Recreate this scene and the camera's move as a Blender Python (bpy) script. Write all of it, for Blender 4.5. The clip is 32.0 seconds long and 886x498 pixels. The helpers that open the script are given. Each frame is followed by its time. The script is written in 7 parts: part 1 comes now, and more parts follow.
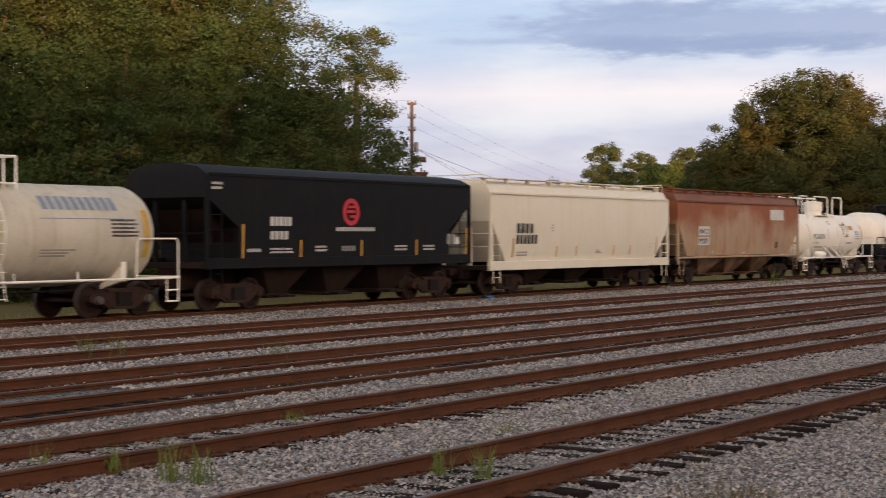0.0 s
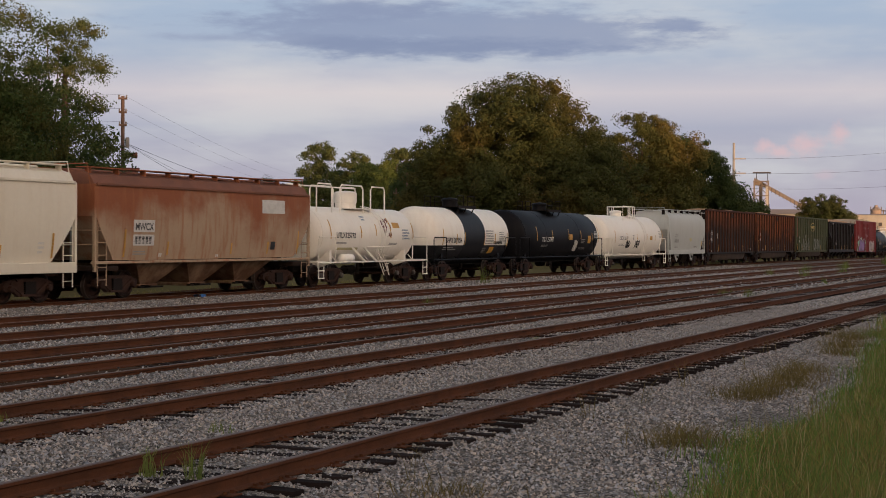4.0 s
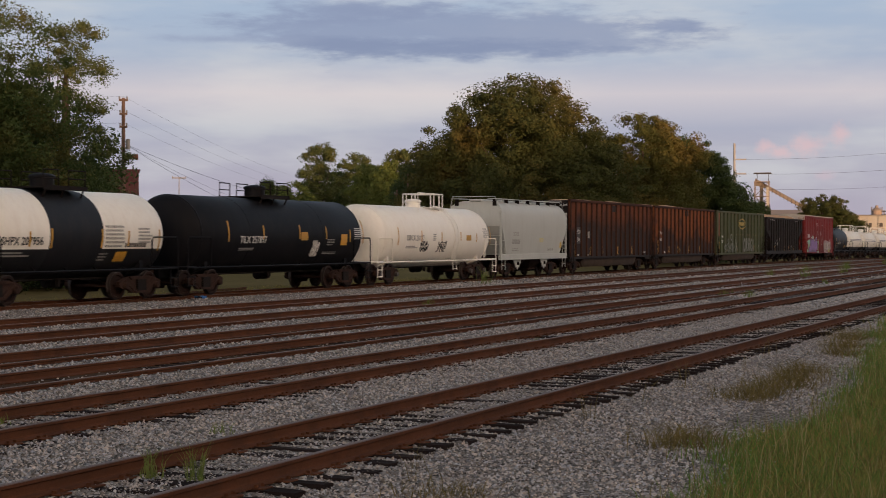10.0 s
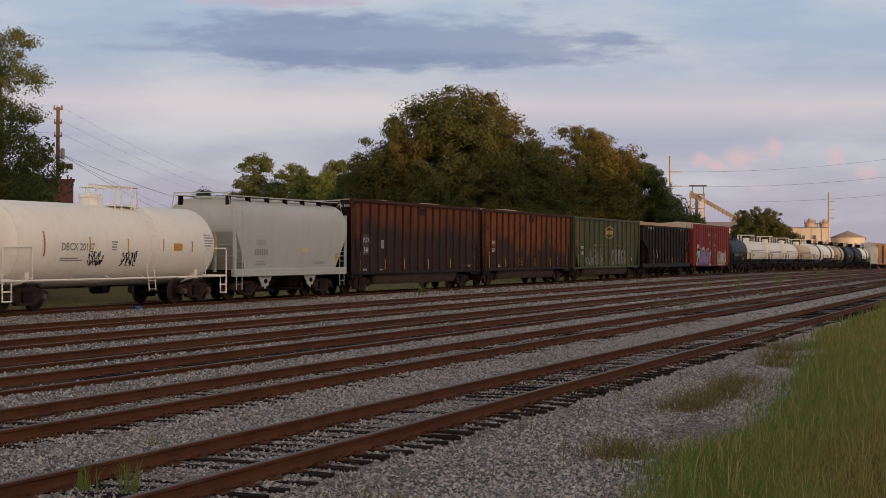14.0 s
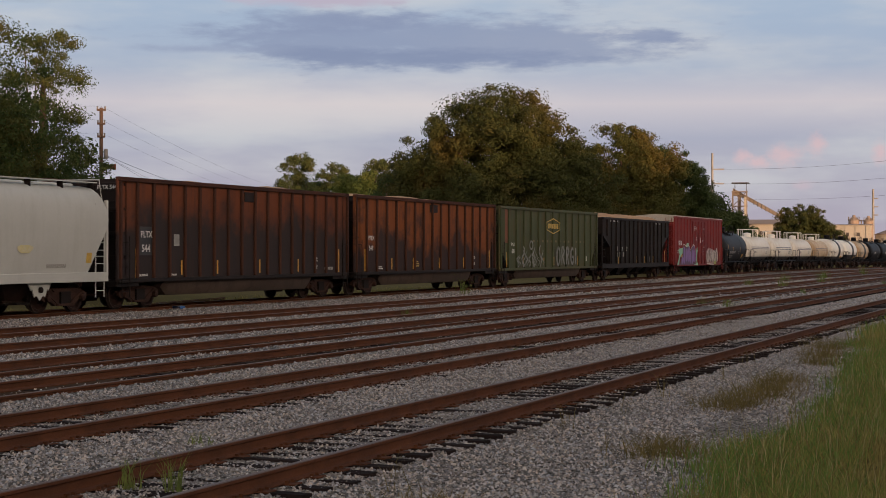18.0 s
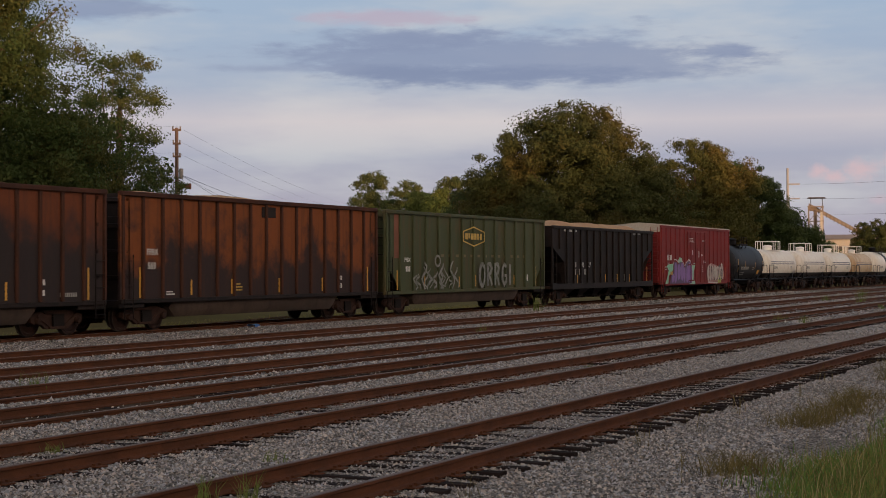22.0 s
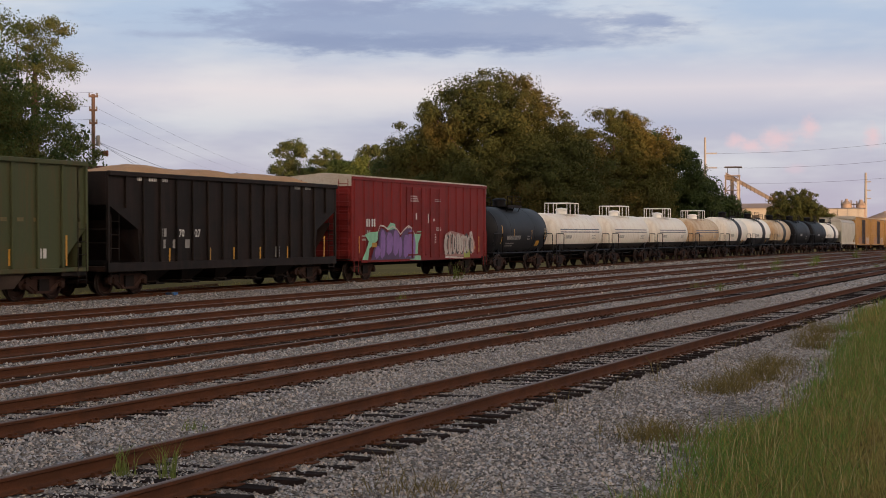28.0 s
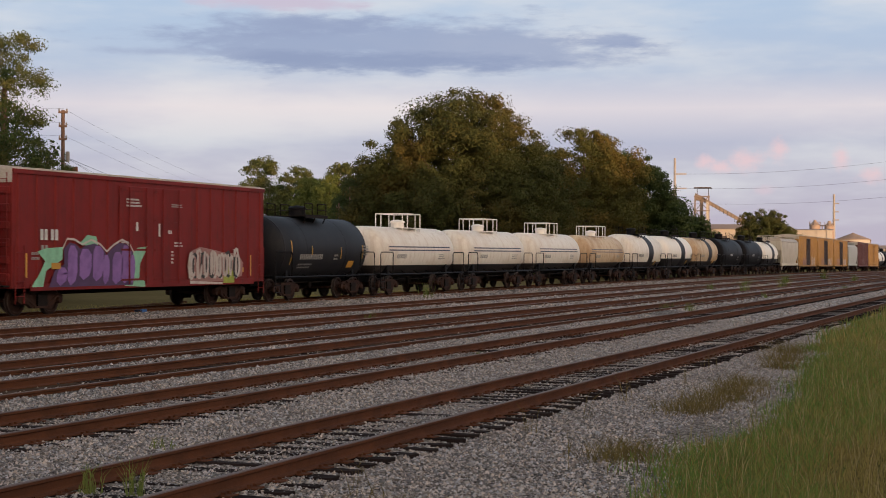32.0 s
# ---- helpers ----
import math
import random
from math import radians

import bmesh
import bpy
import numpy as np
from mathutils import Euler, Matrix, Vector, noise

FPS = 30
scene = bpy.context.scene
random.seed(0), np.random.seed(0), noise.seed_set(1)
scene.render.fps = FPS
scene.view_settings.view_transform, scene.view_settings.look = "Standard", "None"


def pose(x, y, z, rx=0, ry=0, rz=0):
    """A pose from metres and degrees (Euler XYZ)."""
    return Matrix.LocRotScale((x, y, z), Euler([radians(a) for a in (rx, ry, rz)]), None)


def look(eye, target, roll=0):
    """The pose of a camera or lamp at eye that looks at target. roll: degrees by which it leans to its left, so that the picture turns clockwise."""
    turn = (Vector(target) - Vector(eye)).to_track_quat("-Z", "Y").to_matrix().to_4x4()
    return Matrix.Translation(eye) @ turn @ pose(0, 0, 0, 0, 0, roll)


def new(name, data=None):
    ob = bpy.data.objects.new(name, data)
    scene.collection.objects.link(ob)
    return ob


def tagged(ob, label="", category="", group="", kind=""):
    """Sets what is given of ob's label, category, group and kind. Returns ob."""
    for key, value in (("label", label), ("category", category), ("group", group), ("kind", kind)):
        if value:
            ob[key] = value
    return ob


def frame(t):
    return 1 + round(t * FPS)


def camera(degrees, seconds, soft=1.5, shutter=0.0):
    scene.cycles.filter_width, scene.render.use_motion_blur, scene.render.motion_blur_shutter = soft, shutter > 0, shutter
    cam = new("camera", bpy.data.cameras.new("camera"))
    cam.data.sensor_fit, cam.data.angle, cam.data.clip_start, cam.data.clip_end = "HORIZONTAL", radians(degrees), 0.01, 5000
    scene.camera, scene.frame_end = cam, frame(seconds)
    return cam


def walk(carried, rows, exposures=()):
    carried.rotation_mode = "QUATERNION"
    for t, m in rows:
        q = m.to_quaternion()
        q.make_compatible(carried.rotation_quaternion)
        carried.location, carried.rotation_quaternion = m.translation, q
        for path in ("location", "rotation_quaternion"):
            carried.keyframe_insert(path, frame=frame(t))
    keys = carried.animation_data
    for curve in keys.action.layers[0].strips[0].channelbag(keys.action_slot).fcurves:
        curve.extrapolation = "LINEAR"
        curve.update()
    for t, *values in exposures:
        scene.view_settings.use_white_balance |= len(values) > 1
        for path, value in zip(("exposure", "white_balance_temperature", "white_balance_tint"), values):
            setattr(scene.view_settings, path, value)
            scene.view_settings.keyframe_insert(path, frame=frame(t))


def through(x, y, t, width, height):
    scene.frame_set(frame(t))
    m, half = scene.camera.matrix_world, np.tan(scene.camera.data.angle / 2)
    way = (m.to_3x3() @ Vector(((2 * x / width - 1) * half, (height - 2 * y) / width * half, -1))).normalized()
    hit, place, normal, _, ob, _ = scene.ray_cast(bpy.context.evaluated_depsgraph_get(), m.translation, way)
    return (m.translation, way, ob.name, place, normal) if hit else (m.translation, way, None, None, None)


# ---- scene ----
EYE = (0.0, 0.0, 1.955)   # above the rail heads of the yard; x runs along the tracks, y across them


def aim(heading, pitch, roll):
    """Camera pose from the heading (degrees left of the track direction), pitch and roll."""
    return pose(*EYE, 0, 0, heading - 90) @ pose(0, 0, 0, 90 + pitch, 0, 0) @ pose(0, 0, 0, 0, 0, roll)


cam = camera(31.284, 32.0, soft=0.32, shutter=0.3)
walk(cam, [(t, aim(a, p, r)) for t, a, p, r in (
    (0, 33.790, -0.290, -0.240), (0.5, 30.404, -0.024, -0.509), (1, 28.635, 0.072, -0.426), (1.5, 27.082, 0.022, -0.239), (2, 25.629, 0.121, -0.110),
    (2.5, 24.520, 0.206, -0.110), (3, 23.697, 0.065, -0.031), (3.5, 23.509, -0.253, 0.097), (5.5, 23.288, -0.319, 0.412), (6, 23.333, -0.012, 0.342),
    (6.5, 23.436, 0.039, 0.226), (7, 23.690, 0.073, 0.156), (7.5, 24.054, 0.085, 0.119), (8, 24.216, 0.083, 0.120), (8.5, 24.363, 0.070, 0.097),
    (9, 24.499, -0.143, 0.000), (9.5, 24.491, -0.226, -0.024), (10, 23.477, -0.310, 0.097), (10.5, 22.103, -0.427, 0.161), (11, 20.929, -0.442, 0.252),
    (11.5, 20.569, -0.463, 0.311), (12, 20.360, -0.363, 0.348), (12.5, 20.560, -0.129, 0.371), (13, 20.787, 0.007, 0.413), (13.5, 20.955, 0.023, 0.351),
    (14, 21.205, 0.100, 0.260), (14.5, 21.405, 0.148, 0.230), (16.5, 22.159, 0.301, 0.252), (17, 22.376, 0.175, 0.187), (17.5, 22.522, 0.105, 0.158),
    (18, 22.707, 0.049, 0.054), (18.5, 22.819, 0.002, 0.010), (19, 23.142, 0.161, -0.094), (19.5, 23.564, 0.386, -0.156), (20, 24.138, 0.460, -0.209),
    (20.5, 24.616, 0.583, -0.290), (21, 24.899, 0.759, -0.205), (21.5, 25.167, 0.792, -0.242), (22, 25.352, 0.676, -0.237), (22.5, 25.585, 0.234, -0.194),
    (23, 25.881, 0.091, -0.277), (23.5, 25.514, 0.026, -0.251), (24, 24.676, -0.177, -0.202), (24.5, 23.963, -0.352, -0.141), (25, 23.287, -0.427, -0.079),
    (25.5, 22.842, -0.534, -0.140), (27.5, 22.589, -0.451, -0.268), (28, 22.460, -0.485, -0.185), (28.5, 22.507, -0.421, -0.148), (29, 22.681, -0.382, -0.137),
    (29.5, 22.791, -0.340, -0.124), (30, 22.190, -0.225, -0.043), (30.5, 21.794, -0.015, 0.071), (31, 21.761, 0.172, 0.118), (31.5, 21.864, 0.263, 0.102),
    (32, 21.377, 0.192, 0.180),
)], exposures=[(0, 0.56), (1.0, 0.38), (2.0, 0.26), (3.0, 0.06), (6.0, 0.03), (9.0, 0.04), (18.0, 0.0), (22.0, -0.05), (24.0, 0.14), (25.0, 0.24), (28.0, 0.26), (30.0, 0.30), (32.0, 0.28)])

# ---- light: dusk sky, a very low sun behind the camera ----
SUN_AZ, SUN_EL = radians(232), radians(3)
world = bpy.data.worlds.new("dusk_sky")
scene.world = world
world.use_nodes = True


class Nodes:
    """Short hand for node trees."""

    def __init__(self, tree):
        self.t = tree
        tree.nodes.clear()

    def add(self, kind, **props):
        n = self.t.nodes.new(kind)
        for k, v in props.items():
            if k == "data_type":
                n.data_type = v
            elif k == "operation":
                n.operation = v
            elif k == "blend_type":
                n.blend_type = v
            elif k == "sky_type":
                n.sky_type = v
            elif k == "feature":
                n.feature = v
        return n

    def put(self, sock, v):
        if isinstance(v, bpy.types.NodeSocket):
            self.t.links.new(v, sock)
        else:
            sock.default_value = v

    def math(self, op, a, b=0.0, c=0.0):
        n = self.add("ShaderNodeMath", operation=op)
        self.put(n.inputs[0], a), self.put(n.inputs[1], b), self.put(n.inputs[2], c)
        return n.outputs[0]

    def mix(self, f, a, b, blend="MIX"):
        n = self.add("ShaderNodeMix", data_type="RGBA", blend_type=blend)
        self.put(n.inputs[0], f)
        self.put(n.inputs[6], a if isinstance(a, bpy.types.NodeSocket) else (*a[:3], 1))
        self.put(n.inputs[7], b if isinstance(b, bpy.types.NodeSocket) else (*b[:3], 1))
        return n.outputs[2]

    def step(self, v, lo, hi):
        n = self.add("ShaderNodeMapRange")
        n.interpolation_type = "SMOOTHSTEP"
        self.put(n.inputs[0], v), self.put(n.inputs[1], lo), self.put(n.inputs[2], hi)
        return n.outputs[0]

    def noise(self, vec, scale, detail=4.0, rough=0.55):
        n = self.add("ShaderNodeTexNoise")
        if vec is not None:
            self.put(n.inputs["Vector"], vec)
        self.put(n.inputs["Scale"], scale), self.put(n.inputs["Detail"], detail), self.put(n.inputs["Roughness"], rough)
        return n.outputs[0]

    def mapping(self, vec, scale=(1, 1, 1), loc=(0, 0, 0)):
        n = self.add("ShaderNodeMapping")
        self.put(n.inputs[0], vec)
        n.inputs[1].default_value, n.inputs[3].default_value = loc, scale
        return n.outputs[0]


def dusk():
    w = Nodes(world.node_tree)
    sky = w.add("ShaderNodeTexSky", sky_type="NISHITA")
    sky.sun_disc, sky.sun_elevation, sky.sun_rotation = False, SUN_EL, radians(90) - SUN_AZ
    sky.air_density, sky.dust_density, sky.ozone_density = 1.0, 1.5, 2.0
    vec = w.add("ShaderNodeTexCoord").outputs["Generated"]
    sep = w.add("ShaderNodeSeparateXYZ")
    w.put(sep.inputs[0], vec)
    x, y, z = sep.outputs
    az = w.math("ARCTAN2", y, x)
    el = w.math("ARCSINE", z)
    flat = w.add("ShaderNodeCombineXYZ")
    w.put(flat.inputs[0], w.math("MULTIPLY", az, 2.2)), w.put(flat.inputs[1], w.math("MULTIPLY", el, 9.0))
    soft_noise = w.noise(flat.outputs[0], 2.0, 5.0)
    fine = w.noise(flat.outputs[0], 6.0, 5.0)
    wisp = w.noise(flat.outputs[0], 22.0, 6.0, 0.6)
    even = w.add("ShaderNodeCombineXYZ")
    w.put(even.inputs[0], az), w.put(even.inputs[1], w.math("MULTIPLY", el, 1.2))
    curl = w.noise(even.outputs[0], 130.0, 5.0, 0.62)
    # thin high haze: blue above, pale pink band low down
    high = w.step(el, -0.02, 0.20)
    base = w.mix(high, SKY_LOW, SKY_HIGH)
    veil = w.math("MULTIPLY", w.step(soft_noise, 0.40, 0.66), 0.75)
    base = w.mix(veil, base, SKY_PALE)
    band = w.math("SUBTRACT", 1.0, w.math("MINIMUM", 1.0, w.math("ABSOLUTE", w.math("DIVIDE", w.math("SUBTRACT", el, 0.092), 0.022))))
    base = w.mix(w.math("MULTIPLY", band, 0.55), base, SKY_PINK)

    def bank(a0, e0, wide, tall, colour, c, edge=0.5, strong=0.8):
        dx = w.math("DIVIDE", w.math("SUBTRACT", az, a0), wide)
        dy = w.math("DIVIDE", w.math("SUBTRACT", el, e0), tall)
        r = w.math("SQRT", w.math("ADD", w.math("MULTIPLY", dx, dx), w.math("MULTIPLY", dy, dy)))
        small = wide < radians(1.5)
        r = w.math("ADD", r, w.math("MULTIPLY", w.math("SUBTRACT", curl if small else fine, 0.5), 1.5 if small else 1.6))
        if not small:
            r = w.math("ADD", r, w.math("MULTIPLY", w.math("SUBTRACT", wisp, 0.5), 0.9))
        m = w.step(r, 1.15 if small else 1.0, edge)
        return w.mix(w.math("MULTIPLY", m, strong), c, colour)

    for a0, e0, wide, tall, colour, edge in CLOUDS:
        base = bank(radians(a0), radians(e0), radians(wide), radians(tall), colour, base, edge)
    # the afterglow round the low sun
    glow = w.math("ADD", w.math("MULTIPLY", x, math.cos(SUN_AZ)), w.math("MULTIPLY", y, math.sin(SUN_AZ)))
    glow = w.math("MULTIPLY", w.step(glow, -0.2, 1.0), w.step(el, 1.2, 0.0))
    base = w.mix(glow, base, AFTERGLOW)
    # the vault darkens towards the zenith
    dim = w.math("SUBTRACT", 1.0, w.math("MULTIPLY", w.step(el, 0.25, 1.1), 0.64))
    shade = w.add("ShaderNodeCombineXYZ")
    for k in range(3):
        w.put(shade.inputs[k], dim)
    base = w.mix(1.0, base, shade.outputs[0], "MULTIPLY")
    total = w.mix(0.85, sky.outputs[0], base)
    bg = w.add("ShaderNodeBackground")
    w.put(bg.inputs[0], total), w.put(bg.inputs[1], SKY_STRENGTH)
    out = w.add("ShaderNodeOutputWorld")
    w.put(out.inputs[0], bg.outputs[0])


SKY_LOW, SKY_HIGH, SKY_PALE, SKY_PINK = (4.8, 4.3, 5.25), (4.15, 5.4, 7.15), (6.95, 7.0, 7.3), (8.7, 7.4, 7.3)
CLOUD_GREY, CLOUD_PINK = (2.85, 3.35, 5.05), (7.6, 5.5, 5.9)
SKY_STRENGTH = 0.10
AFTERGLOW = (29.0, 21.5, 16.0)
# heading, height, half width, half height in degrees
CLOUDS = ((22.8, 7.5, 11.4, 1.25, CLOUD_GREY, 0.4), (24.5, 6.95, 7.0, 0.5, (2.5, 3.0, 4.7), 0.3), (27.0, 8.2, 4.6, 0.6, CLOUD_GREY, 0.3), (27.2, 8.95, 3.6, 0.4, (5.6, 4.7, 5.9), 0.3), (31.6, 7.15, 3.6, 0.26, (3.4, 3.9, 5.5), 0.2),
          (15.4, 7.7, 2.0, 0.45, CLOUD_GREY, 0.3), (10.55, 3.35, 0.75, 0.5, CLOUD_PINK, 0.0), (9.4, 3.72, 0.42, 0.5, CLOUD_PINK, 0.0),
          (7.27, 3.4, 0.36, 0.5, CLOUD_PINK, 0.0), (12.0, 3.33, 0.4, 0.32, CLOUD_PINK, 0.0), (11.4, 3.15, 0.5, 0.3, CLOUD_PINK, 0.0), (6.2, 2.8, 0.6, 0.35, CLOUD_PINK, 0.0), (9.9, 2.3, 0.5, 0.25, (6.2, 5.2, 6.0), 0.0), (38.0, 9.2, 4.0, 0.6, CLOUD_GREY, 0.3))
dusk()
sun = new("sun", bpy.data.lights.new("sun", "SUN"))
sun.data.energy, sun.data.angle, sun.data.color = 4.9, radians(1.5), (1.0, 0.61, 0.34)
sun.matrix_world = look((0, 0, 50), (-math.cos(SUN_AZ) * 100, -math.sin(SUN_AZ) * 100, 50 - 100 * math.tan(SUN_EL)))


# ---- materials ----
def surface(name, base, second=None, rough=0.6, metal=0.0, patch=1.2, grain=25.0, streak=0.0, streak_colour=(0.12, 0.06, 0.035), amount=0.45,
            bump=0.15, bump_scale=60.0, per_object=0.0, island=0.0, lo=0.42, hi=0.62, spec=0.5, split=None, bias=None, grit=0.6):
    """Painted, rusted or weathered surface: patches, grain, vertical streaks, bump."""
    m = bpy.data.materials.new(name)
    m.use_nodes = True
    n = Nodes(m.node_tree)
    vec = n.add("ShaderNodeTexCoord").outputs["Object"]
    second = second or tuple(c * 0.6 for c in base)
    big = n.noise(vec, patch, 6.0, 0.6)
    axes = n.add("ShaderNodeSeparateXYZ")
    n.put(axes.inputs[0], vec)
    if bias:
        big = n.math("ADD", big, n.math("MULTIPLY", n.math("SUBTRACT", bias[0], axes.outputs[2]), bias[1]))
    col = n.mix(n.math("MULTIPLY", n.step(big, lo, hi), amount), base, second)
    fine = n.noise(vec, grain, 4.0, 0.6)
    col = n.mix(grit, col, n.mix(fine, (0.45, 0.45, 0.45), (1.4, 1.4, 1.4)), "MULTIPLY")
    if streak:
        lines = n.noise(n.mapping(vec, (2.6, 2.6, 0.22)), 1.6, 5.0, 0.6)
        col = n.mix(n.math("MULTIPLY", n.step(lines, 0.47, 0.66), streak), col, streak_colour)
    if split:
        col = n.mix(n.step(axes.outputs[2], split[0] - 0.006, split[0] + 0.006), split[1], col)
    if per_object:
        r = n.add("ShaderNodeObjectInfo").outputs["Random"]
        col = n.mix(n.math("MULTIPLY", r, per_object), col, tuple(c * 0.35 for c in base))
    if island:
        r = n.add("ShaderNodeNewGeometry").outputs["Random Per Island"]
        ramp = n.mix(r, tuple(c * (1 - island) for c in base), tuple(min(1, c * (1 + island)) for c in base))
        col = n.mix(0.8, col, ramp)
        hue = n.math("FRACT", n.math("MULTIPLY", r, 17.3))
        col = n.mix(1.0, col, n.mix(hue, (1.10, 0.99, 0.88), (0.92, 1.0, 1.12)), "MULTIPLY")
    b = n.add("ShaderNodeBsdfPrincipled")
    n.put(b.inputs["Base Color"], col)
    n.put(b.inputs["Roughness"], n.math("ADD", rough - 0.08, n.math("MULTIPLY", fine, 0.16)))
    b.inputs["Metallic"].default_value = metal
    b.inputs["Specular IOR Level"].default_value = spec
    if bump:
        bp = n.add("ShaderNodeBump")
        bp.inputs["Strength"].default_value, bp.inputs["Distance"].default_value = bump, 0.02
        n.put(bp.inputs["Height"], n.noise(vec, bump_scale, 4.0, 0.6))
        n.put(b.inputs["Normal"], bp.outputs[0])
    out = n.add("ShaderNodeOutputMaterial")
    n.put(out.inputs[0], b.outputs[0])
    return m


def leafy(name, green, warm, amount=0.35, clump=0.35, through=0.25, vary=0.2):
    """Leaves: colour varies from leaf to leaf and from bough to bough; a little light comes through."""
    m = bpy.data.materials.new(name)
    m.use_nodes = True
    n = Nodes(m.node_tree)
    vec = n.add("ShaderNodeTexCoord").outputs["Object"]
    isl = n.add("ShaderNodeNewGeometry").outputs["Random Per Island"]
    big = n.noise(vec, clump, 3.0, 0.6)
    col = n.mix(n.math("MULTIPLY", n.step(big, 0.45, 0.7), amount), green, warm)
    col = n.mix(n.math("MULTIPLY", n.step(isl, 0.8, 1.0), 0.18), col, warm)
    col = n.mix(vary, col, n.mix(isl, tuple(c * 0.5 for c in green), tuple(c * 1.4 for c in green)))
    b = n.add("ShaderNodeBsdfPrincipled")
    n.put(b.inputs["Base Color"], col)
    b.inputs["Roughness"].default_value = 0.7
    b.inputs["Specular IOR Level"].default_value = 0.12
    tr = n.add("ShaderNodeBsdfTranslucent")
    n.put(tr.inputs[0], col)
    mx = n.add("ShaderNodeMixShader")
    mx.inputs[0].default_value = through
    n.put(mx.inputs[1], b.outputs[0]), n.put(mx.inputs[2], tr.outputs[0])
    out = n.add("ShaderNodeOutputMaterial")
    n.put(out.inputs[0], mx.outputs[0])
    return m


def crushed(name, base, scale):
    """Crushed stone: every stone its own tone, dark gaps between, dirty patches."""
    m = bpy.data.materials.new(name)
    m.use_nodes = True
    n = Nodes(m.node_tree)
    vec = n.add("ShaderNodeTexCoord").outputs["Object"]
    warp = n.add("ShaderNodeVectorMath", operation="ADD")
    n.put(warp.inputs[0], vec)
    jitter = n.add("ShaderNodeTexNoise")
    n.put(jitter.inputs["Vector"], vec)
    jitter.inputs["Scale"].default_value = 9.0
    small = n.add("ShaderNodeVectorMath", operation="SCALE")
    n.put(small.inputs[0], jitter.outputs[1])
    small.inputs["Scale"].default_value = 0.06
    n.put(warp.inputs[1], small.outputs[0])
    cell = n.add("ShaderNodeTexVoronoi")
    n.put(cell.inputs["Vector"], warp.outputs[0])
    cell.inputs["Scale"].default_value = scale
    sep = n.add("ShaderNodeSeparateColor")
    n.put(sep.inputs[0], cell.outputs["Color"])
    col = n.mix(sep.outputs[0], tuple(c * 0.3 for c in base), tuple(c * 1.9 for c in base))
    col = n.mix(n.math("MULTIPLY", n.step(sep.outputs[1], 0.8, 1.0), 0.5), col, (base[0] * 1.3, base[1] * 1.05, base[2] * 0.8))
    col = n.mix(n.step(cell.outputs["Distance"], 0.5, 0.95), col, tuple(c * 0.15 for c in base))
    dirt = n.noise(vec, 0.35, 5.0, 0.6)
    col = n.mix(n.math("MULTIPLY", n.step(dirt, 0.5, 0.75), 0.3), col, (0.13, 0.10, 0.08))
    b = n.add("ShaderNodeBsdfPrincipled")
    n.put(b.inputs["Base Color"], col)
    b.inputs["Roughness"].default_value = 0.9
    b.inputs["Specular IOR Level"].default_value = 0.0
    bp = n.add("ShaderNodeBump")
    bp.inputs["Strength"].default_value, bp.inputs["Distance"].default_value = 1.0, 0.05
    n.put(bp.inputs["Height"], n.math("SUBTRACT", 1.0, cell.outputs["Distance"]))
    n.put(b.inputs["Normal"], bp.outputs[0])
    out = n.add("ShaderNodeOutputMaterial")
    n.put(out.inputs[0], b.outputs[0])
    return m


M = {}
M["rail_rust"] = surface("rail_rust", (0.105, 0.041, 0.020), (0.05, 0.023, 0.014), 0.85, 0.0, 1.5, 40, bump=0.2, spec=0.15)
M["rail_head"] = surface("rail_head", (0.125, 0.075, 0.055), (0.075, 0.042, 0.03), 0.55, 0.25, 2.0, 40, bump=0.05, spec=0.35)
M["tie"] = surface("tie_wood", (0.030, 0.0225, 0.0215), (0.013, 0.010, 0.0105), 0.95, 0, 2.0, 30, bump=0.6, bump_scale=30, per_object=0.5, spec=0.03)
M["steel_dark"] = surface("dark_steel", (0.013, 0.009, 0.008), (0.007, 0.0055, 0.005), 0.75, 0.0, 3, 30, spec=0.15)
M["stone"] = surface("ballast_stone", (0.340, 0.319, 0.300), (0.2, 0.19, 0.185), 0.9, 0, 0.5, 30, bump=0.3, island=0.82, spec=0.1)
M["gravel"] = crushed("ballast_bed", (0.234, 0.221, 0.210), 30.0)
M["soil_grass"] = surface("dry_grass_soil", (0.075, 0.075, 0.030), (0.13, 0.10, 0.045), 0.95, 0, 0.4, 9, bump=0.8, bump_scale=14, lo=0.4, hi=0.6, amount=0.8, spec=0.0)
M["field"] = surface("far_field", (0.135, 0.115, 0.055), (0.18, 0.145, 0.075), 0.95, 0, 0.06, 3, bump=0.5, bump_scale=4, streak=0.0, spec=0.0)
M["grass"] = leafy("grass_blade", (0.135, 0.225, 0.048), (0.27, 0.25, 0.08), 0.55, 0.6, 0.35, 0.6)
M["grass_olive"] = leafy("yellowing_grass_blade", (0.265, 0.235, 0.072), (0.43, 0.30, 0.12), 0.7, 0.7, 0.35, 0.5)
M["stem"] = leafy("pale_grass_stem", (0.40, 0.33, 0.17), (0.46, 0.34, 0.16), 0.5, 1.2, 0.3)
M["dry_grass"] = leafy("dry_grass_blade", (0.17, 0.135, 0.048), (0.27, 0.175, 0.065), 0.5, 1.6, 0.3, 0.5)
M["weed"] = leafy("weed_leaf", (0.15, 0.20, 0.05), (0.21, 0.19, 0.065), 0.5, 2.0, 0.3)
M["truck"] = surface("truck_steel", (0.048, 0.026, 0.020), (0.016, 0.010, 0.009), 0.85, 0, 3, 25, bump=0.3, spec=0.12)
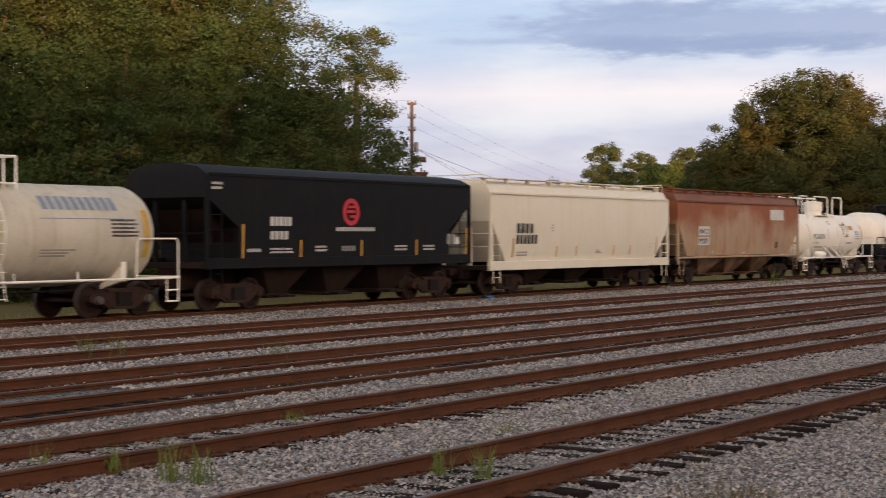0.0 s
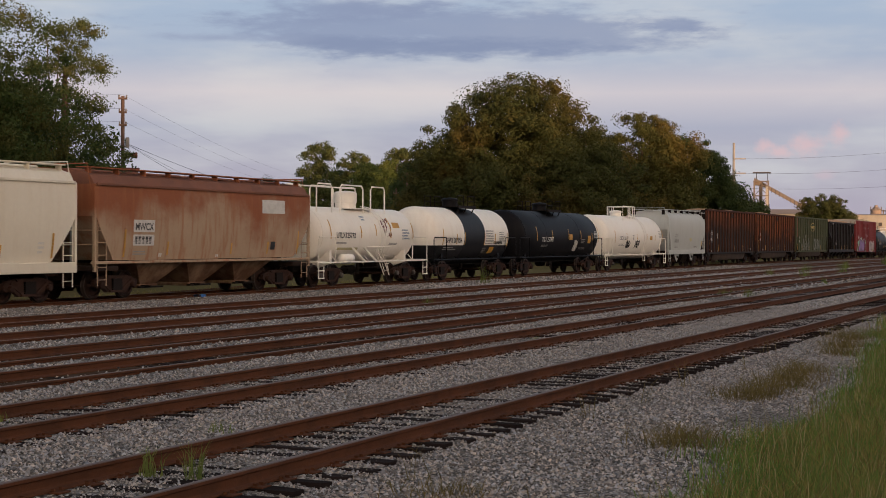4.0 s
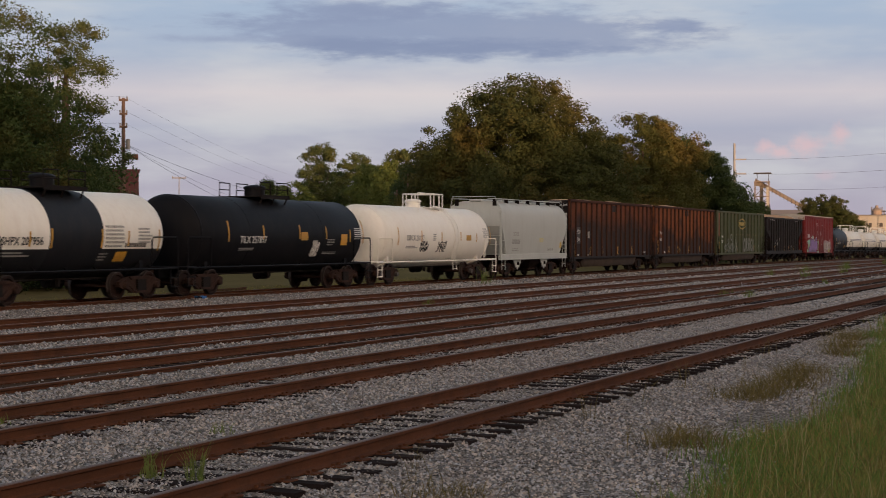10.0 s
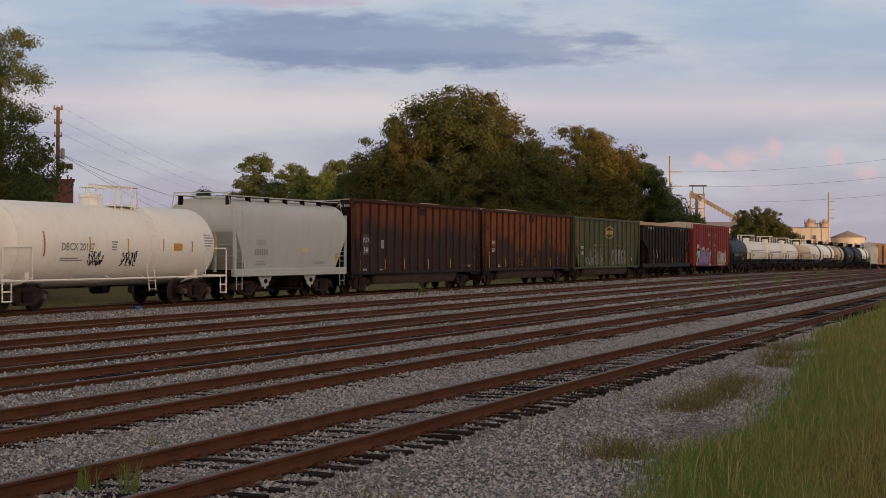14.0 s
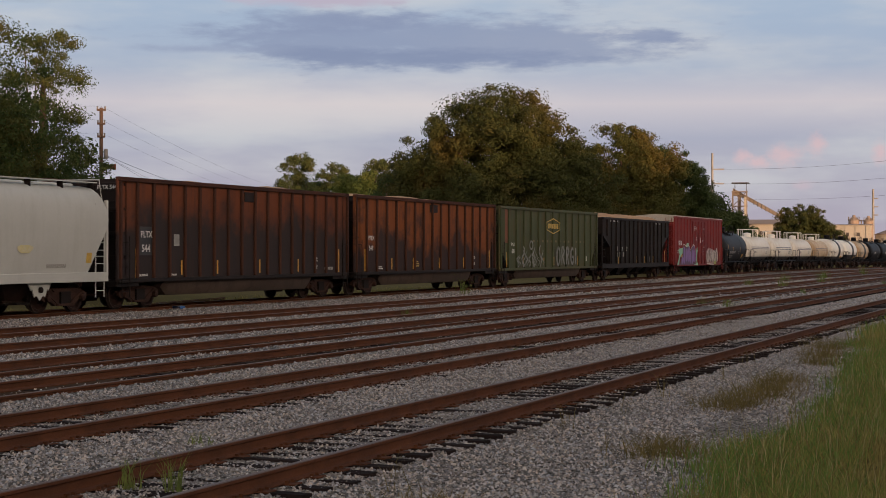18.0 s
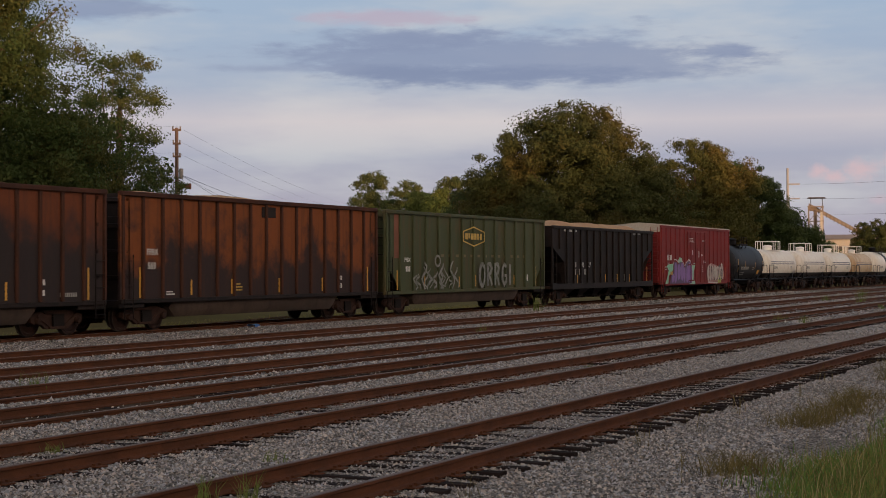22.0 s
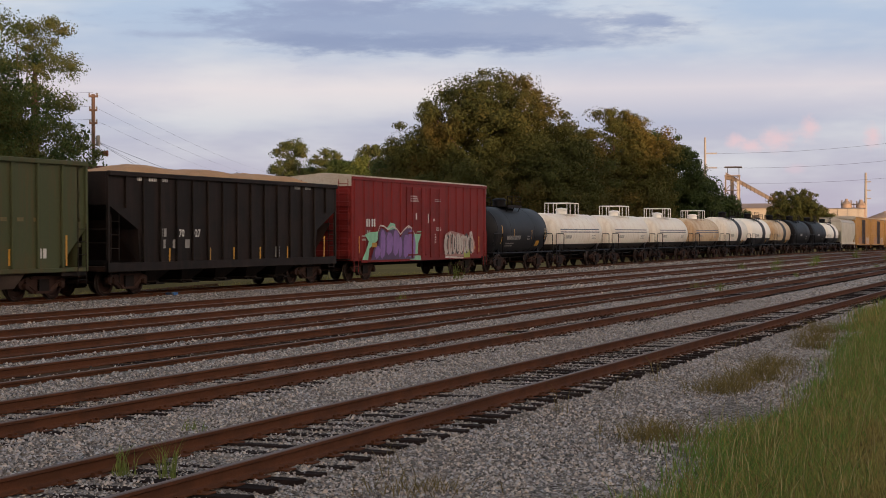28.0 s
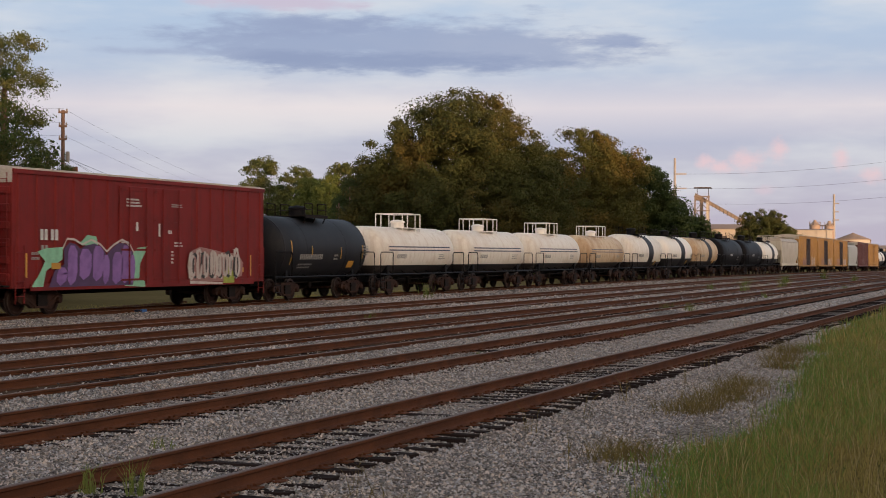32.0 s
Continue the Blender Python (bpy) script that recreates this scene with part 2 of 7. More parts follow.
M["wheel"] = surface("wheel_steel", (0.030, 0.016, 0.013), (0.014, 0.009, 0.008), 0.75, 0.0, 4, 30, bump=0.2, spec=0.15)
M["wheel_rim"] = surface("worn_wheel_rim", (0.055, 0.040, 0.035), (0.035, 0.024, 0.021), 0.5, 0.3, 4, 30, bump=0.1)
M["bearing"] = surface("pale_bearing_cap", (0.10, 0.085, 0.075), (0.05, 0.04, 0.035), 0.6, 0.2, 4, 30, bump=0.1)
M["black"] = surface("black_car_paint", (0.0065, 0.0065, 0.008), (0.012, 0.010, 0.010), 0.62, 0, 1.5, 30, streak=0.25, streak_colour=(0.018, 0.013, 0.011), bump=0.05, spec=0.12, grit=0.14)
M["black_dusty"] = surface("dusty_black_paint", (0.0125, 0.010, 0.0095), (0.026, 0.0165, 0.0135), 0.65, 0, 0.9, 25, streak=0.35, streak_colour=(0.034, 0.021, 0.017), bump=0.1, spec=0.15, grit=0.4)
M["tank_black"] = surface("tank_black_paint", (0.008, 0.008, 0.010), (0.014, 0.013, 0.014), 0.5, 0, 1.0, 30, streak=0.2, streak_colour=(0.02, 0.017, 0.015), bump=0.03, spec=0.07, grit=0.14)
M["tank_blue"] = surface("tank_blue_black_paint", (0.010, 0.011, 0.0145), (0.017, 0.016, 0.018), 0.55, 0, 1.2, 30, streak=0.3, streak_colour=(0.026, 0.022, 0.021), bump=0.03, spec=0.2, grit=0.14)
M["tank_white"] = surface("tank_white_paint", (0.88, 0.84, 0.76), (0.82, 0.75, 0.65), 0.45, 0, 0.5, 8, streak=0.10, streak_colour=(0.62, 0.50, 0.38), amount=0.3, bump=0.02, spec=0.35, grit=0.14)
M["tank_white_split"] = surface("white_over_black_tank_paint", (0.88, 0.84, 0.76), (0.82, 0.75, 0.65), 0.45, 0, 0.5, 8, streak=0.12, streak_colour=(0.62, 0.50, 0.38), amount=0.3, bump=0.02, spec=0.3, split=(1.67, (0.010, 0.010, 0.012)), grit=0.14)
M["tank_old_split"] = surface("old_white_over_black_paint", (0.82, 0.78, 0.70), (0.64, 0.54, 0.42), 0.5, 0, 0.5, 12, streak=0.3, streak_colour=(0.46, 0.35, 0.24), amount=0.4, bump=0.04, spec=0.3, split=(1.42, (0.022, 0.018, 0.017)), grit=0.3)
M["tank_rusty_split"] = surface("rusty_over_black_paint", (0.62, 0.50, 0.34), (0.40, 0.23, 0.11), 0.6, 0, 0.5, 12, streak=0.5, streak_colour=(0.34, 0.19, 0.09), amount=0.65, bump=0.05, spec=0.3, split=(1.42, (0.022, 0.018, 0.017)), grit=0.3)
M["tank_grey"] = surface("faded_tank_paint", (0.58, 0.53, 0.43), (0.42, 0.37, 0.28), 0.5, 0, 0.8, 20, streak=0.35, streak_colour=(0.34, 0.27, 0.18), amount=0.35, bump=0.05, grit=0.3)
M["tank_old"] = surface("old_white_tank_paint", (0.74, 0.69, 0.59), (0.52, 0.42, 0.30), 0.5, 0, 0.6, 20, streak=0.4, streak_colour=(0.36, 0.25, 0.15), amount=0.5, bump=0.05, grit=0.3)
M["tank_rusty"] = surface("rusty_white_tank_paint", (0.52, 0.42, 0.28), (0.36, 0.2, 0.09), 0.6, 0, 0.5, 20, streak=0.6, streak_colour=(0.30, 0.16, 0.07), amount=0.7, bump=0.06, grit=0.3)
M["cream"] = surface("cream_paint", (0.73, 0.68, 0.57), (0.66, 0.58, 0.45), 0.5, 0, 0.5, 8, streak=0.12, streak_colour=(0.52, 0.40, 0.25), amount=0.3, bump=0.02, spec=0.35, grit=0.14)
M["rust_hopper"] = surface("faded_rusty_paint", (0.40, 0.29, 0.20), (0.25, 0.078, 0.032), 0.65, 0, 0.3, 10, streak=0.6, streak_colour=(0.30, 0.115, 0.05), amount=0.95, bump=0.05, lo=0.38, hi=0.64, spec=0.2, bias=(2.65, -0.17), grit=0.25)
M["rust_bay"] = surface("rusty_chute_paint", (0.26, 0.17, 0.11), (0.09, 0.042, 0.026), 0.75, 0, 0.8, 12, streak=0.5, streak_colour=(0.12, 0.055, 0.03), amount=0.8, bump=0.08, spec=0.1)
M["spray_red"] = surface("red_spray_paint", (0.16, 0.04, 0.05), None, 0.5, 0, 2.5, 20, bump=0)
M["spray_pale"] = surface("thin_pale_spray_paint", (0.23, 0.23, 0.21), (0.085, 0.095, 0.07), 0.6, 0, 2.6, 14, bump=0, lo=0.4, hi=0.65, amount=0.8)
# dark brown chutes, with the shade below the car body put into the colour
M["bay"] = surface("shaded_chute_paint", (0.032, 0.019, 0.015), (0.016, 0.011, 0.010), 0.8, 0, 1.5, 14, bump=0.1, spec=0.1)
M["gold_dull"] = surface("faded_gold_lettering", (0.13, 0.10, 0.035), None, 0.6, 0, 4, 40, bump=0)
M["rust_roof"] = surface("rusty_roof", (0.20, 0.075, 0.04), (0.13, 0.05, 0.03), 0.75, 0, 1.0, 20, bump=0.12)
M["light_grey"] = surface("light_grey_paint", (0.46, 0.475, 0.45), (0.40, 0.41, 0.385), 0.5, 0, 0.4, 12, streak=0.18, streak_colour=(0.33, 0.32, 0.29), amount=0.4, bump=0.02, spec=0.3, grit=0.1)
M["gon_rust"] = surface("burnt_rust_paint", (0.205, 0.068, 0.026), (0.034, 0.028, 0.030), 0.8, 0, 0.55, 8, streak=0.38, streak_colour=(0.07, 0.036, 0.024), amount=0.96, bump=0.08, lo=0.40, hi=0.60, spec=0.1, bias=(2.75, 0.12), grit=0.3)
# rust darker than the walls: the ribs' shadow side is put into the colour
M["gon_rib"] = surface("shaded_rust_rib", (0.072, 0.031, 0.021), (0.028, 0.020, 0.019), 0.8, 0, 0.8, 12, bump=0.1, spec=0.1)
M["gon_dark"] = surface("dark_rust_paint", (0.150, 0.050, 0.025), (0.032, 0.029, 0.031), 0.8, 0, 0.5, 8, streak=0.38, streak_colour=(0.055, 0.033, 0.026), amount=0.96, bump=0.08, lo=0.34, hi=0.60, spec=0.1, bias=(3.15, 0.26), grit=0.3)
M["gon_green"] = surface("faded_green_paint", (0.061, 0.073, 0.035), (0.10, 0.066, 0.027), 0.65, 0, 0.5, 10, streak=0.35, streak_colour=(0.11, 0.055, 0.024), amount=0.5, bump=0.06, lo=0.5, hi=0.7, spec=0.2, grit=0.3)
M["belly"] = surface("sooty_belly_paint", (0.085, 0.062, 0.050), (0.045, 0.033, 0.028), 0.75, 0, 0.7, 14, streak=0.2, streak_colour=(0.03, 0.02, 0.018), bump=0.08, spec=0.15)
M["track_dirt"] = surface("rusty_track_dirt", (0.062, 0.042, 0.031), (0.11, 0.09, 0.075), 0.95, 0, 1.2, 12, bump=0.8, bump_scale=20, amount=0.8, lo=0.5, hi=0.7, spec=0.0)
M["box_red"] = surface("boxcar_red_paint", (0.185, 0.016, 0.015), (0.12, 0.014, 0.013), 0.6, 0, 0.7, 12, streak=0.3, streak_colour=(0.08, 0.02, 0.016), amount=0.5, bump=0.05, spec=0.2, grit=0.14)
M["box_maroon"] = surface("maroon_paint", (0.12, 0.03, 0.028), None, 0.6, 0, 0.7, 18, streak=0.3)
M["box_yellow"] = surface("yellow_boxcar_paint", (0.50, 0.26, 0.06), (0.38, 0.18, 0.05), 0.6, 0, 0.7, 18, streak=0.4, streak_colour=(0.22, 0.10, 0.04))
M["roof_pale"] = surface("galvanised_roof", (0.48, 0.44, 0.38), (0.38, 0.30, 0.22), 0.5, 0.2, 0.8, 18, streak=0.0)
M["door_dark"] = surface("dark_door_paint", (0.04, 0.022, 0.02), None, 0.6)
M["chips"] = surface("wood_chips", (0.46, 0.28, 0.15), (0.36, 0.20, 0.10), 0.95, 0, 0.8, 14, bump=1.0, bump_scale=24)
M["yellow"] = surface("reflector_yellow", (0.60, 0.31, 0.035), (0.36, 0.19, 0.035), 0.5, 0, 3, 30, bump=0)
M["placard"] = surface("orange_placard", (0.55, 0.28, 0.03), None, 0.5, bump=0)
M["white_mark"] = surface("white_lettering", (0.62, 0.61, 0.58), (0.45, 0.44, 0.42), 0.5, 0, 4, 40, bump=0)
M["black_mark"] = surface("black_lettering", (0.02, 0.02, 0.022), None, 0.5, 0, 4, 40, bump=0)
M["grey_mark"] = surface("grey_lettering", (0.30, 0.29, 0.27), None, 0.5, 0, 4, 40, bump=0)
M["red_mark"] = surface("red_emblem", (0.55, 0.02, 0.035), None, 0.45, 0, 4, 40, bump=0)
M["blue_mark"] = surface("faded_blue_lettering", (0.22, 0.28, 0.36), None, 0.5, 0, 4, 40, bump=0)
M["navy_mark"] = surface("navy_stripe", (0.05, 0.055, 0.10), None, 0.5, 0, 4, 40, bump=0)
M["gold_mark"] = surface("gold_emblem", (0.55, 0.36, 0.06), None, 0.5, 0, 4, 40, bump=0)
M["spray_purple"] = surface("purple_spray_paint", (0.24, 0.12, 0.36), (0.12, 0.06, 0.2), 0.5, 0, 2.5, 20, bump=0)
M["spray_dark"] = surface("dark_purple_spray_paint", (0.07, 0.03, 0.10), None, 0.5, 0, 2.5, 20, bump=0)
M["spray_mint"] = surface("mint_spray_paint", (0.25, 0.55, 0.36), None, 0.5, 0, 2.5, 20, bump=0)
M["spray_white"] = surface("white_spray_paint", (0.55, 0.50, 0.46), (0.4, 0.3, 0.26), 0.5, 0, 2.5, 20, bump=0)
M["spray_pink"] = surface("pink_spray_paint", (0.34, 0.17, 0.15), None, 0.5, 0, 2.5, 20, bump=0)
M["spray_lime"] = surface("lime_spray_paint", (0.36, 0.42, 0.05), None, 0.5, 0, 2.5, 20, bump=0)
M["bark"] = surface("bark", (0.10, 0.065, 0.045), (0.06, 0.042, 0.034), 0.9, 0, 2, 16, bump=0.8, bump_scale=14)
M["pole_wood"] = surface("pole_wood", (0.16, 0.10, 0.075), (0.10, 0.065, 0.05), 0.85, 0, 1.5, 20, streak=0.4, streak_colour=(0.07, 0.045, 0.035), bump=0.4)
M["pole_steel"] = surface("pole_steel", (0.27, 0.25, 0.235), (0.22, 0.195, 0.18), 0.6, 0.1, 0.3, 10)
M["wire"] = surface("wire", (0.04, 0.04, 0.045), None, 0.5, 0.3, bump=0)
M["plant_wall"] = surface("plant_cladding", (0.36, 0.325, 0.28), (0.29, 0.26, 0.22), 0.7, 0, 0.1, 3, streak=0.3, streak_colour=(0.34, 0.28, 0.22))
M["plant_roof"] = surface("plant_roof", (0.25, 0.19, 0.15), None, 0.7, 0, 0.1, 3)
M["plant_steel"] = surface("plant_steel", (0.22, 0.17, 0.13), (0.13, 0.095, 0.075), 0.7, 0.1, 0.3, 4)
M["plant_dark"] = surface("plant_opening", (0.06, 0.05, 0.05), None, 0.8)
M["blue_rag"] = surface("blue_plastic", (0.03, 0.14, 0.42), None, 0.4, 0, 6, 30)
M["leaf_oak"] = leafy("oak_leaf", (0.062, 0.072, 0.023), (0.20, 0.115, 0.030), 0.45, 0.16, 0.35)
M["leaf_dark"] = leafy("dark_leaf", (0.052, 0.078, 0.026), (0.13, 0.11, 0.032), 0.3, 0.3, 0.35)
M["leaf_rust"] = leafy("turning_leaf", (0.085, 0.088, 0.025), (0.24, 0.125, 0.028), 0.55, 0.2, 0.35)
M["needle"] = leafy("pine_needles", (0.085, 0.105, 0.035), (0.17, 0.13, 0.045), 0.4, 0.4, 0.35)
M["leaf_light"] = leafy("light_leaf", (0.105, 0.135, 0.035), (0.18, 0.155, 0.04), 0.4, 0.4, 0.35)
M["leaf_grove"] = leafy("grove_leaf", (0.056, 0.086, 0.026), (0.25, 0.135, 0.033), 0.5, 0.16, 0.35)

M["smudge"] = surface("yellow_smudge", (0.52, 0.47, 0.24), (0.52, 0.50, 0.40), 0.6, 0, 5, 30, bump=0)
M["silo_tan"] = surface("silo_tan_paint", (0.30, 0.22, 0.17), (0.22, 0.15, 0.11), 0.7, 0, 0.3, 4, streak=0.3, streak_colour=(0.16, 0.10, 0.07))


# ---- geometry helpers ----
class Geo:
    """Collects vertices and faces of one mesh."""

    def __init__(self):
        self.v, self.f = [], []

    def quad_grid(self, rings, close=False, cap=False):
        """Skins a list of equally long point rings."""
        o, k = len(self.v), len(rings[0])
        for r in rings:
            self.v.extend(r)
        for i in range(len(rings) - 1):
            for j in range(k if close else k - 1):
                a, b = o + i * k + j, o + i * k + (j + 1) % k
                self.f.append((a, b, b + k, a + k))
        if cap:
            self.f.append(tuple(o + j for j in reversed(range(k))))
            self.f.append(tuple(o + (len(rings) - 1) * k + j for j in range(k)))
        return self

    def box(self, x0, x1, y0, y1, z0, z1, c=0.0):
        if c <= 0:
            o = len(self.v)
            self.v += [(x0, y0, z0), (x1, y0, z0), (x1, y1, z0), (x0, y1, z0), (x0, y0, z1), (x1, y0, z1), (x1, y1, z1), (x0, y1, z1)]
            self.f += [tuple(o + i for i in q) for q in ((0, 3, 2, 1), (4, 5, 6, 7), (0, 1, 5, 4), (1, 2, 6, 5), (2, 3, 7, 6), (3, 0, 4, 7))]
            return self
        c = min(c, (x1 - x0) * 0.4, (y1 - y0) * 0.4, (z1 - z0) * 0.4)
        ring = lambda a, z: [(x0 + a, y0, z), (x1 - a, y0, z), (x1, y0 + a, z), (x1, y1 - a, z), (x1 - a, y1, z), (x0 + a, y1, z), (x0, y1 - a, z), (x0, y0 + a, z)]
        inner = lambda z: [(x0 + c, y0 + c, z), (x1 - c, y0 + c, z), (x1 - c, y0 + c, z), (x1 - c, y1 - c, z), (x1 - c, y1 - c, z), (x0 + c, y1 - c, z), (x0 + c, y1 - c, z), (x0 + c, y0 + c, z)]
        return self.quad_grid([inner(z0), ring(c, z0 + c), ring(c, z1 - c), inner(z1)], True, True)

    def prism(self, poly, y0, y1):
        """A polygon in x, z pulled from y0 to y1."""
        return self.quad_grid([[(x, y0, z) for x, z in poly], [(x, y1, z) for x, z in poly]], True, True)

    def prism_x(self, poly, x0, x1):
        """A polygon in y, z pulled from x0 to x1."""
        return self.quad_grid([[(x0, y, z) for y, z in poly], [(x1, y, z) for y, z in poly]], True, True)

    def tube(self, points, r, n=6):
        points = [Vector(p) for p in points]
        rings, k = [], len(points)
        for i, p in enumerate(points):
            d = (points[min(i + 1, k - 1)] - points[max(i - 1, 0)]).normalized()
            side = d.cross(Vector((0, 0, 1)) if abs(d.z) < 0.9 else Vector((1, 0, 0))).normalized()
            up = side.cross(d)
            rr = r[i] if isinstance(r, (list, tuple)) else r
            rings.append([tuple(p + rr * (math.cos(a) * side + math.sin(a) * up)) for a in (math.tau * j / n for j in range(n))])
        return self.quad_grid(rings, True, True)

    def disc_y(self, cx, cz, profile, n=24):
        """A turned shape about an axle along y; profile: (y, radius)."""
        return self.quad_grid([[(cx + r * math.cos(a), y, cz + r * math.sin(a)) for a in (math.tau * j / n for j in range(n))] for y, r in profile], True, True)

    def disc_z(self, cx, cy, profile, n=20):
        return self.quad_grid([[(cx + r * math.cos(a), cy + r * math.sin(a), z) for a in (math.tau * j / n for j in range(n))] for z, r in profile], True, True)

    def disc_x(self, cy, cz, profile, n=32):
        return self.quad_grid([[(x, cy - r * math.cos(a), cz + r * math.sin(a)) for a in (math.tau * j / n for j in range(n))] for x, r in profile], True, True)

    def mesh(self, name, material, smooth=0):
        me = bpy.data.meshes.new(name)
        me.from_pydata(self.v, [], self.f)
        bm = bmesh.new()
        bm.from_mesh(me)
        bmesh.ops.recalc_face_normals(bm, faces=bm.faces)
        bm.to_mesh(me)
        bm.free()
        for m in material if isinstance(material, (list, tuple)) else [material]:
            me.materials.append(m)
        if smooth:
            me.polygons.foreach_set("use_smooth", [True] * len(me.polygons))
            me.set_sharp_from_angle(angle=radians(smooth))
        return me


def part(name, geo, material, parent, label="", smooth=0):
    ob = new(name, geo if isinstance(geo, bpy.types.Mesh) else geo.mesh(name, material, smooth))
    ob.parent = parent
    if label:
        tagged(ob, label)
    return ob


def thing(name, label, category, group="", kind="", m=None):
    ob = tagged(new(name), label, category, group, kind)
    ob.empty_display_size = 0.3
    if m is not None:
        ob.matrix_basis = m
    return ob


def solid(name, geo, material, label, category="", group="", kind="", smooth=0, m=None):
    ob = tagged(new(name, geo if isinstance(geo, bpy.types.Mesh) else geo.mesh(name, material, smooth)), label, category, group, kind)
    if m is not None:
        ob.matrix_basis = m
    return ob


def raw_mesh(name, verts, faces, material):
    """A large mesh from numpy arrays; faces of one size."""
    me = bpy.data.meshes.new(name)
    k = faces.shape[1]
    me.vertices.add(len(verts)), me.loops.add(faces.size), me.polygons.add(len(faces))
    me.vertices.foreach_set("co", verts.astype(np.float32).ravel())
    me.loops.foreach_set("vertex_index", faces.astype(np.int32).ravel())
    me.polygons.foreach_set("loop_start", np.arange(0, faces.size, k, dtype=np.int32))
    me.materials.append(material)
    me.update(calc_edges=True)
    me.validate()
    return me


# ---- ground, tracks ----
TRACKS = [8.33, 12.52, 15.58, 18.25, 21.55, 25.33, 31.08]   # centre lines, from the camera outwards
BED = -0.24
rng = np.random.default_rng(7)


def drop(s):
    """The line falls away gently far down the yard."""
    return -0.5 * 6e-5 * max(0.0, s - 120) ** 2 if s < 220 else -0.3 - 0.006 * (s - 220)


def fall(y):
    """The near tracks of the yard lie a little lower than the running line."""
    return -0.2 * min(1.0, max(0.0, (31.08 - y) / 18.58))


def ground_height(x, y):
    if y < 5.0:
        h = -0.50 + 0.10 * noise.noise((x * 0.25, y * 0.4, 0))
    elif y < 33.5:
        h = bed_level(y) + 0.025 * noise.noise((x * 0.6, y * 0.9, 3))
    else:
        h = BED - 0.25 + 0.10 * noise.noise((x * 0.1, y * 0.1, 5))
    return h + drop(x)


# the ballast lies deep round the ties of the first track and climbs the rails of the others
LEVELS = ((5.0, -0.30), (6.2, -0.285), (6.8, -0.245), (7.25, -0.215), (7.5, -0.19), (9.15, -0.19), (9.45, -0.205), (9.9, -0.24), (10.9, -0.20), (11.3, -0.19), (13.75, -0.19), (14.0, -0.12), (14.5, -0.09), (22.5, -0.09), (23.6, -0.12), (30.2, -0.11), (32.0, -0.11), (33.5, -0.2))


def bed_level(y):
    for (y0, h0), (y1, h1) in zip(LEVELS, LEVELS[1:]):
        if y <= y1:
            h = h0 + (h1 - h0) * (y - y0) / (y1 - y0)
            return fall(y) + (h - 0.085 if any(-0.73 < y - c < 0.73 for c in TRACKS[2:]) else h)
    return LEVELS[-1][1]


def build_ground():
    xs = [-3000, -600, -200, -80] + list(range(-40, 80, 2)) + list(range(80, 300, 8)) + [300, 340, 400, 500, 700, 1200, 4500]
    ys = [-3000, -500, -100, -30, -12] + [-6 + i * 0.75 for i in range(14)] + [5.0 + i * 0.35 for i in range(26)] + [14.05] + sorted(c + d for c in TRACKS[2:] for d in (-1.3, -0.78, -0.72, 0.0, 0.72, 0.78, 1.3)) + [33.6, 34.5, 37, 41, 48, 60, 80, 120, 200, 500, 1500, 4500]
    v = [(x, y, ground_height(x, y)) for y in ys for x in xs]
    k = len(xs)
    f, mats = [], []
    for j in range(len(ys) - 1):
        for i in range(k - 1):
            f.append((j * k + i, j * k + i + 1, (j + 1) * k + i + 1, (j + 1) * k + i))
            y, x = 0.5 * (ys[j] + ys[j + 1]), 0.5 * (xs[i] + xs[i + 1])
            edge = 3.1 + 0.03 * max(0, min(x, 100)) + 0.5 * noise.noise((x * 0.3, 1.7, 0))
            mats.append(1 if y < edge else 3 if any(abs(y - c) < 0.74 for c in TRACKS[2:]) else 0 if y < 33.7 else 2)
    me = bpy.data.meshes.new("ground")
    me.from_pydata(v, [], f)
    for m in ("gravel", "soil_grass", "field", "track_dirt"):
        me.materials.append(M[m])
    me.polygons.foreach_set("material_index", mats)
    me.polygons.foreach_set("use_smooth", [True] * len(f))
    tagged(new("ground", me), "grey ballast yard with a grassy bank and dull field", "ground", "", "structure")


build_ground()
RAIL = [(-0.07, -0.17), (0.07, -0.17), (0.07, -0.155), (0.018, -0.135), (0.01, -0.12), (0.01, -0.05), (0.036, -0.037), (0.036, -0.008), (0.026, 0.0),
        (-0.026, 0.0), (-0.036, -0.008), (-0.036, -0.037), (-0.01, -0.05), (-0.01, -0.12), (-0.018, -0.135), (-0.07, -0.155)]
RUN = [-60, 0, 40, 80, 120, 140, 160, 180, 200, 220, 260, 300, 400, 560]


def build_rail(yc, parent):
    g = Geo().quad_grid([[(x, yc + y, z + drop(x) + fall(yc)) for y, z in RAIL] for x in RUN], True, True)
    ob = part("rail", g, [M["rail_rust"], M["rail_head"]], parent)
    for p in ob.data.polygons:
        if p.normal.z > 0.7 and p.center.z > drop(p.center.x) + fall(yc) - 0.02:
            p.material_index = 1


def tie_mesh():
    g = Geo()
    pts = [(-0.112, -0.17), (0.112, -0.17), (0.115, 0.0), (-0.108, 0.004)]
    rings = []
    for y in (-1.28, -0.9, 0.0, 0.9, 1.28):
        rings.append([(x + random.uniform(-0.012, 0.012), y, z + random.uniform(-0.008, 0.006)) for x, z in pts])
    return g.quad_grid(rings, True, True).mesh("tie", M["tie"])


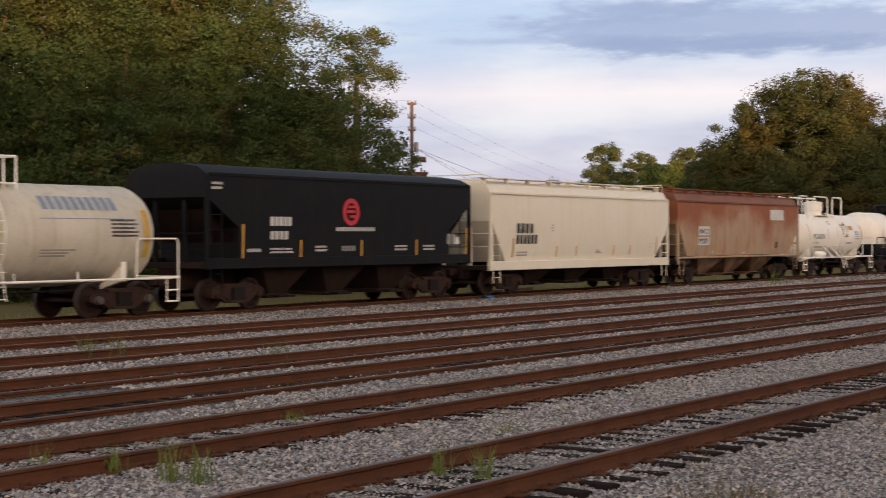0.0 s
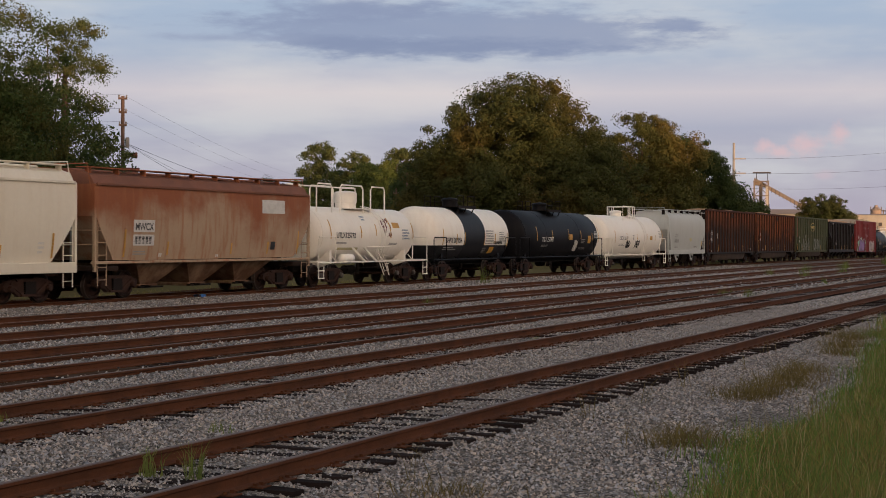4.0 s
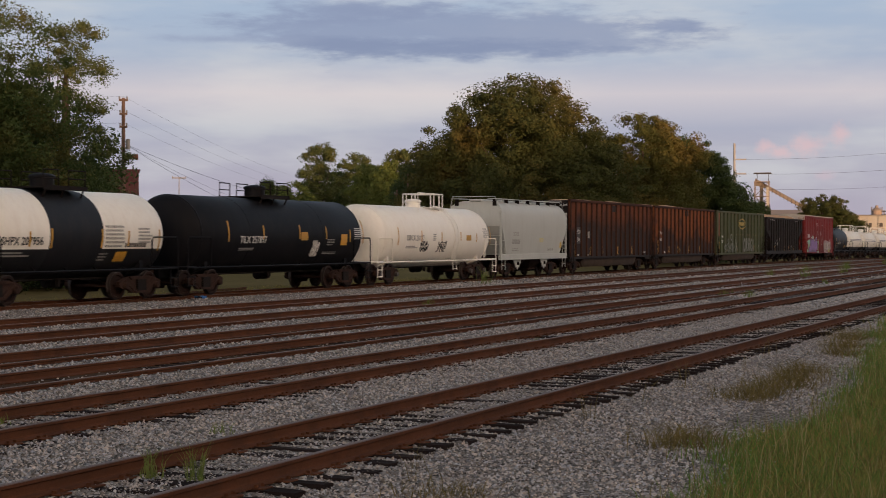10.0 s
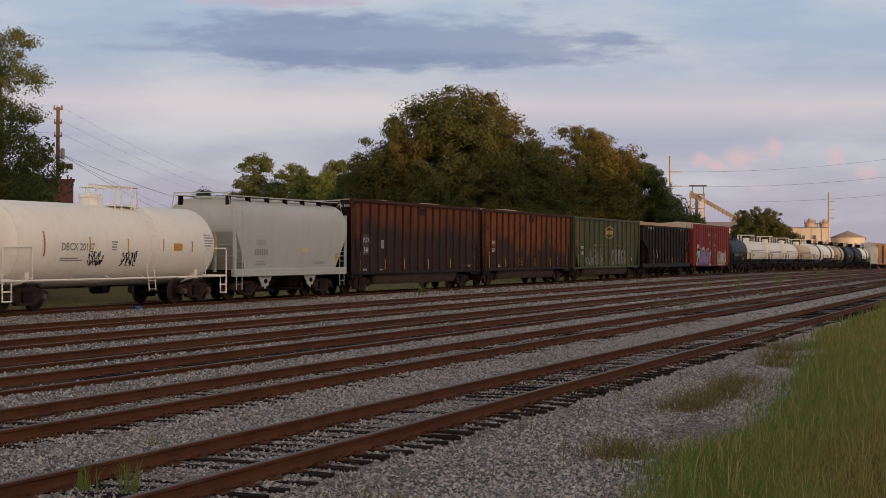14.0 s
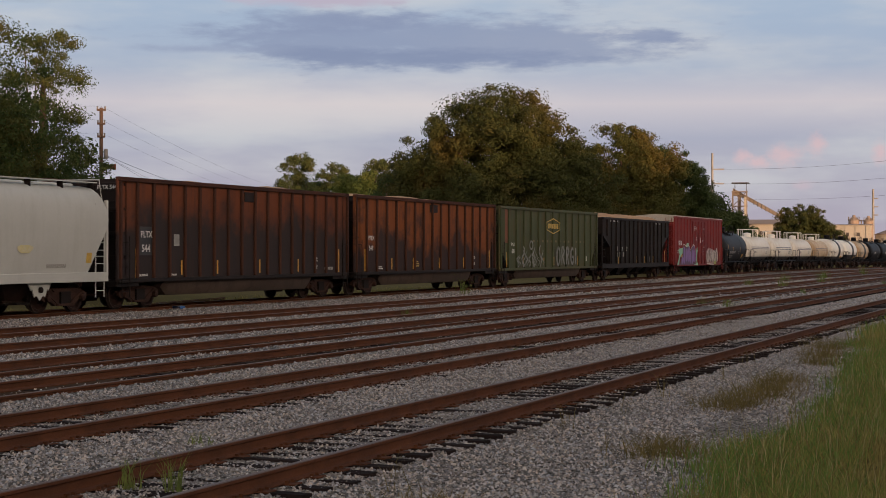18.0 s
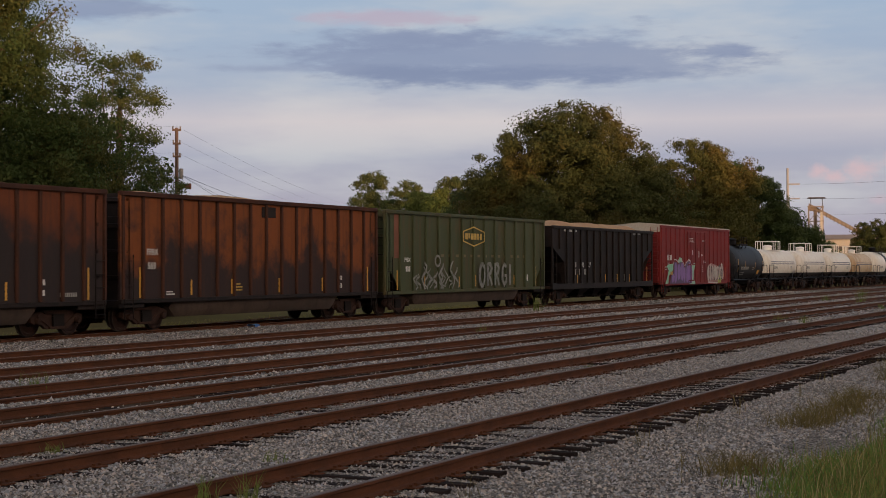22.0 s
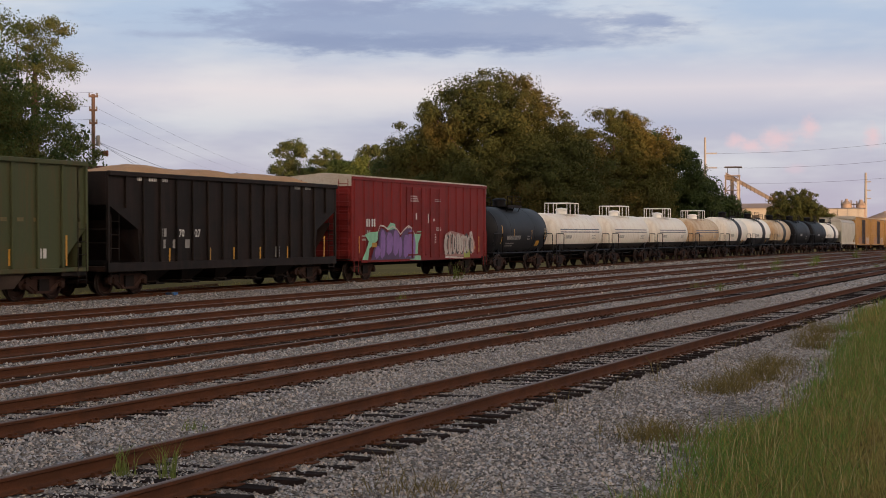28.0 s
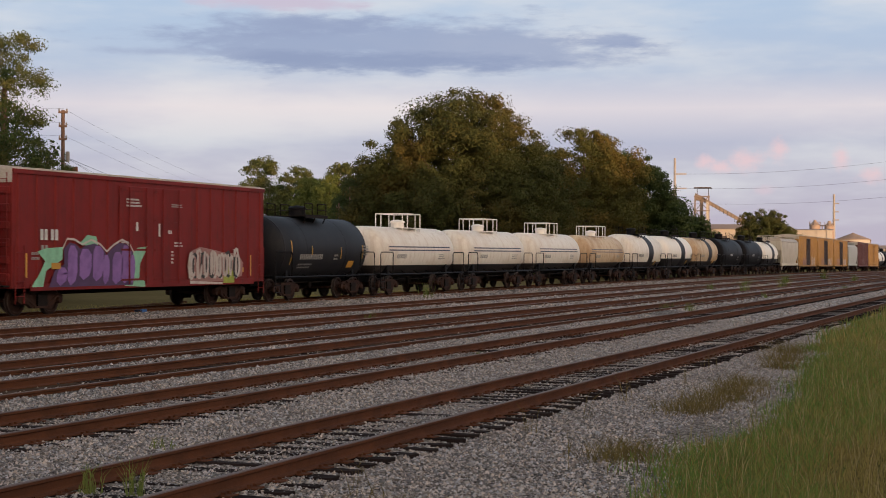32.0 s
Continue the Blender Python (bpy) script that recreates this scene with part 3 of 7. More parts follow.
def build_tracks():
    ties = [tie_mesh() for _ in range(8)]
    plate = Geo().box(-0.09, 0.09, -0.19, 0.19, -0.176, -0.158, 0.004)
    for sx, sy in ((-0.06, 0.1), (0.06, 0.1), (-0.06, -0.1), (0.06, -0.1)):
        plate.box(sx - 0.012, sx + 0.012, sy - 0.02, sy + 0.02, -0.16, -0.13)
    for k, yc in enumerate(TRACKS):
        t = thing("railway_track", "rusty yard track on dark wooden ties in grey ballast", "railway track", "tracks of the yard", "structure")
        for side in (-0.7535, 0.7535):
            build_rail(yc + side, t)
        near = {0: (4, 140), 1: (8, 110)}.get(k)
        rest = Geo()
        plates = Geo()
        low = fall(yc)
        x = -20.0
        while x < 260:
            x += 0.53 + random.uniform(-0.035, 0.035)
            dy, turn, dz = random.gauss(0, 0.04), random.gauss(0, 0.012), random.uniform(-0.02, 0.004)
            if near and near[0] < x < near[1]:
                ob = new("tie", random.choice(ties))
                ob.parent = t
                ob.matrix_basis = pose(x, yc + dy, low - 0.172 + drop(x) + dz, 0, 0, math.degrees(turn))
                if x < 60:
                    for side in (-0.7535, 0.7535):
                        o = len(plates.v)
                        plates.v += [(vx + x, vy + yc + side, vz + drop(x) + low) for vx, vy, vz in plate.v]
                        plates.f += [tuple(i + o for i in f) for f in plate.f]
            else:
                rest.box(x - 0.11, x + 0.11, yc - 1.28 + dy, yc + 1.28 + dy, low - 0.34 + drop(x), low + (-0.175 if k < 2 else -0.16) + dz + drop(x))
        if rest.f:
            tagged(part("tie_row", rest, M["tie"], t), kind="stuff")
        if plates.f:
            tagged(part("tie_plate_row", plates, M["rail_rust"], t), kind="stuff")


build_tracks()


# ---- the freight train ----
SPEED, LINE = 5.38, TRACKS[-1]
WHEEL_R = 0.457
CARS, WHEELSETS = [], []
SHARED = {}


def shared(key, make):
    if key not in SHARED:
        SHARED[key] = make()
    return SHARED[key]


def wheelset_mesh():
    g = Geo()
    for s in (-1, 1):
        g.disc_y(0, 0, [(s * 0.80, 0.10), (s * 0.83, 0.11), (s * 0.83, 0.14), (s * 0.785, 0.17), (s * 0.77, 0.33), (s * 0.82, 0.365), (s * 0.825, 0.44), (s * 0.815, WHEEL_R),
                        (s * 0.72, WHEEL_R), (s * 0.705, WHEEL_R + 0.022), (s * 0.685, WHEEL_R + 0.022), (s * 0.685, 0.36), (s * 0.72, 0.33), (s * 0.72, 0.12)], 22)
    g.disc_y(0, 0, [(-0.99, 0.07), (-0.8, 0.075), (0.8, 0.075), (0.99, 0.07)], 12)
    me = g.mesh("wheelset", [M["wheel"], M["wheel_rim"]], 35)
    for p in me.polygons:
        r = math.hypot(p.center.x, p.center.z)
        if r > 0.43 and abs(p.center.y) > 0.7:
            p.material_index = 1
    return me


def side_frame_mesh():
    poly = [(-1.16, 0.44), (-1.16, 0.60), (-1.0, 0.67), (-0.6, 0.76), (0.6, 0.76), (1.0, 0.67), (1.16, 0.60), (1.16, 0.44), (1.02, 0.36), (0.76, 0.40), (0.46, 0.22),
            (-0.46, 0.22), (-0.76, 0.40), (-1.02, 0.36)]
    g = Geo().prism(poly, -0.07, 0.07)
    g.prism([(-0.58, 0.66), (0.58, 0.66), (0.66, 0.74), (-0.66, 0.74)], -0.12, 0.12)
    g.prism([(-0.42, 0.22), (0.42, 0.22), (0.40, 0.29), (-0.40, 0.29)], -0.15, 0.15)
    g.prism([(-0.9, 0.60), (-0.34, 0.26), (-0.26, 0.30), (-0.84, 0.66)], -0.10, 0.10)
    g.prism([(0.9, 0.60), (0.34, 0.26), (0.26, 0.30), (0.84, 0.66)], -0.10, 0.10)
    return g.mesh("side_frame", M["truck"])


def spring_mesh():
    rings = []
    for i in range(13):
        w, z = 0.26 if i % 2 else 0.235, 0.29 + 0.37 * i / 12
        rings.append([(-w, -0.07, z), (w, -0.07, z), (w, 0.07, z), (-w, 0.07, z)])
    return Geo().quad_grid(rings, True, True).mesh("spring", M["steel_dark"])


def cap_mesh(mat):
    return Geo().disc_y(0, 0, [(-0.10, 0.06), (-0.09, 0.10), (0.0, 0.115), (0.06, 0.115)], 14).mesh("bearing_cap", mat, 40)


def add_truck(car, x, spin=True, cap="truck"):
    t = part("truck", shared("bolster", lambda: Geo().box(-0.22, 0.22, -1.15, 1.15, 0.42, 0.66, 0.03).box(-0.35, 0.35, -0.35, 0.35, 0.60, 0.80, 0.03)
                             .box(-1.1, -1.02, -0.9, 0.9, 0.42, 0.5).box(1.02, 1.1, -0.9, 0.9, 0.42, 0.5).mesh("truck", M["truck"])), None, car)
    t.matrix_basis = pose(x, 0, 0)
    for s in (-1, 1):
        f = part("side_frame", shared("side_frame", side_frame_mesh), None, t)
        f.matrix_basis = pose(0, s * 1.03, 0)
        sp = part("spring", shared("spring", spring_mesh), None, t)
        sp.matrix_basis = pose(0, s * 1.10, 0)
        for a in (-0.89, 0.89):
            c = part("bearing_cap", shared("cap" + cap, lambda: cap_mesh(M[cap])), None, t)
            c.matrix_basis = pose(a, s * 1.12, WHEEL_R, 0, 0, 0 if s < 0 else 180)
    for a in (-0.89, 0.89):
        w = part("wheelset", shared("wheelset", wheelset_mesh), None, car)
        w.matrix_basis = pose(x + a, 0, WHEEL_R)
        if spin:
            WHEELSETS.append((w, x + a))


def add_coupler(car, half, mat="truck"):
    for s in (-1, 1):
        g = Geo().box(min(s * (half - 0.6), s * (half + 0.22)), max(s * (half - 0.6), s * (half + 0.22)), -0.09, 0.09, 0.76, 0.94, 0.02)
        g.box(min(s * (half + 0.15), s * (half + 0.48)), max(s * (half + 0.15), s * (half + 0.48)), -0.16, 0.16, 0.72, 0.98, 0.05)
        part("coupler", g, M[mat], car)
        hose = Geo().tube([(s * (half + 0.05), 0.3, 0.78), (s * (half + 0.2), 0.3, 0.45), (s * (half + 0.42), 0.12, 0.38)], 0.025, 6)
        part("air_hose", hose, M["steel_dark"], car)


def ladder(car, x, y, z0, z1, mat, width=0.42, rungs=None, axis="x"):
    g = Geo()
    w = width / 2
    P = (lambda a, z: (x + a, y, z)) if axis == "x" else (lambda a, z: (x, y + a, z))
    g.tube([P(-w, z0), P(-w, z1)], 0.018, 5), g.tube([P(w, z0), P(w, z1)], 0.018, 5)
    k = rungs or max(2, int((z1 - z0) / 0.38))
    for i in range(k):
        z = z0 + (i + 0.5) * (z1 - z0) / k
        g.tube([P(-w, z), P(w, z)], 0.012, 5)
    return part("ladder", g, mat, car)


TEXT = {}


def text_points(words):
    if words not in TEXT:
        cu = bpy.data.curves.new("lettering", "FONT")
        cu.body, cu.size, cu.resolution_u, cu.offset = words, 1.0, 2, 0.022
        ob = new("lettering_source", cu)
        me = bpy.data.meshes.new_from_object(ob.evaluated_get(bpy.context.evaluated_depsgraph_get()))
        TEXT[words] = ([tuple(v.co) for v in me.vertices], [tuple(p.vertices) for p in me.polygons])
        bpy.data.objects.remove(ob)
        bpy.data.curves.remove(cu)
        bpy.data.meshes.remove(me)
    return TEXT[words]


def lettering(car, words, x, z, size, mat, surf, bold=1.0, lift=0.012):
    """Stencilled words on the side: surf(z) gives the side's y; x, z: left foot."""
    v, f = text_points(words)
    g = Geo()
    g.v = [(x + a * size * bold, surf(z + b * size) - lift, z + b * size) for a, b, _ in v]
    g.f = list(f)
    return part("lettering", g, M[mat], car)


def bars(car, x, z, w, h, mat, surf, rows=1, gap=0.45, name="lettering", lift=0.010, label=""):
    """Lines of small writing, as bars."""
    g = Geo()
    step = h / rows
    for i in range(rows):
        z0 = z + i * step
        z1 = z0 + step * (1 - gap if rows > 1 else 1)
        ww = w * (1 if rows == 1 else random.uniform(0.7, 1.0))
        k = max(1, int((z1 - z0) / 0.12))
        n = max(1, round(ww / (0.8 * (z1 - z0)))) if name == "lettering" and (z1 - z0) > 0.05 else 1
        for i2 in range(n):
            xa, xb = x + ww * i2 / n, x + ww * (i2 + (0.72 if n > 1 else 1)) / n
            for j in range(k):
                a, b = z0 + (z1 - z0) * j / k, z0 + (z1 - z0) * (j + 1) / k
                o = len(g.v)
                g.v += [(xa, surf(a) - lift, a), (xb, surf(a) - lift, a), (xb, surf(b) - lift, b), (xa, surf(b) - lift, b)]
                g.f.append((o, o + 1, o + 2, o + 3))
    return part(name, g, M[mat], car, label)


def strip(car, x, z, h, surf, w=0.09):
    return bars(car, x - w / 2, z, w, h, "yellow", surf, 1, name="reflector_strip", lift=0.014)


def car_root(name, label, category, q0, q1, group=""):
    car = thing(name, label, category, group)
    mid = 0.5 * (q0 + q1)
    CARS.append((car, mid))
    return car, (q1 - q0) / 2


def flat_side(y):
    return lambda z: y


def tank_car(q0, q1, label, r=1.45, zc=2.12, body="tank_white", upper=None, band=None, frame="white", top="rail", marks=(), spin=True,
             strips=(), ladder_at=None, name="tank_car", end_rail=True, dome=0.35, cage_h=0.66, dome_h=0.0, hoops=False):
    """A tank car: q0, q1 are the ends of its underframe along the train. band: (middle, half width, material)."""
    car, half = car_root(name, label, "tank car", q0, q1, "cars of the freight train")
    head, L = 0.62, half - 0.35
    prof = [(-L, 0.02)] + [(-L + head * (1 - math.cos(a)), r * math.sin(a)) for a in (radians(d) for d in (12, 25, 40, 55, 70, 90))]
    xs = list(prof)
    cuts = [-L * 0.5, 0.0, L * 0.5]
    if band:
        cuts += [band[0] - band[1], band[0] + band[1]]
    xs += [(x, r) for x in sorted(cuts)] + [(-x, rr) for x, rr in reversed(prof)]
    g = Geo().disc_x(0, zc, xs, 40)
    mats = [M[body], M[upper or body], M[band[2] if band else body]]
    shell = part("tank_shell", g, mats, car, smooth=45)
    for p in shell.data.polygons:
        if band and abs(p.center.x - band[0]) < band[1]:
            p.material_index = 2
        elif upper:
            p.material_index = 1
    side = lambda z: -math.sqrt(max(0.02, (r + 0.002) ** 2 - (z - zc) ** 2))
    fm = {"white": M["tank_white"], "black": M["tank_black"], "grey": M["tank_grey"]}[frame]
    # weld seams
    if not upper:
        for x in (-L + head, -L * 0.42, L * 0.42, L - head):
            part("seam", Geo().disc_x(0, zc, [(x - 0.03, r), (x - 0.012, r + 0.008), (x + 0.012, r + 0.008), (x + 0.03, r)], 40), M[body], car, smooth=50)
    tx = half - 1.75
    for s in (-1, 1):
        sill = Geo().box(min(s * (half - 3.0), s * half), max(s * (half - 3.0), s * half), -0.33, 0.33, 0.62, 0.98, 0.02)
        part("stub_sill", sill, fm if frame != "white" else M["steel_dark"], car)
        for yy in (-1, 1):
            saddle = Geo().quad_grid([[(s * tx - 0.10, yy * 0.3, 0.70), (s * tx + 0.10, yy * 0.3, 0.70), (s * tx + 0.10, yy * 1.12, 0.95), (s * tx - 0.10, yy * 1.12, 0.95)],
                              [(s * tx - 0.10, yy * 0.3, zc - r + 0.1), (s * tx + 0.10, yy * 0.3, zc - r + 0.1), (s * tx + 0.10, yy * 1.12, zc - 0.62), (s * tx - 0.10, yy * 1.12, zc - 0.62)]], True, True)
            part("saddle", saddle, fm, car)
        deck = Geo().box(min(s * (half - 0.62), s * half), max(s * (half - 0.62), s * half), -1.48, 1.48, 0.98, 1.05, 0.015)
        part("end_platform", deck, fm, car)
        if end_rail:
            for yy in (-1.46, 1.46):
                h = Geo()
                x0, x1 = s * (half - 0.06), s * (half - 1.5)
                h.tube([(x0, yy, 0.35), (x0, yy, 1.95), (s * (half - 0.14), yy, 2.05), (x1, yy, 2.05), (s * (half - 1.58), yy * 0.99, 1.95), (s * (half - 1.6), yy * 0.98, 1.02)], 0.024, 5)
                h.tube([(s * (half - 0.5), yy, 0.35), (s * (half - 0.5), yy, 1.05)], 0.02, 5)
                for z in (0.38, 0.68):
                    h.box(min(x0, s * (half - 0.5)), max(x0, s * (half - 0.5)), yy - 0.04, yy + 0.04, z - 0.02, z + 0.02)
                part("end_rail", h, fm, car)
    for yy in (-1.46, 1.46):
        run = Geo().tube([(-half + 0.3, yy, 1.0), (half - 0.3, yy, 1.0)], 0.035, 6)
        k = 6
        for i in range(k):
            x = -half + 1.6 + i * (2 * half - 3.2) / (k - 1)
            run.tube([(x, yy, 1.0), (x + 0.35, yy * 0.72, zc - r * 0.72)], 0.022, 5)
        part("side_rail", run, fm, car)
    under = Geo().tube([(-half * 0.6, -0.5, 0.72), (half * 0.6, -0.5, 0.72)], 0.03, 5).disc_x(0.4, 0.62, [(half * 0.1, 0.05), (half * 0.1 + 0.05, 0.2), (half * 0.1 + 0.8, 0.2), (half * 0.1 + 0.85, 0.05)], 14)
    under.tube([(-0.1, -0.6, zc - r + 0.05), (-0.1, -0.6, 0.5)], 0.07, 8)
    part("brake_gear", under, M["steel_dark"], car)
    zt = zc + r
    tm = M["tank_white"] if top == "cage" else fm
    if top in ("rail", "cage"):
        hgt = 0.62 if top == "rail" else cage_h
        px0, px1, py = (-1.15, 1.15, 0.72) if top == "cage" else (0.35, 1.75, 0.72)
        part("top_platform", Geo().box(px0, px1, -0.75, 0.75, zt - 0.06, zt - 0.02), tm, car)
        cage = Geo()
        if hoops:
            for y in (-py, py):
                for x0, x1 in ((-4.1, -2.75), (-2.0, 0.15), (0.9, 2.3)):
                    low = zt - 0.25
                    part("top_hoop", Geo().tube([(x0, y, low), (x0, y, zt + hgt - 0.16), (x0 + 0.14, y, zt + hgt - 0.02), (x1 - 0.14, y, zt + hgt - 0.02), (x1, y, zt + hgt - 0.16), (x1, y, low)], 0.035, 6), tm, car)
        posts = (px0, px0 * 0.72 + px1 * 0.28, px0 * 0.28 + px1 * 0.72, px1) if not hoops else ()
        for x in posts:
            for y in (-py, py):
                cage.tube([(x, y, zt - 0.2), (x, y, zt + hgt)], 0.028, 5)
        if hoops:
            cage.tube([(-4.1, py, zt + hgt - 0.05), (2.3, py, zt + hgt - 0.05)], 0.03, 5)
        else:
            for y in (-py, py):
                cage.tube([(px0, y, zt + hgt), (px1, y, zt + hgt)], 0.028, 5)
            for x in (px0, px1):
                cage.tube([(x, -py, zt + hgt), (x, py, zt + hgt)], 0.028, 5)
        part("top_rail", cage, tm, car)
        if top == "rail":
            part("side_walk", Geo().tube([(-1.6, -0.95, zt - 0.32), (-1.6, -0.95, zt + hgt), (px0, -0.75, zt + hgt)], 0.024, 5), tm, car)
    if top == "plate":
        part("top_platform", Geo().box(-1.25, 0.95, -0.95, 0.95, zt + 0.02, zt + 0.06).box(-1.25, 0.95, -0.97, -0.93, zt - 0.04, zt + 0.10), M["steel_dark"], car)
        for x in (-1.1, -0.2, 0.8):
            part("platform_bracket", Geo().tube([(x, -0.93, zt + 0.02), (x, -0.75, zt - 0.35)], 0.03, 5), M["steel_dark"], car)
        for x0, x1 in ((-1.2, -0.45), (0.05, 0.9)):
            for y in (-0.9, 0.9):
                part("top_rail", Geo().tube([(x0, y, zt + 0.04), (x0, y, zt + 0.58), (x1, y, zt + 0.58), (x1, y, zt + 0.04)], 0.026, 5).tube([(x0, y, zt + 0.32), (x1, y, zt + 0.32)], 0.02, 5), M["steel_dark"], car)
    if dome:
        up = 0.0 if top != "plate" else 0.14
        dg = Geo().disc_z(-0.1, 0, [(zt - 0.12, dome), (zt + 0.20 + up, dome), (zt + 0.22 + up, dome + 0.04), (zt + 0.28 + up + dome_h, dome + 0.04), (zt + 0.34 + up + dome_h, dome * 0.9), (zt + 0.38 + up + dome_h, 0.05)], 20)
        part("manway_dome", dg, tm if top != "plate" else M["tank_black"], car, smooth=40)
        part("valve", Geo().disc_z(0.52, 0.1, [(zt - 0.05, 0.09), (zt + 0.16, 0.09), (zt + 0.18, 0.05)], 10), tm if top != "plate" else M["tank_black"], car)
    if ladder_at is not None:
        for yy in (-1, 1):
            lg = Geo()
            rail = [(a, zc + (r + 0.1) * math.sin(radians(a))) for a in range(80, -31, -11)]
            for dx in (-0.22, 0.22):
                lg.tube([(ladder_at + dx, yy * (r + 0.1) * math.cos(radians(a)), z) for a, z in rail] + [(ladder_at + dx, yy * 1.42, 0.55)], 0.018, 5)
            for a, z in rail[1:]:
                y = yy * (r + 0.1) * math.cos(radians(a))
                lg.tube([(ladder_at - 0.22, y, z), (ladder_at + 0.22, y, z)], 0.012, 5)
            for z in (1.25, 0.9, 0.6):
                lg.tube([(ladder_at - 0.22, yy * 1.42, z), (ladder_at + 0.22, yy * 1.42, z)], 0.012, 5)
            part("ladder", lg, fm, car)
    for x, z, h in strips:
        strip(car, x, z, h, side, 0.08)
    for mk in marks:
        if mk[0] == "text":
            lettering(car, mk[1], mk[2], mk[3], mk[4], mk[5], side)
        else:
            bars(car, mk[1], mk[2], mk[3], mk[4], mk[5], side, mk[6] if len(mk) > 6 else 1, name=mk[0])
    add_coupler(car, half)
    for x in (-tx, tx):
        add_truck(car, x, spin, "bearing" if frame == "white" else "truck")
    return car


def hopper_car(q0, q1, label, levels, body, roof=None, sill=1.2, sill_h=0.0, ribs=0, bays=3, walk_way=True, open_top=False, marks=(), strips=(), frame=None, spin=True,
               name="covered_hopper_car", chips=0.0, posts=True, end_plate=1.3, trim=True, sill_d=0.30, bay="bay", bracket=None):
    """levels: (height, inset of the ends, half width), from the bottom up."""
    car, half = car_root(name, label, "hopper car", q0, q1, "cars of the freight train")
    fm = M[frame or body]
    g = Geo()
    rings = []
    for z, inset, w in levels:
        xe = half - inset
        rings.append([(-xe, -w, z), (-xe * 0.5, -w, z), (0, -w, z), (xe * 0.5, -w, z), (xe, -w, z), (xe, w, z), (0, w, z), (-xe, w, z)])
    g.quad_grid(rings, True, True)
    shell = part("hopper_body", g, [M[body], M[roof or body]], car, smooth=25)
    top_z = levels[-1][0]
    eave = max(z for z, _, w in levels if w >= 1.45)
    for p in shell.data.polygons:
        if p.center.z > eave + 0.02:
            p.material_index = 1
    ws = sorted((z, w) for z, _, w in levels)

    def side(z):
        for (a, wa), (b, wb) in zip(ws, ws[1:]):
            if a <= z <= b:
                return -(wa + (wb - wa) * (z - a) / max(1e-6, b - a)) - 0.003
        return -ws[0][1] - 0.003 if z < ws[0][0] else -ws[-1][1]

    low = levels[0][0]
    for yy in (-1, 1):
        part("side_sill", Geo().box(-half, half, min(yy * 1.36, yy * 1.53), max(yy * 1.36, yy * 1.53), sill - sill_d, sill + sill_h, 0.015), fm, car)
        if eave > 3 and trim and not open_top:
            part("eave_strip", Geo().box(-half + 0.1, half - 0.1, min(yy * 1.50, yy * 1.56), max(yy * 1.50, yy * 1.56), eave - 0.05, eave + 0.04, 0.01), M[roof or body], car)
    for s in (-1, 1):
        xe = s * half
        plate = Geo().box(min(xe, xe - s * end_plate), max(xe, xe - s * end_plate), -1.5, 1.5, sill - 0.28, sill - 0.12, 0.01)
        plate.box(min(xe - s * 0.05, xe - s * 2.6), max(xe - s * 0.05, xe - s * 2.6), -0.35, 0.35, 0.62, sill - 0.2)
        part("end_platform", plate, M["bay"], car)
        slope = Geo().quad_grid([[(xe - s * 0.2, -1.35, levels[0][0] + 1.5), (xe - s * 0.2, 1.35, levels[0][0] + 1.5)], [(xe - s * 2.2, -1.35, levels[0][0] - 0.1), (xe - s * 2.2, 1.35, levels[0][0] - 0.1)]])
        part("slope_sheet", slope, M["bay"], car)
        if posts:
            for y in (-1.48, 1.48):
                part("corner_post", Geo().box(min(xe, xe - s * 0.10), max(xe, xe - s * 0.10), y - 0.05, y + 0.05, sill - 0.3, eave, 0.01), fm, car)
                ladder(car, xe - s * 0.42, y * 1.01, 0.45, eave - (0.1 if not open_top else 1.4), fm, 0.46)
            for y in (-0.55, 0.55):
                part("end_post", Geo().box(min(xe - s * 0.12, xe - s * 0.22), max(xe - s * 0.12, xe - s * 0.22), y - 0.06, y + 0.06, sill - 0.2, eave - 0.6, 0.01), fm if body != "rust_hopper" else M["light_grey"], car)
            rail = Geo().tube([(xe - s * 0.02, -1.45, 2.2), (xe - s * 0.02, 1.45, 2.2)], 0.02, 5).tube([(xe - s * 0.02, -1.45, 1.75), (xe - s * 0.02, 1.45, 1.75)], 0.02, 5)
            part("end_rail", rail, fm, car)
        part("brake_wheel", Geo().disc_x(0.75, 2.35, [(xe - s * 0.02, 0.26), (xe + s * 0.02, 0.28), (xe + s * 0.05, 0.22)], 18), M["steel_dark"], car)
    if ribs:
        for i in range(ribs):
            x = -half + 1.0 + i * (2 * half - 2.0) / (ribs - 1)
            zlow = sill if abs(x) < half - 1.5 else 2.9
            for yy in (-1, 1):
                part("rib", Geo().box(x - 0.05, x + 0.05, min(yy * 1.5, yy * 1.585), max(yy * 1.5, yy * 1.585), zlow, eave - 0.05, 0.015), M[body], car)
    span = (2 * half - 5.0) / bays
    for i in range(bays):
        x = -half + 2.5 + (i + 0.5) * span
        b = Geo()
        w, w2 = span * 0.48, span * 0.14
        b.quad_grid([[(x - w, -1.3, sill - 0.02), (x + w, -1.3, sill - 0.02), (x + w, 1.3, sill - 0.02), (x - w, 1.3, sill - 0.02)],
                     [(x - w2, -0.75, 0.42), (x + w2, -0.75, 0.42), (x + w2, 0.75, 0.42), (x - w2, 0.75, 0.42)]], True, True)
        b.box(x - w2 - 0.15, x + w2 + 0.15, -0.8, 0.8, 0.30, 0.42, 0.02)
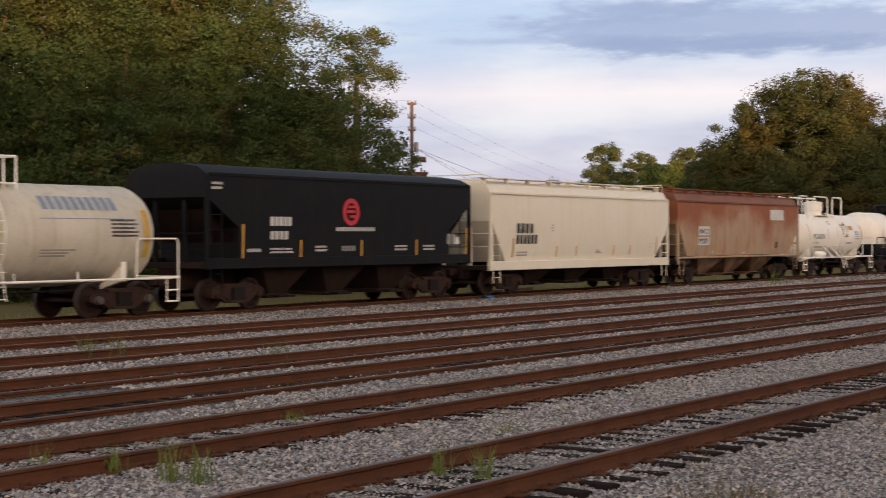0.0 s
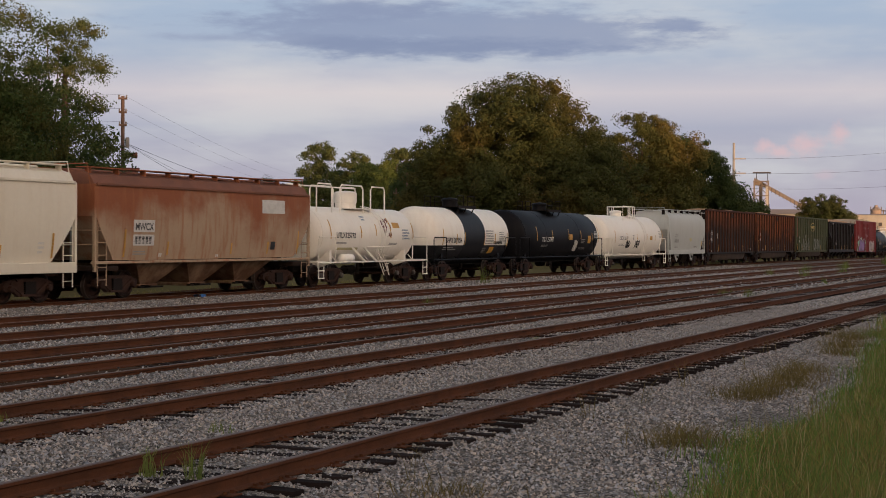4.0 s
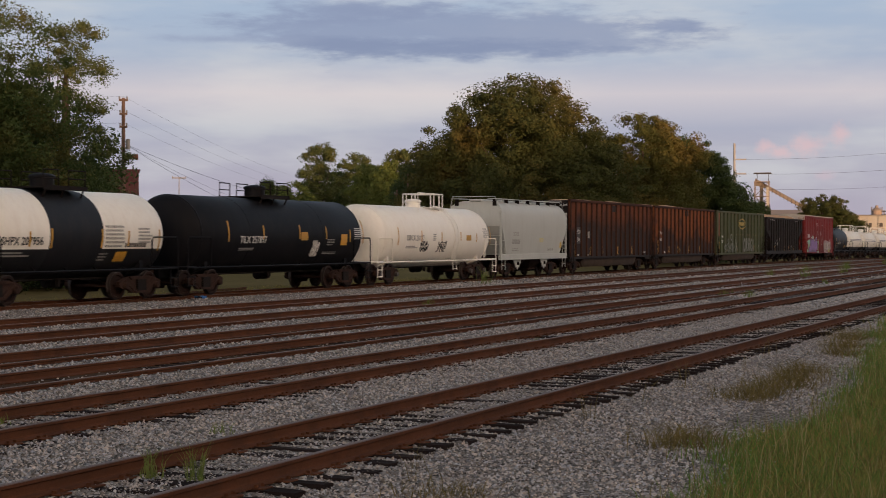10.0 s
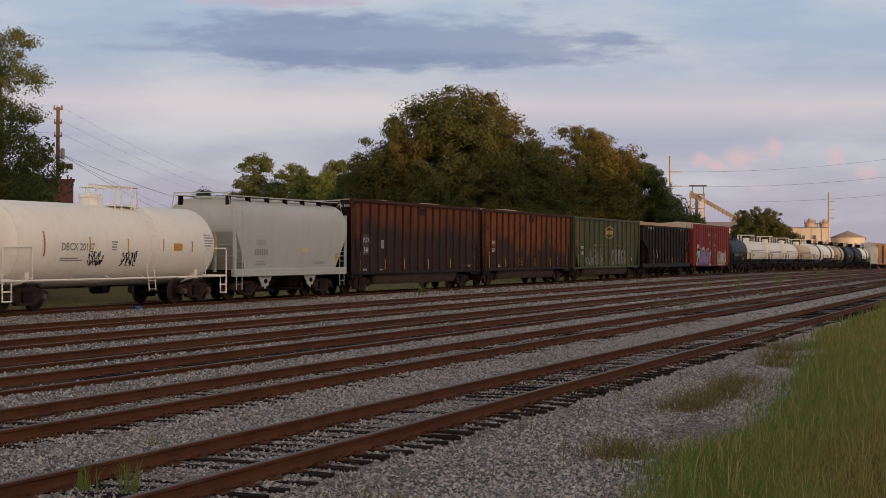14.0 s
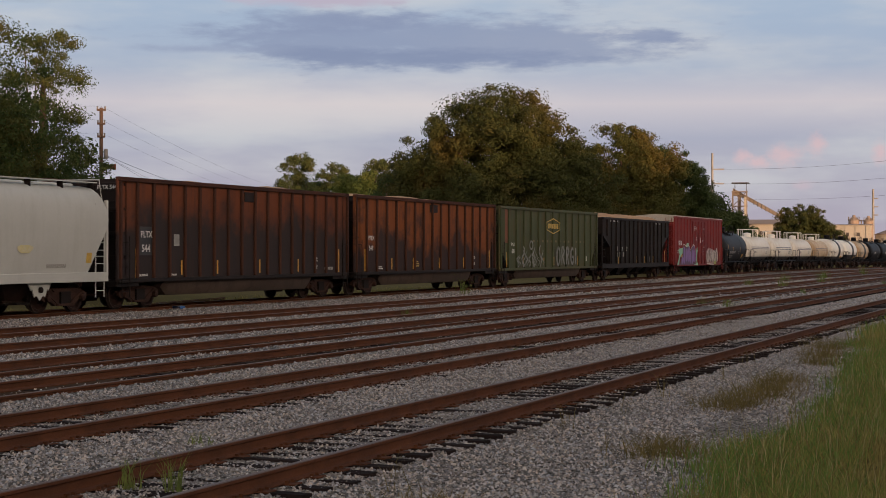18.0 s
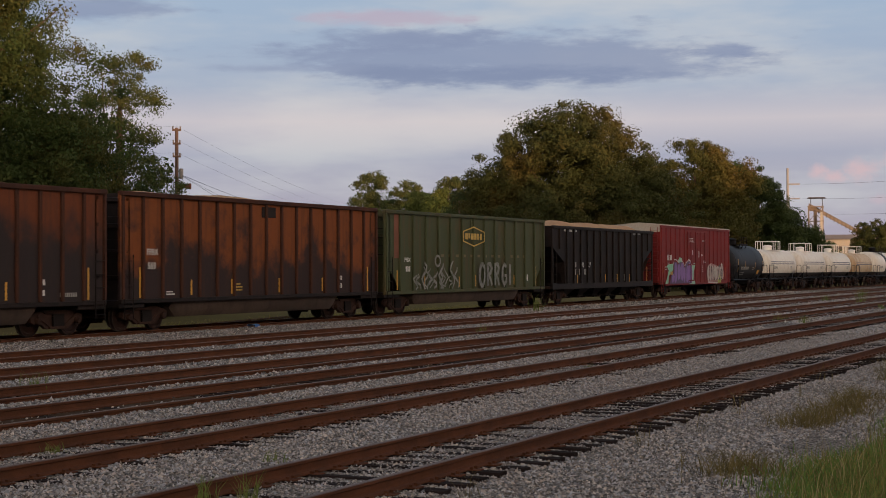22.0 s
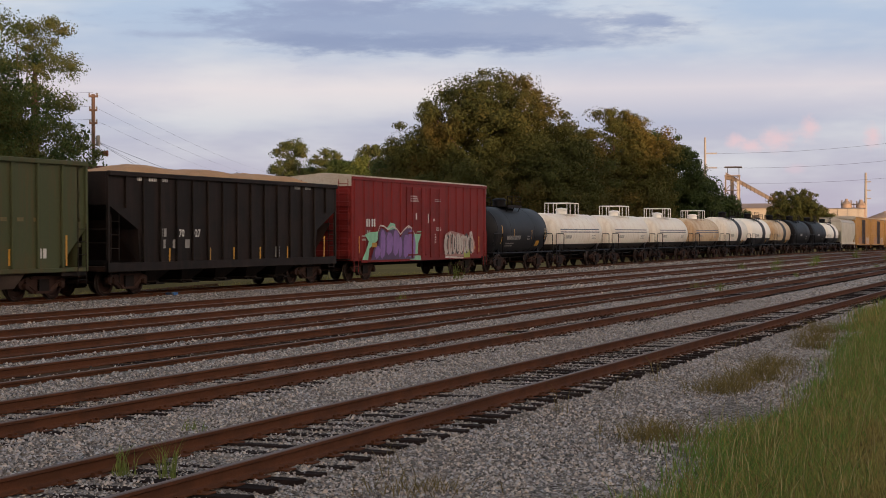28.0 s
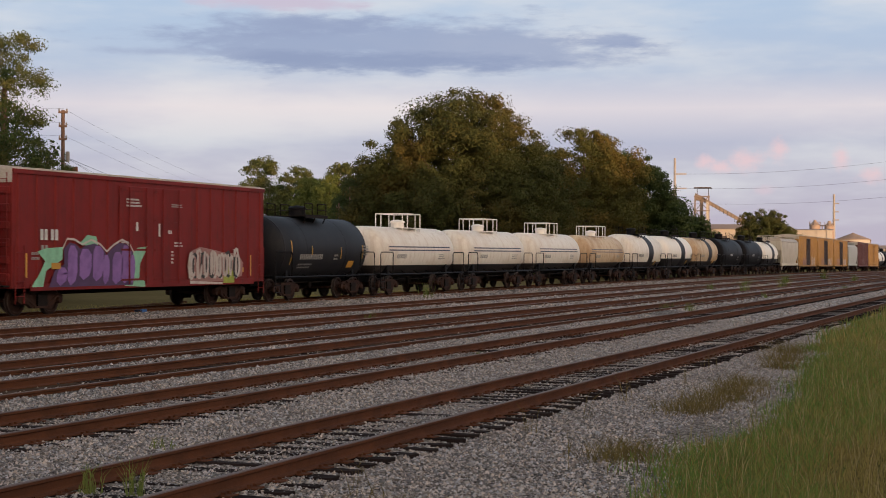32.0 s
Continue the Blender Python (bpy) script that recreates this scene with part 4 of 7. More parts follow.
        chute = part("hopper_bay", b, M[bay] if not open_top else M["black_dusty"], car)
        part("gate", Geo().box(x - w2 - 0.25, x + w2 + 0.25, -0.95, -0.8, 0.30, 0.36).tube([(x - w2, -1.2, 0.36), (x - w2, -0.8, 0.36)], 0.04, 6), M["steel_dark"], chute)
    if walk_way:
        zw = top_z + 0.10
        for y in (-0.95, 0.95):
            wk = Geo().box(-half + 0.1, half - 0.1, y - 0.22, y + 0.22, zw, zw + 0.035)
            part("running_board", wk, fm, car)
            k = int(2 * half / 1.55)
            for i in range(k + 1):
                x = -half + 0.3 + i * (2 * half - 0.6) / k
                part("running_board_bracket", Geo().box(x - 0.025, x + 0.025, min(y, y * 1.22), max(y, y * 1.22), top_z - 0.25, zw, 0.0), M[bracket] if bracket else fm, car)
        for s in (-1, 1):
            part("roof_grab_rail", Geo().tube([(s * (half - 0.05), -1.35, eave - 0.2), (s * (half - 0.05), -1.2, zw + 0.12), (s * (half - 0.05), 1.2, zw + 0.12), (s * (half - 0.05), 1.35, eave - 0.2)], 0.022, 5), fm, car)
        for i in range(4):
            x = -half + (i + 0.5) * half / 2
            part("roof_hatch", Geo().box(x - half * 0.2, x + half * 0.2, -0.35, 0.35, top_z - 0.02, top_z + 0.10, 0.03), M[roof or body], car)
    if open_top:
        for yy in (-1, 1):
            part("top_chord", Geo().box(-half, half, min(yy * 1.46, yy * 1.6), max(yy * 1.46, yy * 1.6), eave - 0.14, eave + 0.02, 0.02), M[body], car)
        chip_load(car, half, eave - 0.02, chips)
    for x, z, h in strips:
        strip(car, x, z, h, side)
    for mk in marks:
        if mk[0] == "text":
            lettering(car, mk[1], mk[2], mk[3], mk[4], mk[5], side)
        else:
            bars(car, mk[1], mk[2], mk[3], mk[4], mk[5], side, mk[6] if len(mk) > 6 else 1, name=mk[0])
    add_coupler(car, half)
    for x in (-half + 1.75, half - 1.75):
        add_truck(car, x, spin)
    return car


def chip_load(car, half, z, rise):
    """A heaped load of wood chips inside the car."""
    nx, ny = 60, 9
    g, rings = Geo(), []
    seed = len(CARS) * 3.7
    for i in range(nx + 1):
        x = -half + 0.12 + (2 * half - 0.24) * i / nx
        edge = min(1, min(i, nx - i) / 9) ** 0.8
        row = []
        for j in range(ny + 1):
            y = -1.42 + 2.84 * j / ny
            crown = (1 - (y / 1.42) ** 2) ** 0.6 if abs(y) < 1.42 else 0
            row.append((x, y, z - 0.10 + edge * crown * (rise + 0.16 * noise.noise((x * 0.35 + seed, y * 0.5, seed))) + 0.03 * noise.noise((x * 4, y * 4, seed))))
        rings.append(row)
    g.quad_grid(rings)
    ob = part("wood_chip_load", g, M["chips"], car, "heaped pale wood chips", smooth=60)
    return ob


def gondola(q0, q1, label, body, marks=(), strips=(), ribs=15, z0=1.0, z1=4.30, chips=0.3, notch=False, spin=True):
    """High-sided wood chip gondola with a sunken belly."""
    car, half = car_root("wood_chip_gondola", label, "gondola car", q0, q1, "cars of the freight train")
    w = 1.47
    shell = Geo()
    for yy in (-1, 1):
        if notch:
            lip = [(-half + 1.5, z0), (half - 1.5, z0), (half - 0.16, z0 + 1.15), (half, z0 + 1.15), (half, z1), (-half, z1), (-half, z0 + 1.15), (-half + 0.16, z0 + 1.15)]
            shell.prism(lip, min(yy * w, yy * (w - 0.06)), max(yy * w, yy * (w - 0.06)))
        else:
            shell.box(-half, half, min(yy * w, yy * (w - 0.06)), max(yy * w, yy * (w - 0.06)), z0, z1)
    part("side_wall", shell, M[body], car)
    for s in (-1, 1):
        part("end_wall", Geo().box(min(s * (half - 0.5), s * (half - 0.44)), max(s * (half - 0.5), s * (half - 0.44)), -w, w, z0, z1), M["black_dusty"] if not notch else M[body], car)
        if notch:
            part("slope_sheet", Geo().quad_grid([[(s * (half - 0.46), -1.4, z0 + 1.25), (s * (half - 0.46), 1.4, z0 + 1.25)], [(s * (half - 1.9), -1.4, z0), (s * (half - 1.9), 1.4, z0)]]), M["black_dusty"], car)
        for z in (1.7, 2.5, 3.3, 4.1):
            part("end_rib", Geo().box(min(s * (half - 0.44), s * (half - 0.3)), max(s * (half - 0.44), s * (half - 0.3)), -w, w, z - 0.07, z + 0.07, 0.02), M["black_dusty"] if not notch else M[body], car)
        for y in (-w + 0.03, w - 0.03):
            part("corner_post", Geo().box(min(s * half, s * (half - 0.16)), max(s * half, s * (half - 0.16)), y - 0.06, y + 0.06, z0 - 0.1, z1, 0.02), M[body], car)
        for y in (-1.5, 1.5):
            ladder(car, s * (half - 0.36), y * 1.03, 0.4, 2.4, M["steel_dark"], 0.44)
        for i, z in enumerate((2.5, 2.85, 3.2, 3.55, 3.9)):
            part("grab_iron", Geo().tube([(s * (half + 0.01), -1.4, z), (s * (half + 0.08), -1.4, z), (s * (half + 0.08), -0.95, z), (s * (half + 0.01), -0.95, z)], 0.014, 5), M["steel_dark"], car)
        part("end_sill", Geo().box(min(s * (half - 1.3), s * half), max(s * (half - 1.3), s * half), -1.45, 1.45, z0 - 0.25, z0 - 0.02, 0.02), M["black_dusty"], car)
    side = flat_side(-w - 0.004)
    for yy in (-1, 1):
        part("top_chord", Geo().box(-half, half, min(yy * (w - 0.1), yy * (w + 0.09)), max(yy * (w - 0.1), yy * (w + 0.09)), z1 - 0.10, z1 + 0.05, 0.02), M["gon_rib"] if not notch else M[body], car)
        part("side_sill", Geo().box(-half, half, min(yy * (w - 0.1), yy * (w + 0.07)), max(yy * (w - 0.1), yy * (w + 0.07)), z0 - 0.12, z0 + 0.02, 0.02), M["black_dusty"] if not notch else M[body], car)
        mesh_rib = Geo().box(-0.055, 0.055, -0.05, 0.05, z0 + 0.02, z1 - 0.1, 0.018).mesh("rib", M["gon_rib" if body != "gon_green" else body])
        for i in range(ribs):
            x = -half + 0.1 + i * (2 * half - 0.2) / (ribs - 1)
            o = new("rib", mesh_rib)
            o.parent, o.matrix_basis = car, pose(x, yy * (w + 0.045), 0)
    belly = Geo().quad_grid([[(x, -1.38, zt), (x, -1.32, zb + 0.18), (x, -1.18, zb), (x, 1.18, zb), (x, 1.32, zb + 0.18), (x, 1.38, zt)] for x, zt, zb in
                             ((-half + 2.95, z0, z0 - 0.3), (-half + 3.3, z0, 0.40), (half - 3.3, z0, 0.40), (half - 2.95, z0, z0 - 0.3))], True, True)
    part("belly", belly, M["belly"], car, "dark sunken belly between the trucks", smooth=30)
    chip_load(car, half - 0.5, z1 - 0.05, chips)
    part("side_door_frame", Geo().box(-half * 0.03, half * 0.08, -w - 0.03, -w, z1 - 0.55, z1 - 0.18, 0.01), M["black_dusty"] if not notch else M[body], car)
    for x, z, h in strips:
        strip(car, x, z, h, side)
    for mk in marks:
        if mk[0] == "text":
            lettering(car, mk[1], mk[2], mk[3], mk[4], mk[5], side)
        else:
            bars(car, mk[1], mk[2], mk[3], mk[4], mk[5], side, mk[6] if len(mk) > 6 else 1, name=mk[0])
    add_coupler(car, half)
    for x in (-half + 1.8, half - 1.8):
        add_truck(car, x, spin)
    return car, half, side


def box_car(q0, q1, label, body, doors=(0.0, 2.2), door_mat=None, roof="roof_pale", ribs=17, marks=(), strips=(), spin=True, z0=0.86, z1=4.52):
    """Box car with ribbed sides and two sliding doors."""
    car, half = car_root("box_car", label, "box car", q0, q1, "cars of the freight train")
    w = 1.47
    part("body", Geo().box(-half, half, -w, w, z0, z1, 0.02), M[body], car)
    side = flat_side(-w - 0.004)
    dx, dw = doors
    rib = Geo().quad_grid([[(-0.09, 0, z0 + 0.12), (-0.045, -0.05, z0 + 0.16), (0.045, -0.05, z0 + 0.16), (0.09, 0, z0 + 0.12)],
                           [(-0.09, 0, z1 - 0.12), (-0.045, -0.05, z1 - 0.16), (0.045, -0.05, z1 - 0.16), (0.09, 0, z1 - 0.12)]]).mesh("rib", M[body])
    for yy in (-1, 1):
        for i in range(ribs):
            x = -half + 0.3 + i * (2 * half - 0.6) / (ribs - 1)
            if abs(x - dx) > dw + 0.1:
                o = new("rib", rib)
                o.parent, o.matrix_basis = car, pose(x, yy * w, 0, 0, 0, 0 if yy < 0 else 180)
        part("top_chord", Geo().box(-half, half, min(yy * w, yy * (w + 0.05)), max(yy * w, yy * (w + 0.05)), z1 - 0.14, z1, 0.01), M[body], car)
        part("side_sill", Geo().box(-half + 0.9, half - 0.9, min(yy * w, yy * (w + 0.06)), max(yy * w, yy * (w + 0.06)), z0 - 0.08, z0 + 0.14, 0.01), M[body], car)
        for s in (-1, 1):
            d = Geo().box(min(dx, dx + s * dw), max(dx, dx + s * dw), min(yy * w, yy * (w + 0.05)), max(yy * w, yy * (w + 0.05)), z0 + 0.1, z1 - 0.28, 0.015)
            for k in range(4):
                zz = z0 + 0.2 + k * (z1 - z0 - 0.6) / 3
                d.box(min(dx + s * 0.06, dx + s * (dw - 0.06)), max(dx + s * 0.06, dx + s * (dw - 0.06)), min(yy * (w + 0.05), yy * (w + 0.075)), max(yy * (w + 0.05), yy * (w + 0.075)), zz - 0.035, zz + 0.035)
            door = part("sliding_door", d, M[door_mat or body], car)
            for k in (0.25, 0.75):
                part("door_bar", Geo().tube([(dx + s * dw * k, yy * (w + 0.1), z0 + 0.05), (dx + s * dw * k, yy * (w + 0.1), z1 - 0.3)], 0.025, 6), M[door_mat or body], door)
    rz = [(-w - 0.04, z1), (-w - 0.04, z1 + 0.04), (0, z1 + 0.16), (w + 0.04, z1 + 0.04), (w + 0.04, z1)]
    part("roof", Geo().prism_x(rz, -half - 0.02, half + 0.02), M[roof], car)
    for i in range(11):
        x = -half + 0.4 + i * (2 * half - 0.8) / 10
        part("roof_seam", Geo().prism_x([(y, z + 0.03) for y, z in rz[1:4]] + [(y, z) for y, z in reversed(rz[1:4])], x - 0.04, x + 0.04), M[roof], car)
    for s in (-1, 1):
        part("end_head", Geo().box(min(s * half, s * (half + 0.03)), max(s * half, s * (half + 0.03)), -w, w, z1 - 0.42, z1 + 0.02, 0.005), M["roof_pale"], car)
        for i in range(6):
            z = z0 + 0.35 + i * 0.53
            part("end_rib", Geo().box(min(s * half, s * (half + 0.07)), max(s * half, s * (half + 0.11)), -w + 0.06, w - 0.06, z - 0.13, z + 0.13, 0.06), M[body], car)
        for y in (-1.5, 1.5):
            ladder(car, s * (half - 0.32), y * 1.02, 0.4, 2.2, M[body], 0.44)
            ladder(car, s * (half + 0.1), y * 0.75, 0.9, 4.4, M[body], 0.44, axis="y")
        part("brake_platform", Geo().box(min(s * half, s * (half + 0.3)), max(s * half, s * (half + 0.3)), -1.4, 1.4, 0.92, 0.97), M["steel_dark"], car)
    part("underframe", Geo().box(-half + 0.6, half - 0.6, -0.3, 0.3, 0.6, z0).box(-half * 0.3, half * 0.3, -1.2, 1.2, 0.72, z0), M["steel_dark"], car)
    for x, z, h in strips:
        strip(car, x, z, h, side)
    for mk in marks:
        if mk[0] == "text":
            lettering(car, mk[1], mk[2], mk[3], mk[4], mk[5], side)
        else:
            bars(car, mk[1], mk[2], mk[3], mk[4], mk[5], side, mk[6] if len(mk) > 6 else 1, name=mk[0], lift=0.055)
    add_coupler(car, half)
    for x in (-half + 2.0, half - 2.0):
        add_truck(car, x, spin)
    return car, half, side


def build_train():
    tank_car(18.0, 31.5, "faded white tank car with a yellow end stripe and blue lettering", 1.32, 2.14, "tank_grey", frame="white", ladder_at=0.6,
             strips=((5.6, 1.9, 0.9),), marks=(("lettering", 2.2, 2.78, 2.6, 0.34, "blue_mark"), ("lettering", 2.0, 2.55, 3.3, 0.02, "blue_mark"), ("patch", 5.55, 1.55, 0.22, 1.25, "gold_mark"), ("patch", 0.3, 2.1, 0.5, 0.3, "smudge"), ("lettering", 4.4, 2.1, 1.1, 0.5, "black_mark", 5), ("lettering", 2.0, 1.6, 1.2, 0.22, "grey_mark", 3)))
    hopper_car(32.5, 45.9, "glossy black covered hopper car with a red emblem", ((1.36, 1.35, 1.50), (2.35, 1.35, 1.53), (3.2, 0.0, 1.53), (3.84, 0.0, 1.53), (4.05, 0.05, 1.15), (4.17, 0.1, 0.4)), "black", sill=1.5, walk_way=False,
               strips=((-5.2, 1.45, 1.0), (-2.6, 1.5, 0.5), (0.4, 1.5, 0.5), (3.4, 1.5, 0.5), (6.4, 1.4, 1.0)),
               marks=(("lettering", -4.0, 2.42, 1.0, 0.26, "white_mark"), ("lettering", -4.0, 2.02, 0.85, 0.24, "white_mark"), ("lettering", -4.0, 1.62, 1.1, 0.2, "white_mark", 2), ("lettering", -0.9, 2.27, 2.0, 0.12, "white_mark"), ("lettering", -6.5, 3.42, 0.5, 0.26, "white_mark", 2),
                      ("lettering", -1.9, 1.66, 0.7, 0.22, "white_mark", 2), ("lettering", 2.2, 1.66, 0.8, 0.22, "white_mark", 2), ("lettering", 3.8, 1.66, 0.8, 0.22, "white_mark", 2), ("lettering", -0.6, 1.66, 0.7, 0.16, "grey_mark"),
                      ("lettering", 5.2, 1.85, 0.6, 0.35, "grey_mark"), ("lettering", 5.7, 1.85, 0.25, 0.25, "white_mark"), ("lettering", -5.0, 1.66, 0.6, 0.1, "white_mark")))
    black = CARS[-1][0]
    g = Geo()
    ring = lambda rx, rz: [(-0.15 + rx * math.cos(a), -1.548, 2.86 + rz * math.sin(a)) for a in (math.tau * i / 28 for i in range(28))]
    g.quad_grid([ring(0.42, 0.42), ring(0.27, 0.28)], True)
    g.box(-0.36, 0.05, -1.548, -1.546, 2.83, 2.92), g.box(-0.32, 0.06, -1.548, -1.546, 2.98, 3.06), g.box(-0.2, 0.1, -1.548, -1.546, 2.68, 2.76)
    part("emblem", g, M["red_mark"], black, "red oval emblem")
    curved = lambda e, z0: ((z0, 1.15, 1.40), (1.7, 0.75, 1.48), (2.2, 0.35, 1.52), (2.65, 0.06, 1.535), (3.3, 0.05, 1.535), (3.62, 0.05, 1.50), (3.66, 0.05, 1.46), (3.95, 0.05, 1.30), (4.08, 0.1, 0.9))
    hopper_car(47.2, 61.5, "cream covered hopper car with ladders and a roof walk", curved(0, 1.2), "cream", sill=1.20, sill_h=0.02,
               strips=((-5.6, 1.35, 0.7), (-2.4, 1.35, 0.4), (-0.9, 1.35, 0.4), (2.2, 1.35, 0.4), (3.6, 1.35, 0.4), (6.0, 1.35, 0.75)),
               marks=(("lettering", -5.4, 2.22, 1.25, 0.36, "black_mark"), ("lettering", -5.4, 1.84, 1.55, 0.33, "black_mark"), ("lettering", -5.3, 1.40, 0.8, 0.2, "grey_mark", 2), ("lettering", 0.7, 1.45, 0.5, 0.16, "grey_mark", 3), ("lettering", -2.9, 2.3, 0.25, 0.3, "grey_mark", 3),
                      ("lettering", 5.3, 1.5, 0.3, 0.4, "white_mark", 3), ("lettering", -5.8, 1.05, 0.5, 0.14, "grey_mark"), ("lettering", -3.5, 1.02, 0.9, 0.06, "grey_mark"), ("lettering", 1.0, 1.02, 0.7, 0.06, "grey_mark")))
    hopper_car(62.4, 76.5, "faded rust-streaked covered hopper car with a rusty roof", curved(0, 1.25), "rust_hopper", "rust_roof", sill=1.20, sill_h=0.03, sill_d=0.06, bay="rust_bay",
               strips=((-5.4, 1.35, 0.9), (-2.9, 1.4, 0.45), (1.2, 1.4, 0.4), (3.8, 1.4, 0.45), (6.1, 1.35, 0.9)),
               marks=(("patch", 3.3, 2.9, 1.7, 0.5, "white_mark"), ("patch", -4.95, 2.16, 1.2, 0.40, "white_mark"), ("patch", -4.95, 1.72, 1.2, 0.36, "white_mark"), ("text", "MWCX", -4.86, 2.23, 0.32, "black_mark"), ("lettering", -4.85, 1.78, 1.0, 0.24, "black_mark"), ("lettering", -4.9, 1.42, 0.9, 0.16, "grey_mark", 2), ("lettering", 4.0, 1.55, 0.35, 0.3, "black_mark"), ("lettering", -3.4, 1.35, 0.2, 0.12, "white_mark"), ("lettering", 0.2, 1.30, 0.2, 0.1, "white_mark")))
    tank_car(77.3, 88.0, "white pressure tank car with a caged top dome", 1.18, 2.12, "tank_white", frame="white", top="cage", dome=0.46, ladder_at=1.1, cage_h=0.95, dome_h=0.36, hoops=True,
             strips=((-3.7, 1.95, 0.8), (-0.9, 2.0, 0.5), (0.55, 2.1, 0.5), (2.0, 2.0, 0.9), (4.35, 1.9, 0.8)),
             marks=(("text", "UTLX125792", -3.2, 2.0, 0.32, "black_mark"), ("lettering", -3.2, 1.75, 1.3, 0.10, "grey_mark", 2), ("placard", 2.3, 2.45, 0.7, 0.24, "placard"), ("lettering", 3.2, 1.95, 0.8, 0.5, "blue_mark", 4), ("lettering", 1.9, 1.7, 1.0, 0.12, "grey_mark", 2), ("lettering", -0.6, 2.75, 0.5, 0.25, "blue_mark", 2), ("patch", -2.9, 1.5, 1.9, 0.10, "smudge")))
    utility = CARS[-1][0]
    part("air_tank", Geo().disc_x(-1.3, 1.14, [(-3.1, 0.06), (-3.04, 0.17), (-2.95, 0.21), (-2.15, 0.21), (-2.06, 0.17), (-2.0, 0.06)], 18), M["tank_white"], utility, smooth=40)
    part("grab_bar", Geo().tube([(-0.6, -1.30, 1.62), (1.8, -1.30, 1.62)], 0.03, 6), M["tank_white"], utility)
    for x in (-1.0, 0.1):
        part("side_brace", Geo().tube([(x, -1.40, 1.0), (x - 0.5, -1.05, 1.6)], 0.05, 6), M["tank_white"], utility)
    part("step_ladder", Geo().tube([(0.45, -1.42, 1.5), (1.25, -1.46, 0.4)], 0.025, 5).tube([(-0.05, -1.42, 1.5), (0.75, -1.46, 0.4)], 0.025, 5), M["tank_white"], utility)
    scribble(utility, 1.25, 2.05, 0.9, 0.8, 1.18, 2.12, 8, "spray_red")
    tank_car(88.7, 99.5, "white and black tank car with a broad black band", 1.40, 2.12, "tank_black", "tank_white_split", (-0.15, 1.35, "tank_blue"), "black", "plate", dome=0.38,
             strips=((-4.1, 1.7, 0.75), (-2.45, 1.75, 0.45), (-1.42, 1.7, 0.6), (1.12, 1.7, 0.6), (2.55, 1.75, 0.5), (4.3, 1.6, 0.7)),
             marks=(("text", "SHPX 207956", -3.75, 1.80, 0.34, "black_mark"), ("lettering", -3.9, 1.45, 1.7, 0.18, "grey_mark", 2), ("lettering", 1.3, 1.72, 1.1, 0.75, "grey_mark", 6), ("lettering", 3.1, 1.85, 0.85, 0.55, "grey_mark", 5), ("placard", 2.0, 1.26, 0.6, 0.32, "placard"), ("lettering", 1.1, 1.3, 0.5, 0.28, "grey_mark", 3), ("lettering", 2.4, 1.72, 1.2, 0.14, "black_mark", 1)))
    tank_car(100.0, 114.3, "long black tank car with yellow strips and placards", 1.45, 2.12, "tank_black", frame="black", top="plate", dome=0.40, end_rail=True,
             strips=((-4.4, 1.9, 0.75), (-1.9, 2.0, 0.5), (0.9, 2.0, 0.55), (3.1, 2.0, 0.5), (5.2, 1.9, 0.5), (6.4, 1.8, 1.0)),
             marks=(("text", "TILX 257897", -3.6, 1.85, 0.36, "white_mark"), ("lettering", -3.6, 1.58, 1.4, 0.12, "grey_mark", 2), ("placard", 1.0, 1.95, 0.55, 0.32, "placard"), ("placard", 4.4, 1.75, 0.55, 0.45, "placard"), ("lettering", 3.2, 1.75, 0.7, 0.3, "grey_mark", 3), ("lettering", 5.6, 2.0, 0.8, 0.5, "white_mark", 6), ("lettering", 2.0, 1.45, 0.4, 0.5, "grey_mark"), ("lettering", 3.0, 1.4, 1.3, 0.12, "grey_mark", 2)))
    tank_car(114.9, 128.8, "long white tank car with a stained end and scribbles", 1.42, 2.12, "tank_white", frame="white", top="rail", dome=0.36, ladder_at=1.7,
             strips=((-4.7, 1.75, 0.8), (-2.2, 1.9, 0.5), (0.1, 1.95, 0.4), (2.4, 1.95, 0.4), (4.4, 1.9, 0.4), (6.2, 1.75, 0.9)),
             marks=(("text", "DBCX 20137", -3.8, 1.95, 0.34, "grey_mark"), ("lettering", -3.8, 1.60, 1.3, 0.14, "grey_mark", 2), ("placard", 3.1, 1.95, 0.6, 0.26, "placard"), ("lettering", 5.3, 2.1, 0.7, 0.5, "grey_mark", 5), ("lettering", -0.9, 1.95, 0.4, 0.35, "grey_mark", 4)))
    scribble(CARS[-1][0], -2.2, 1.42, 0.9, 0.5, 1.42, 2.12, 3)
    scribble(CARS[-1][0], -0.2, 1.42, 1.0, 0.5, 1.42, 2.12, 5)
    scribble(CARS[-2][0], 2.0, 1.3, 0.6, 0.6, 1.45, 2.12, 13, "white_mark")
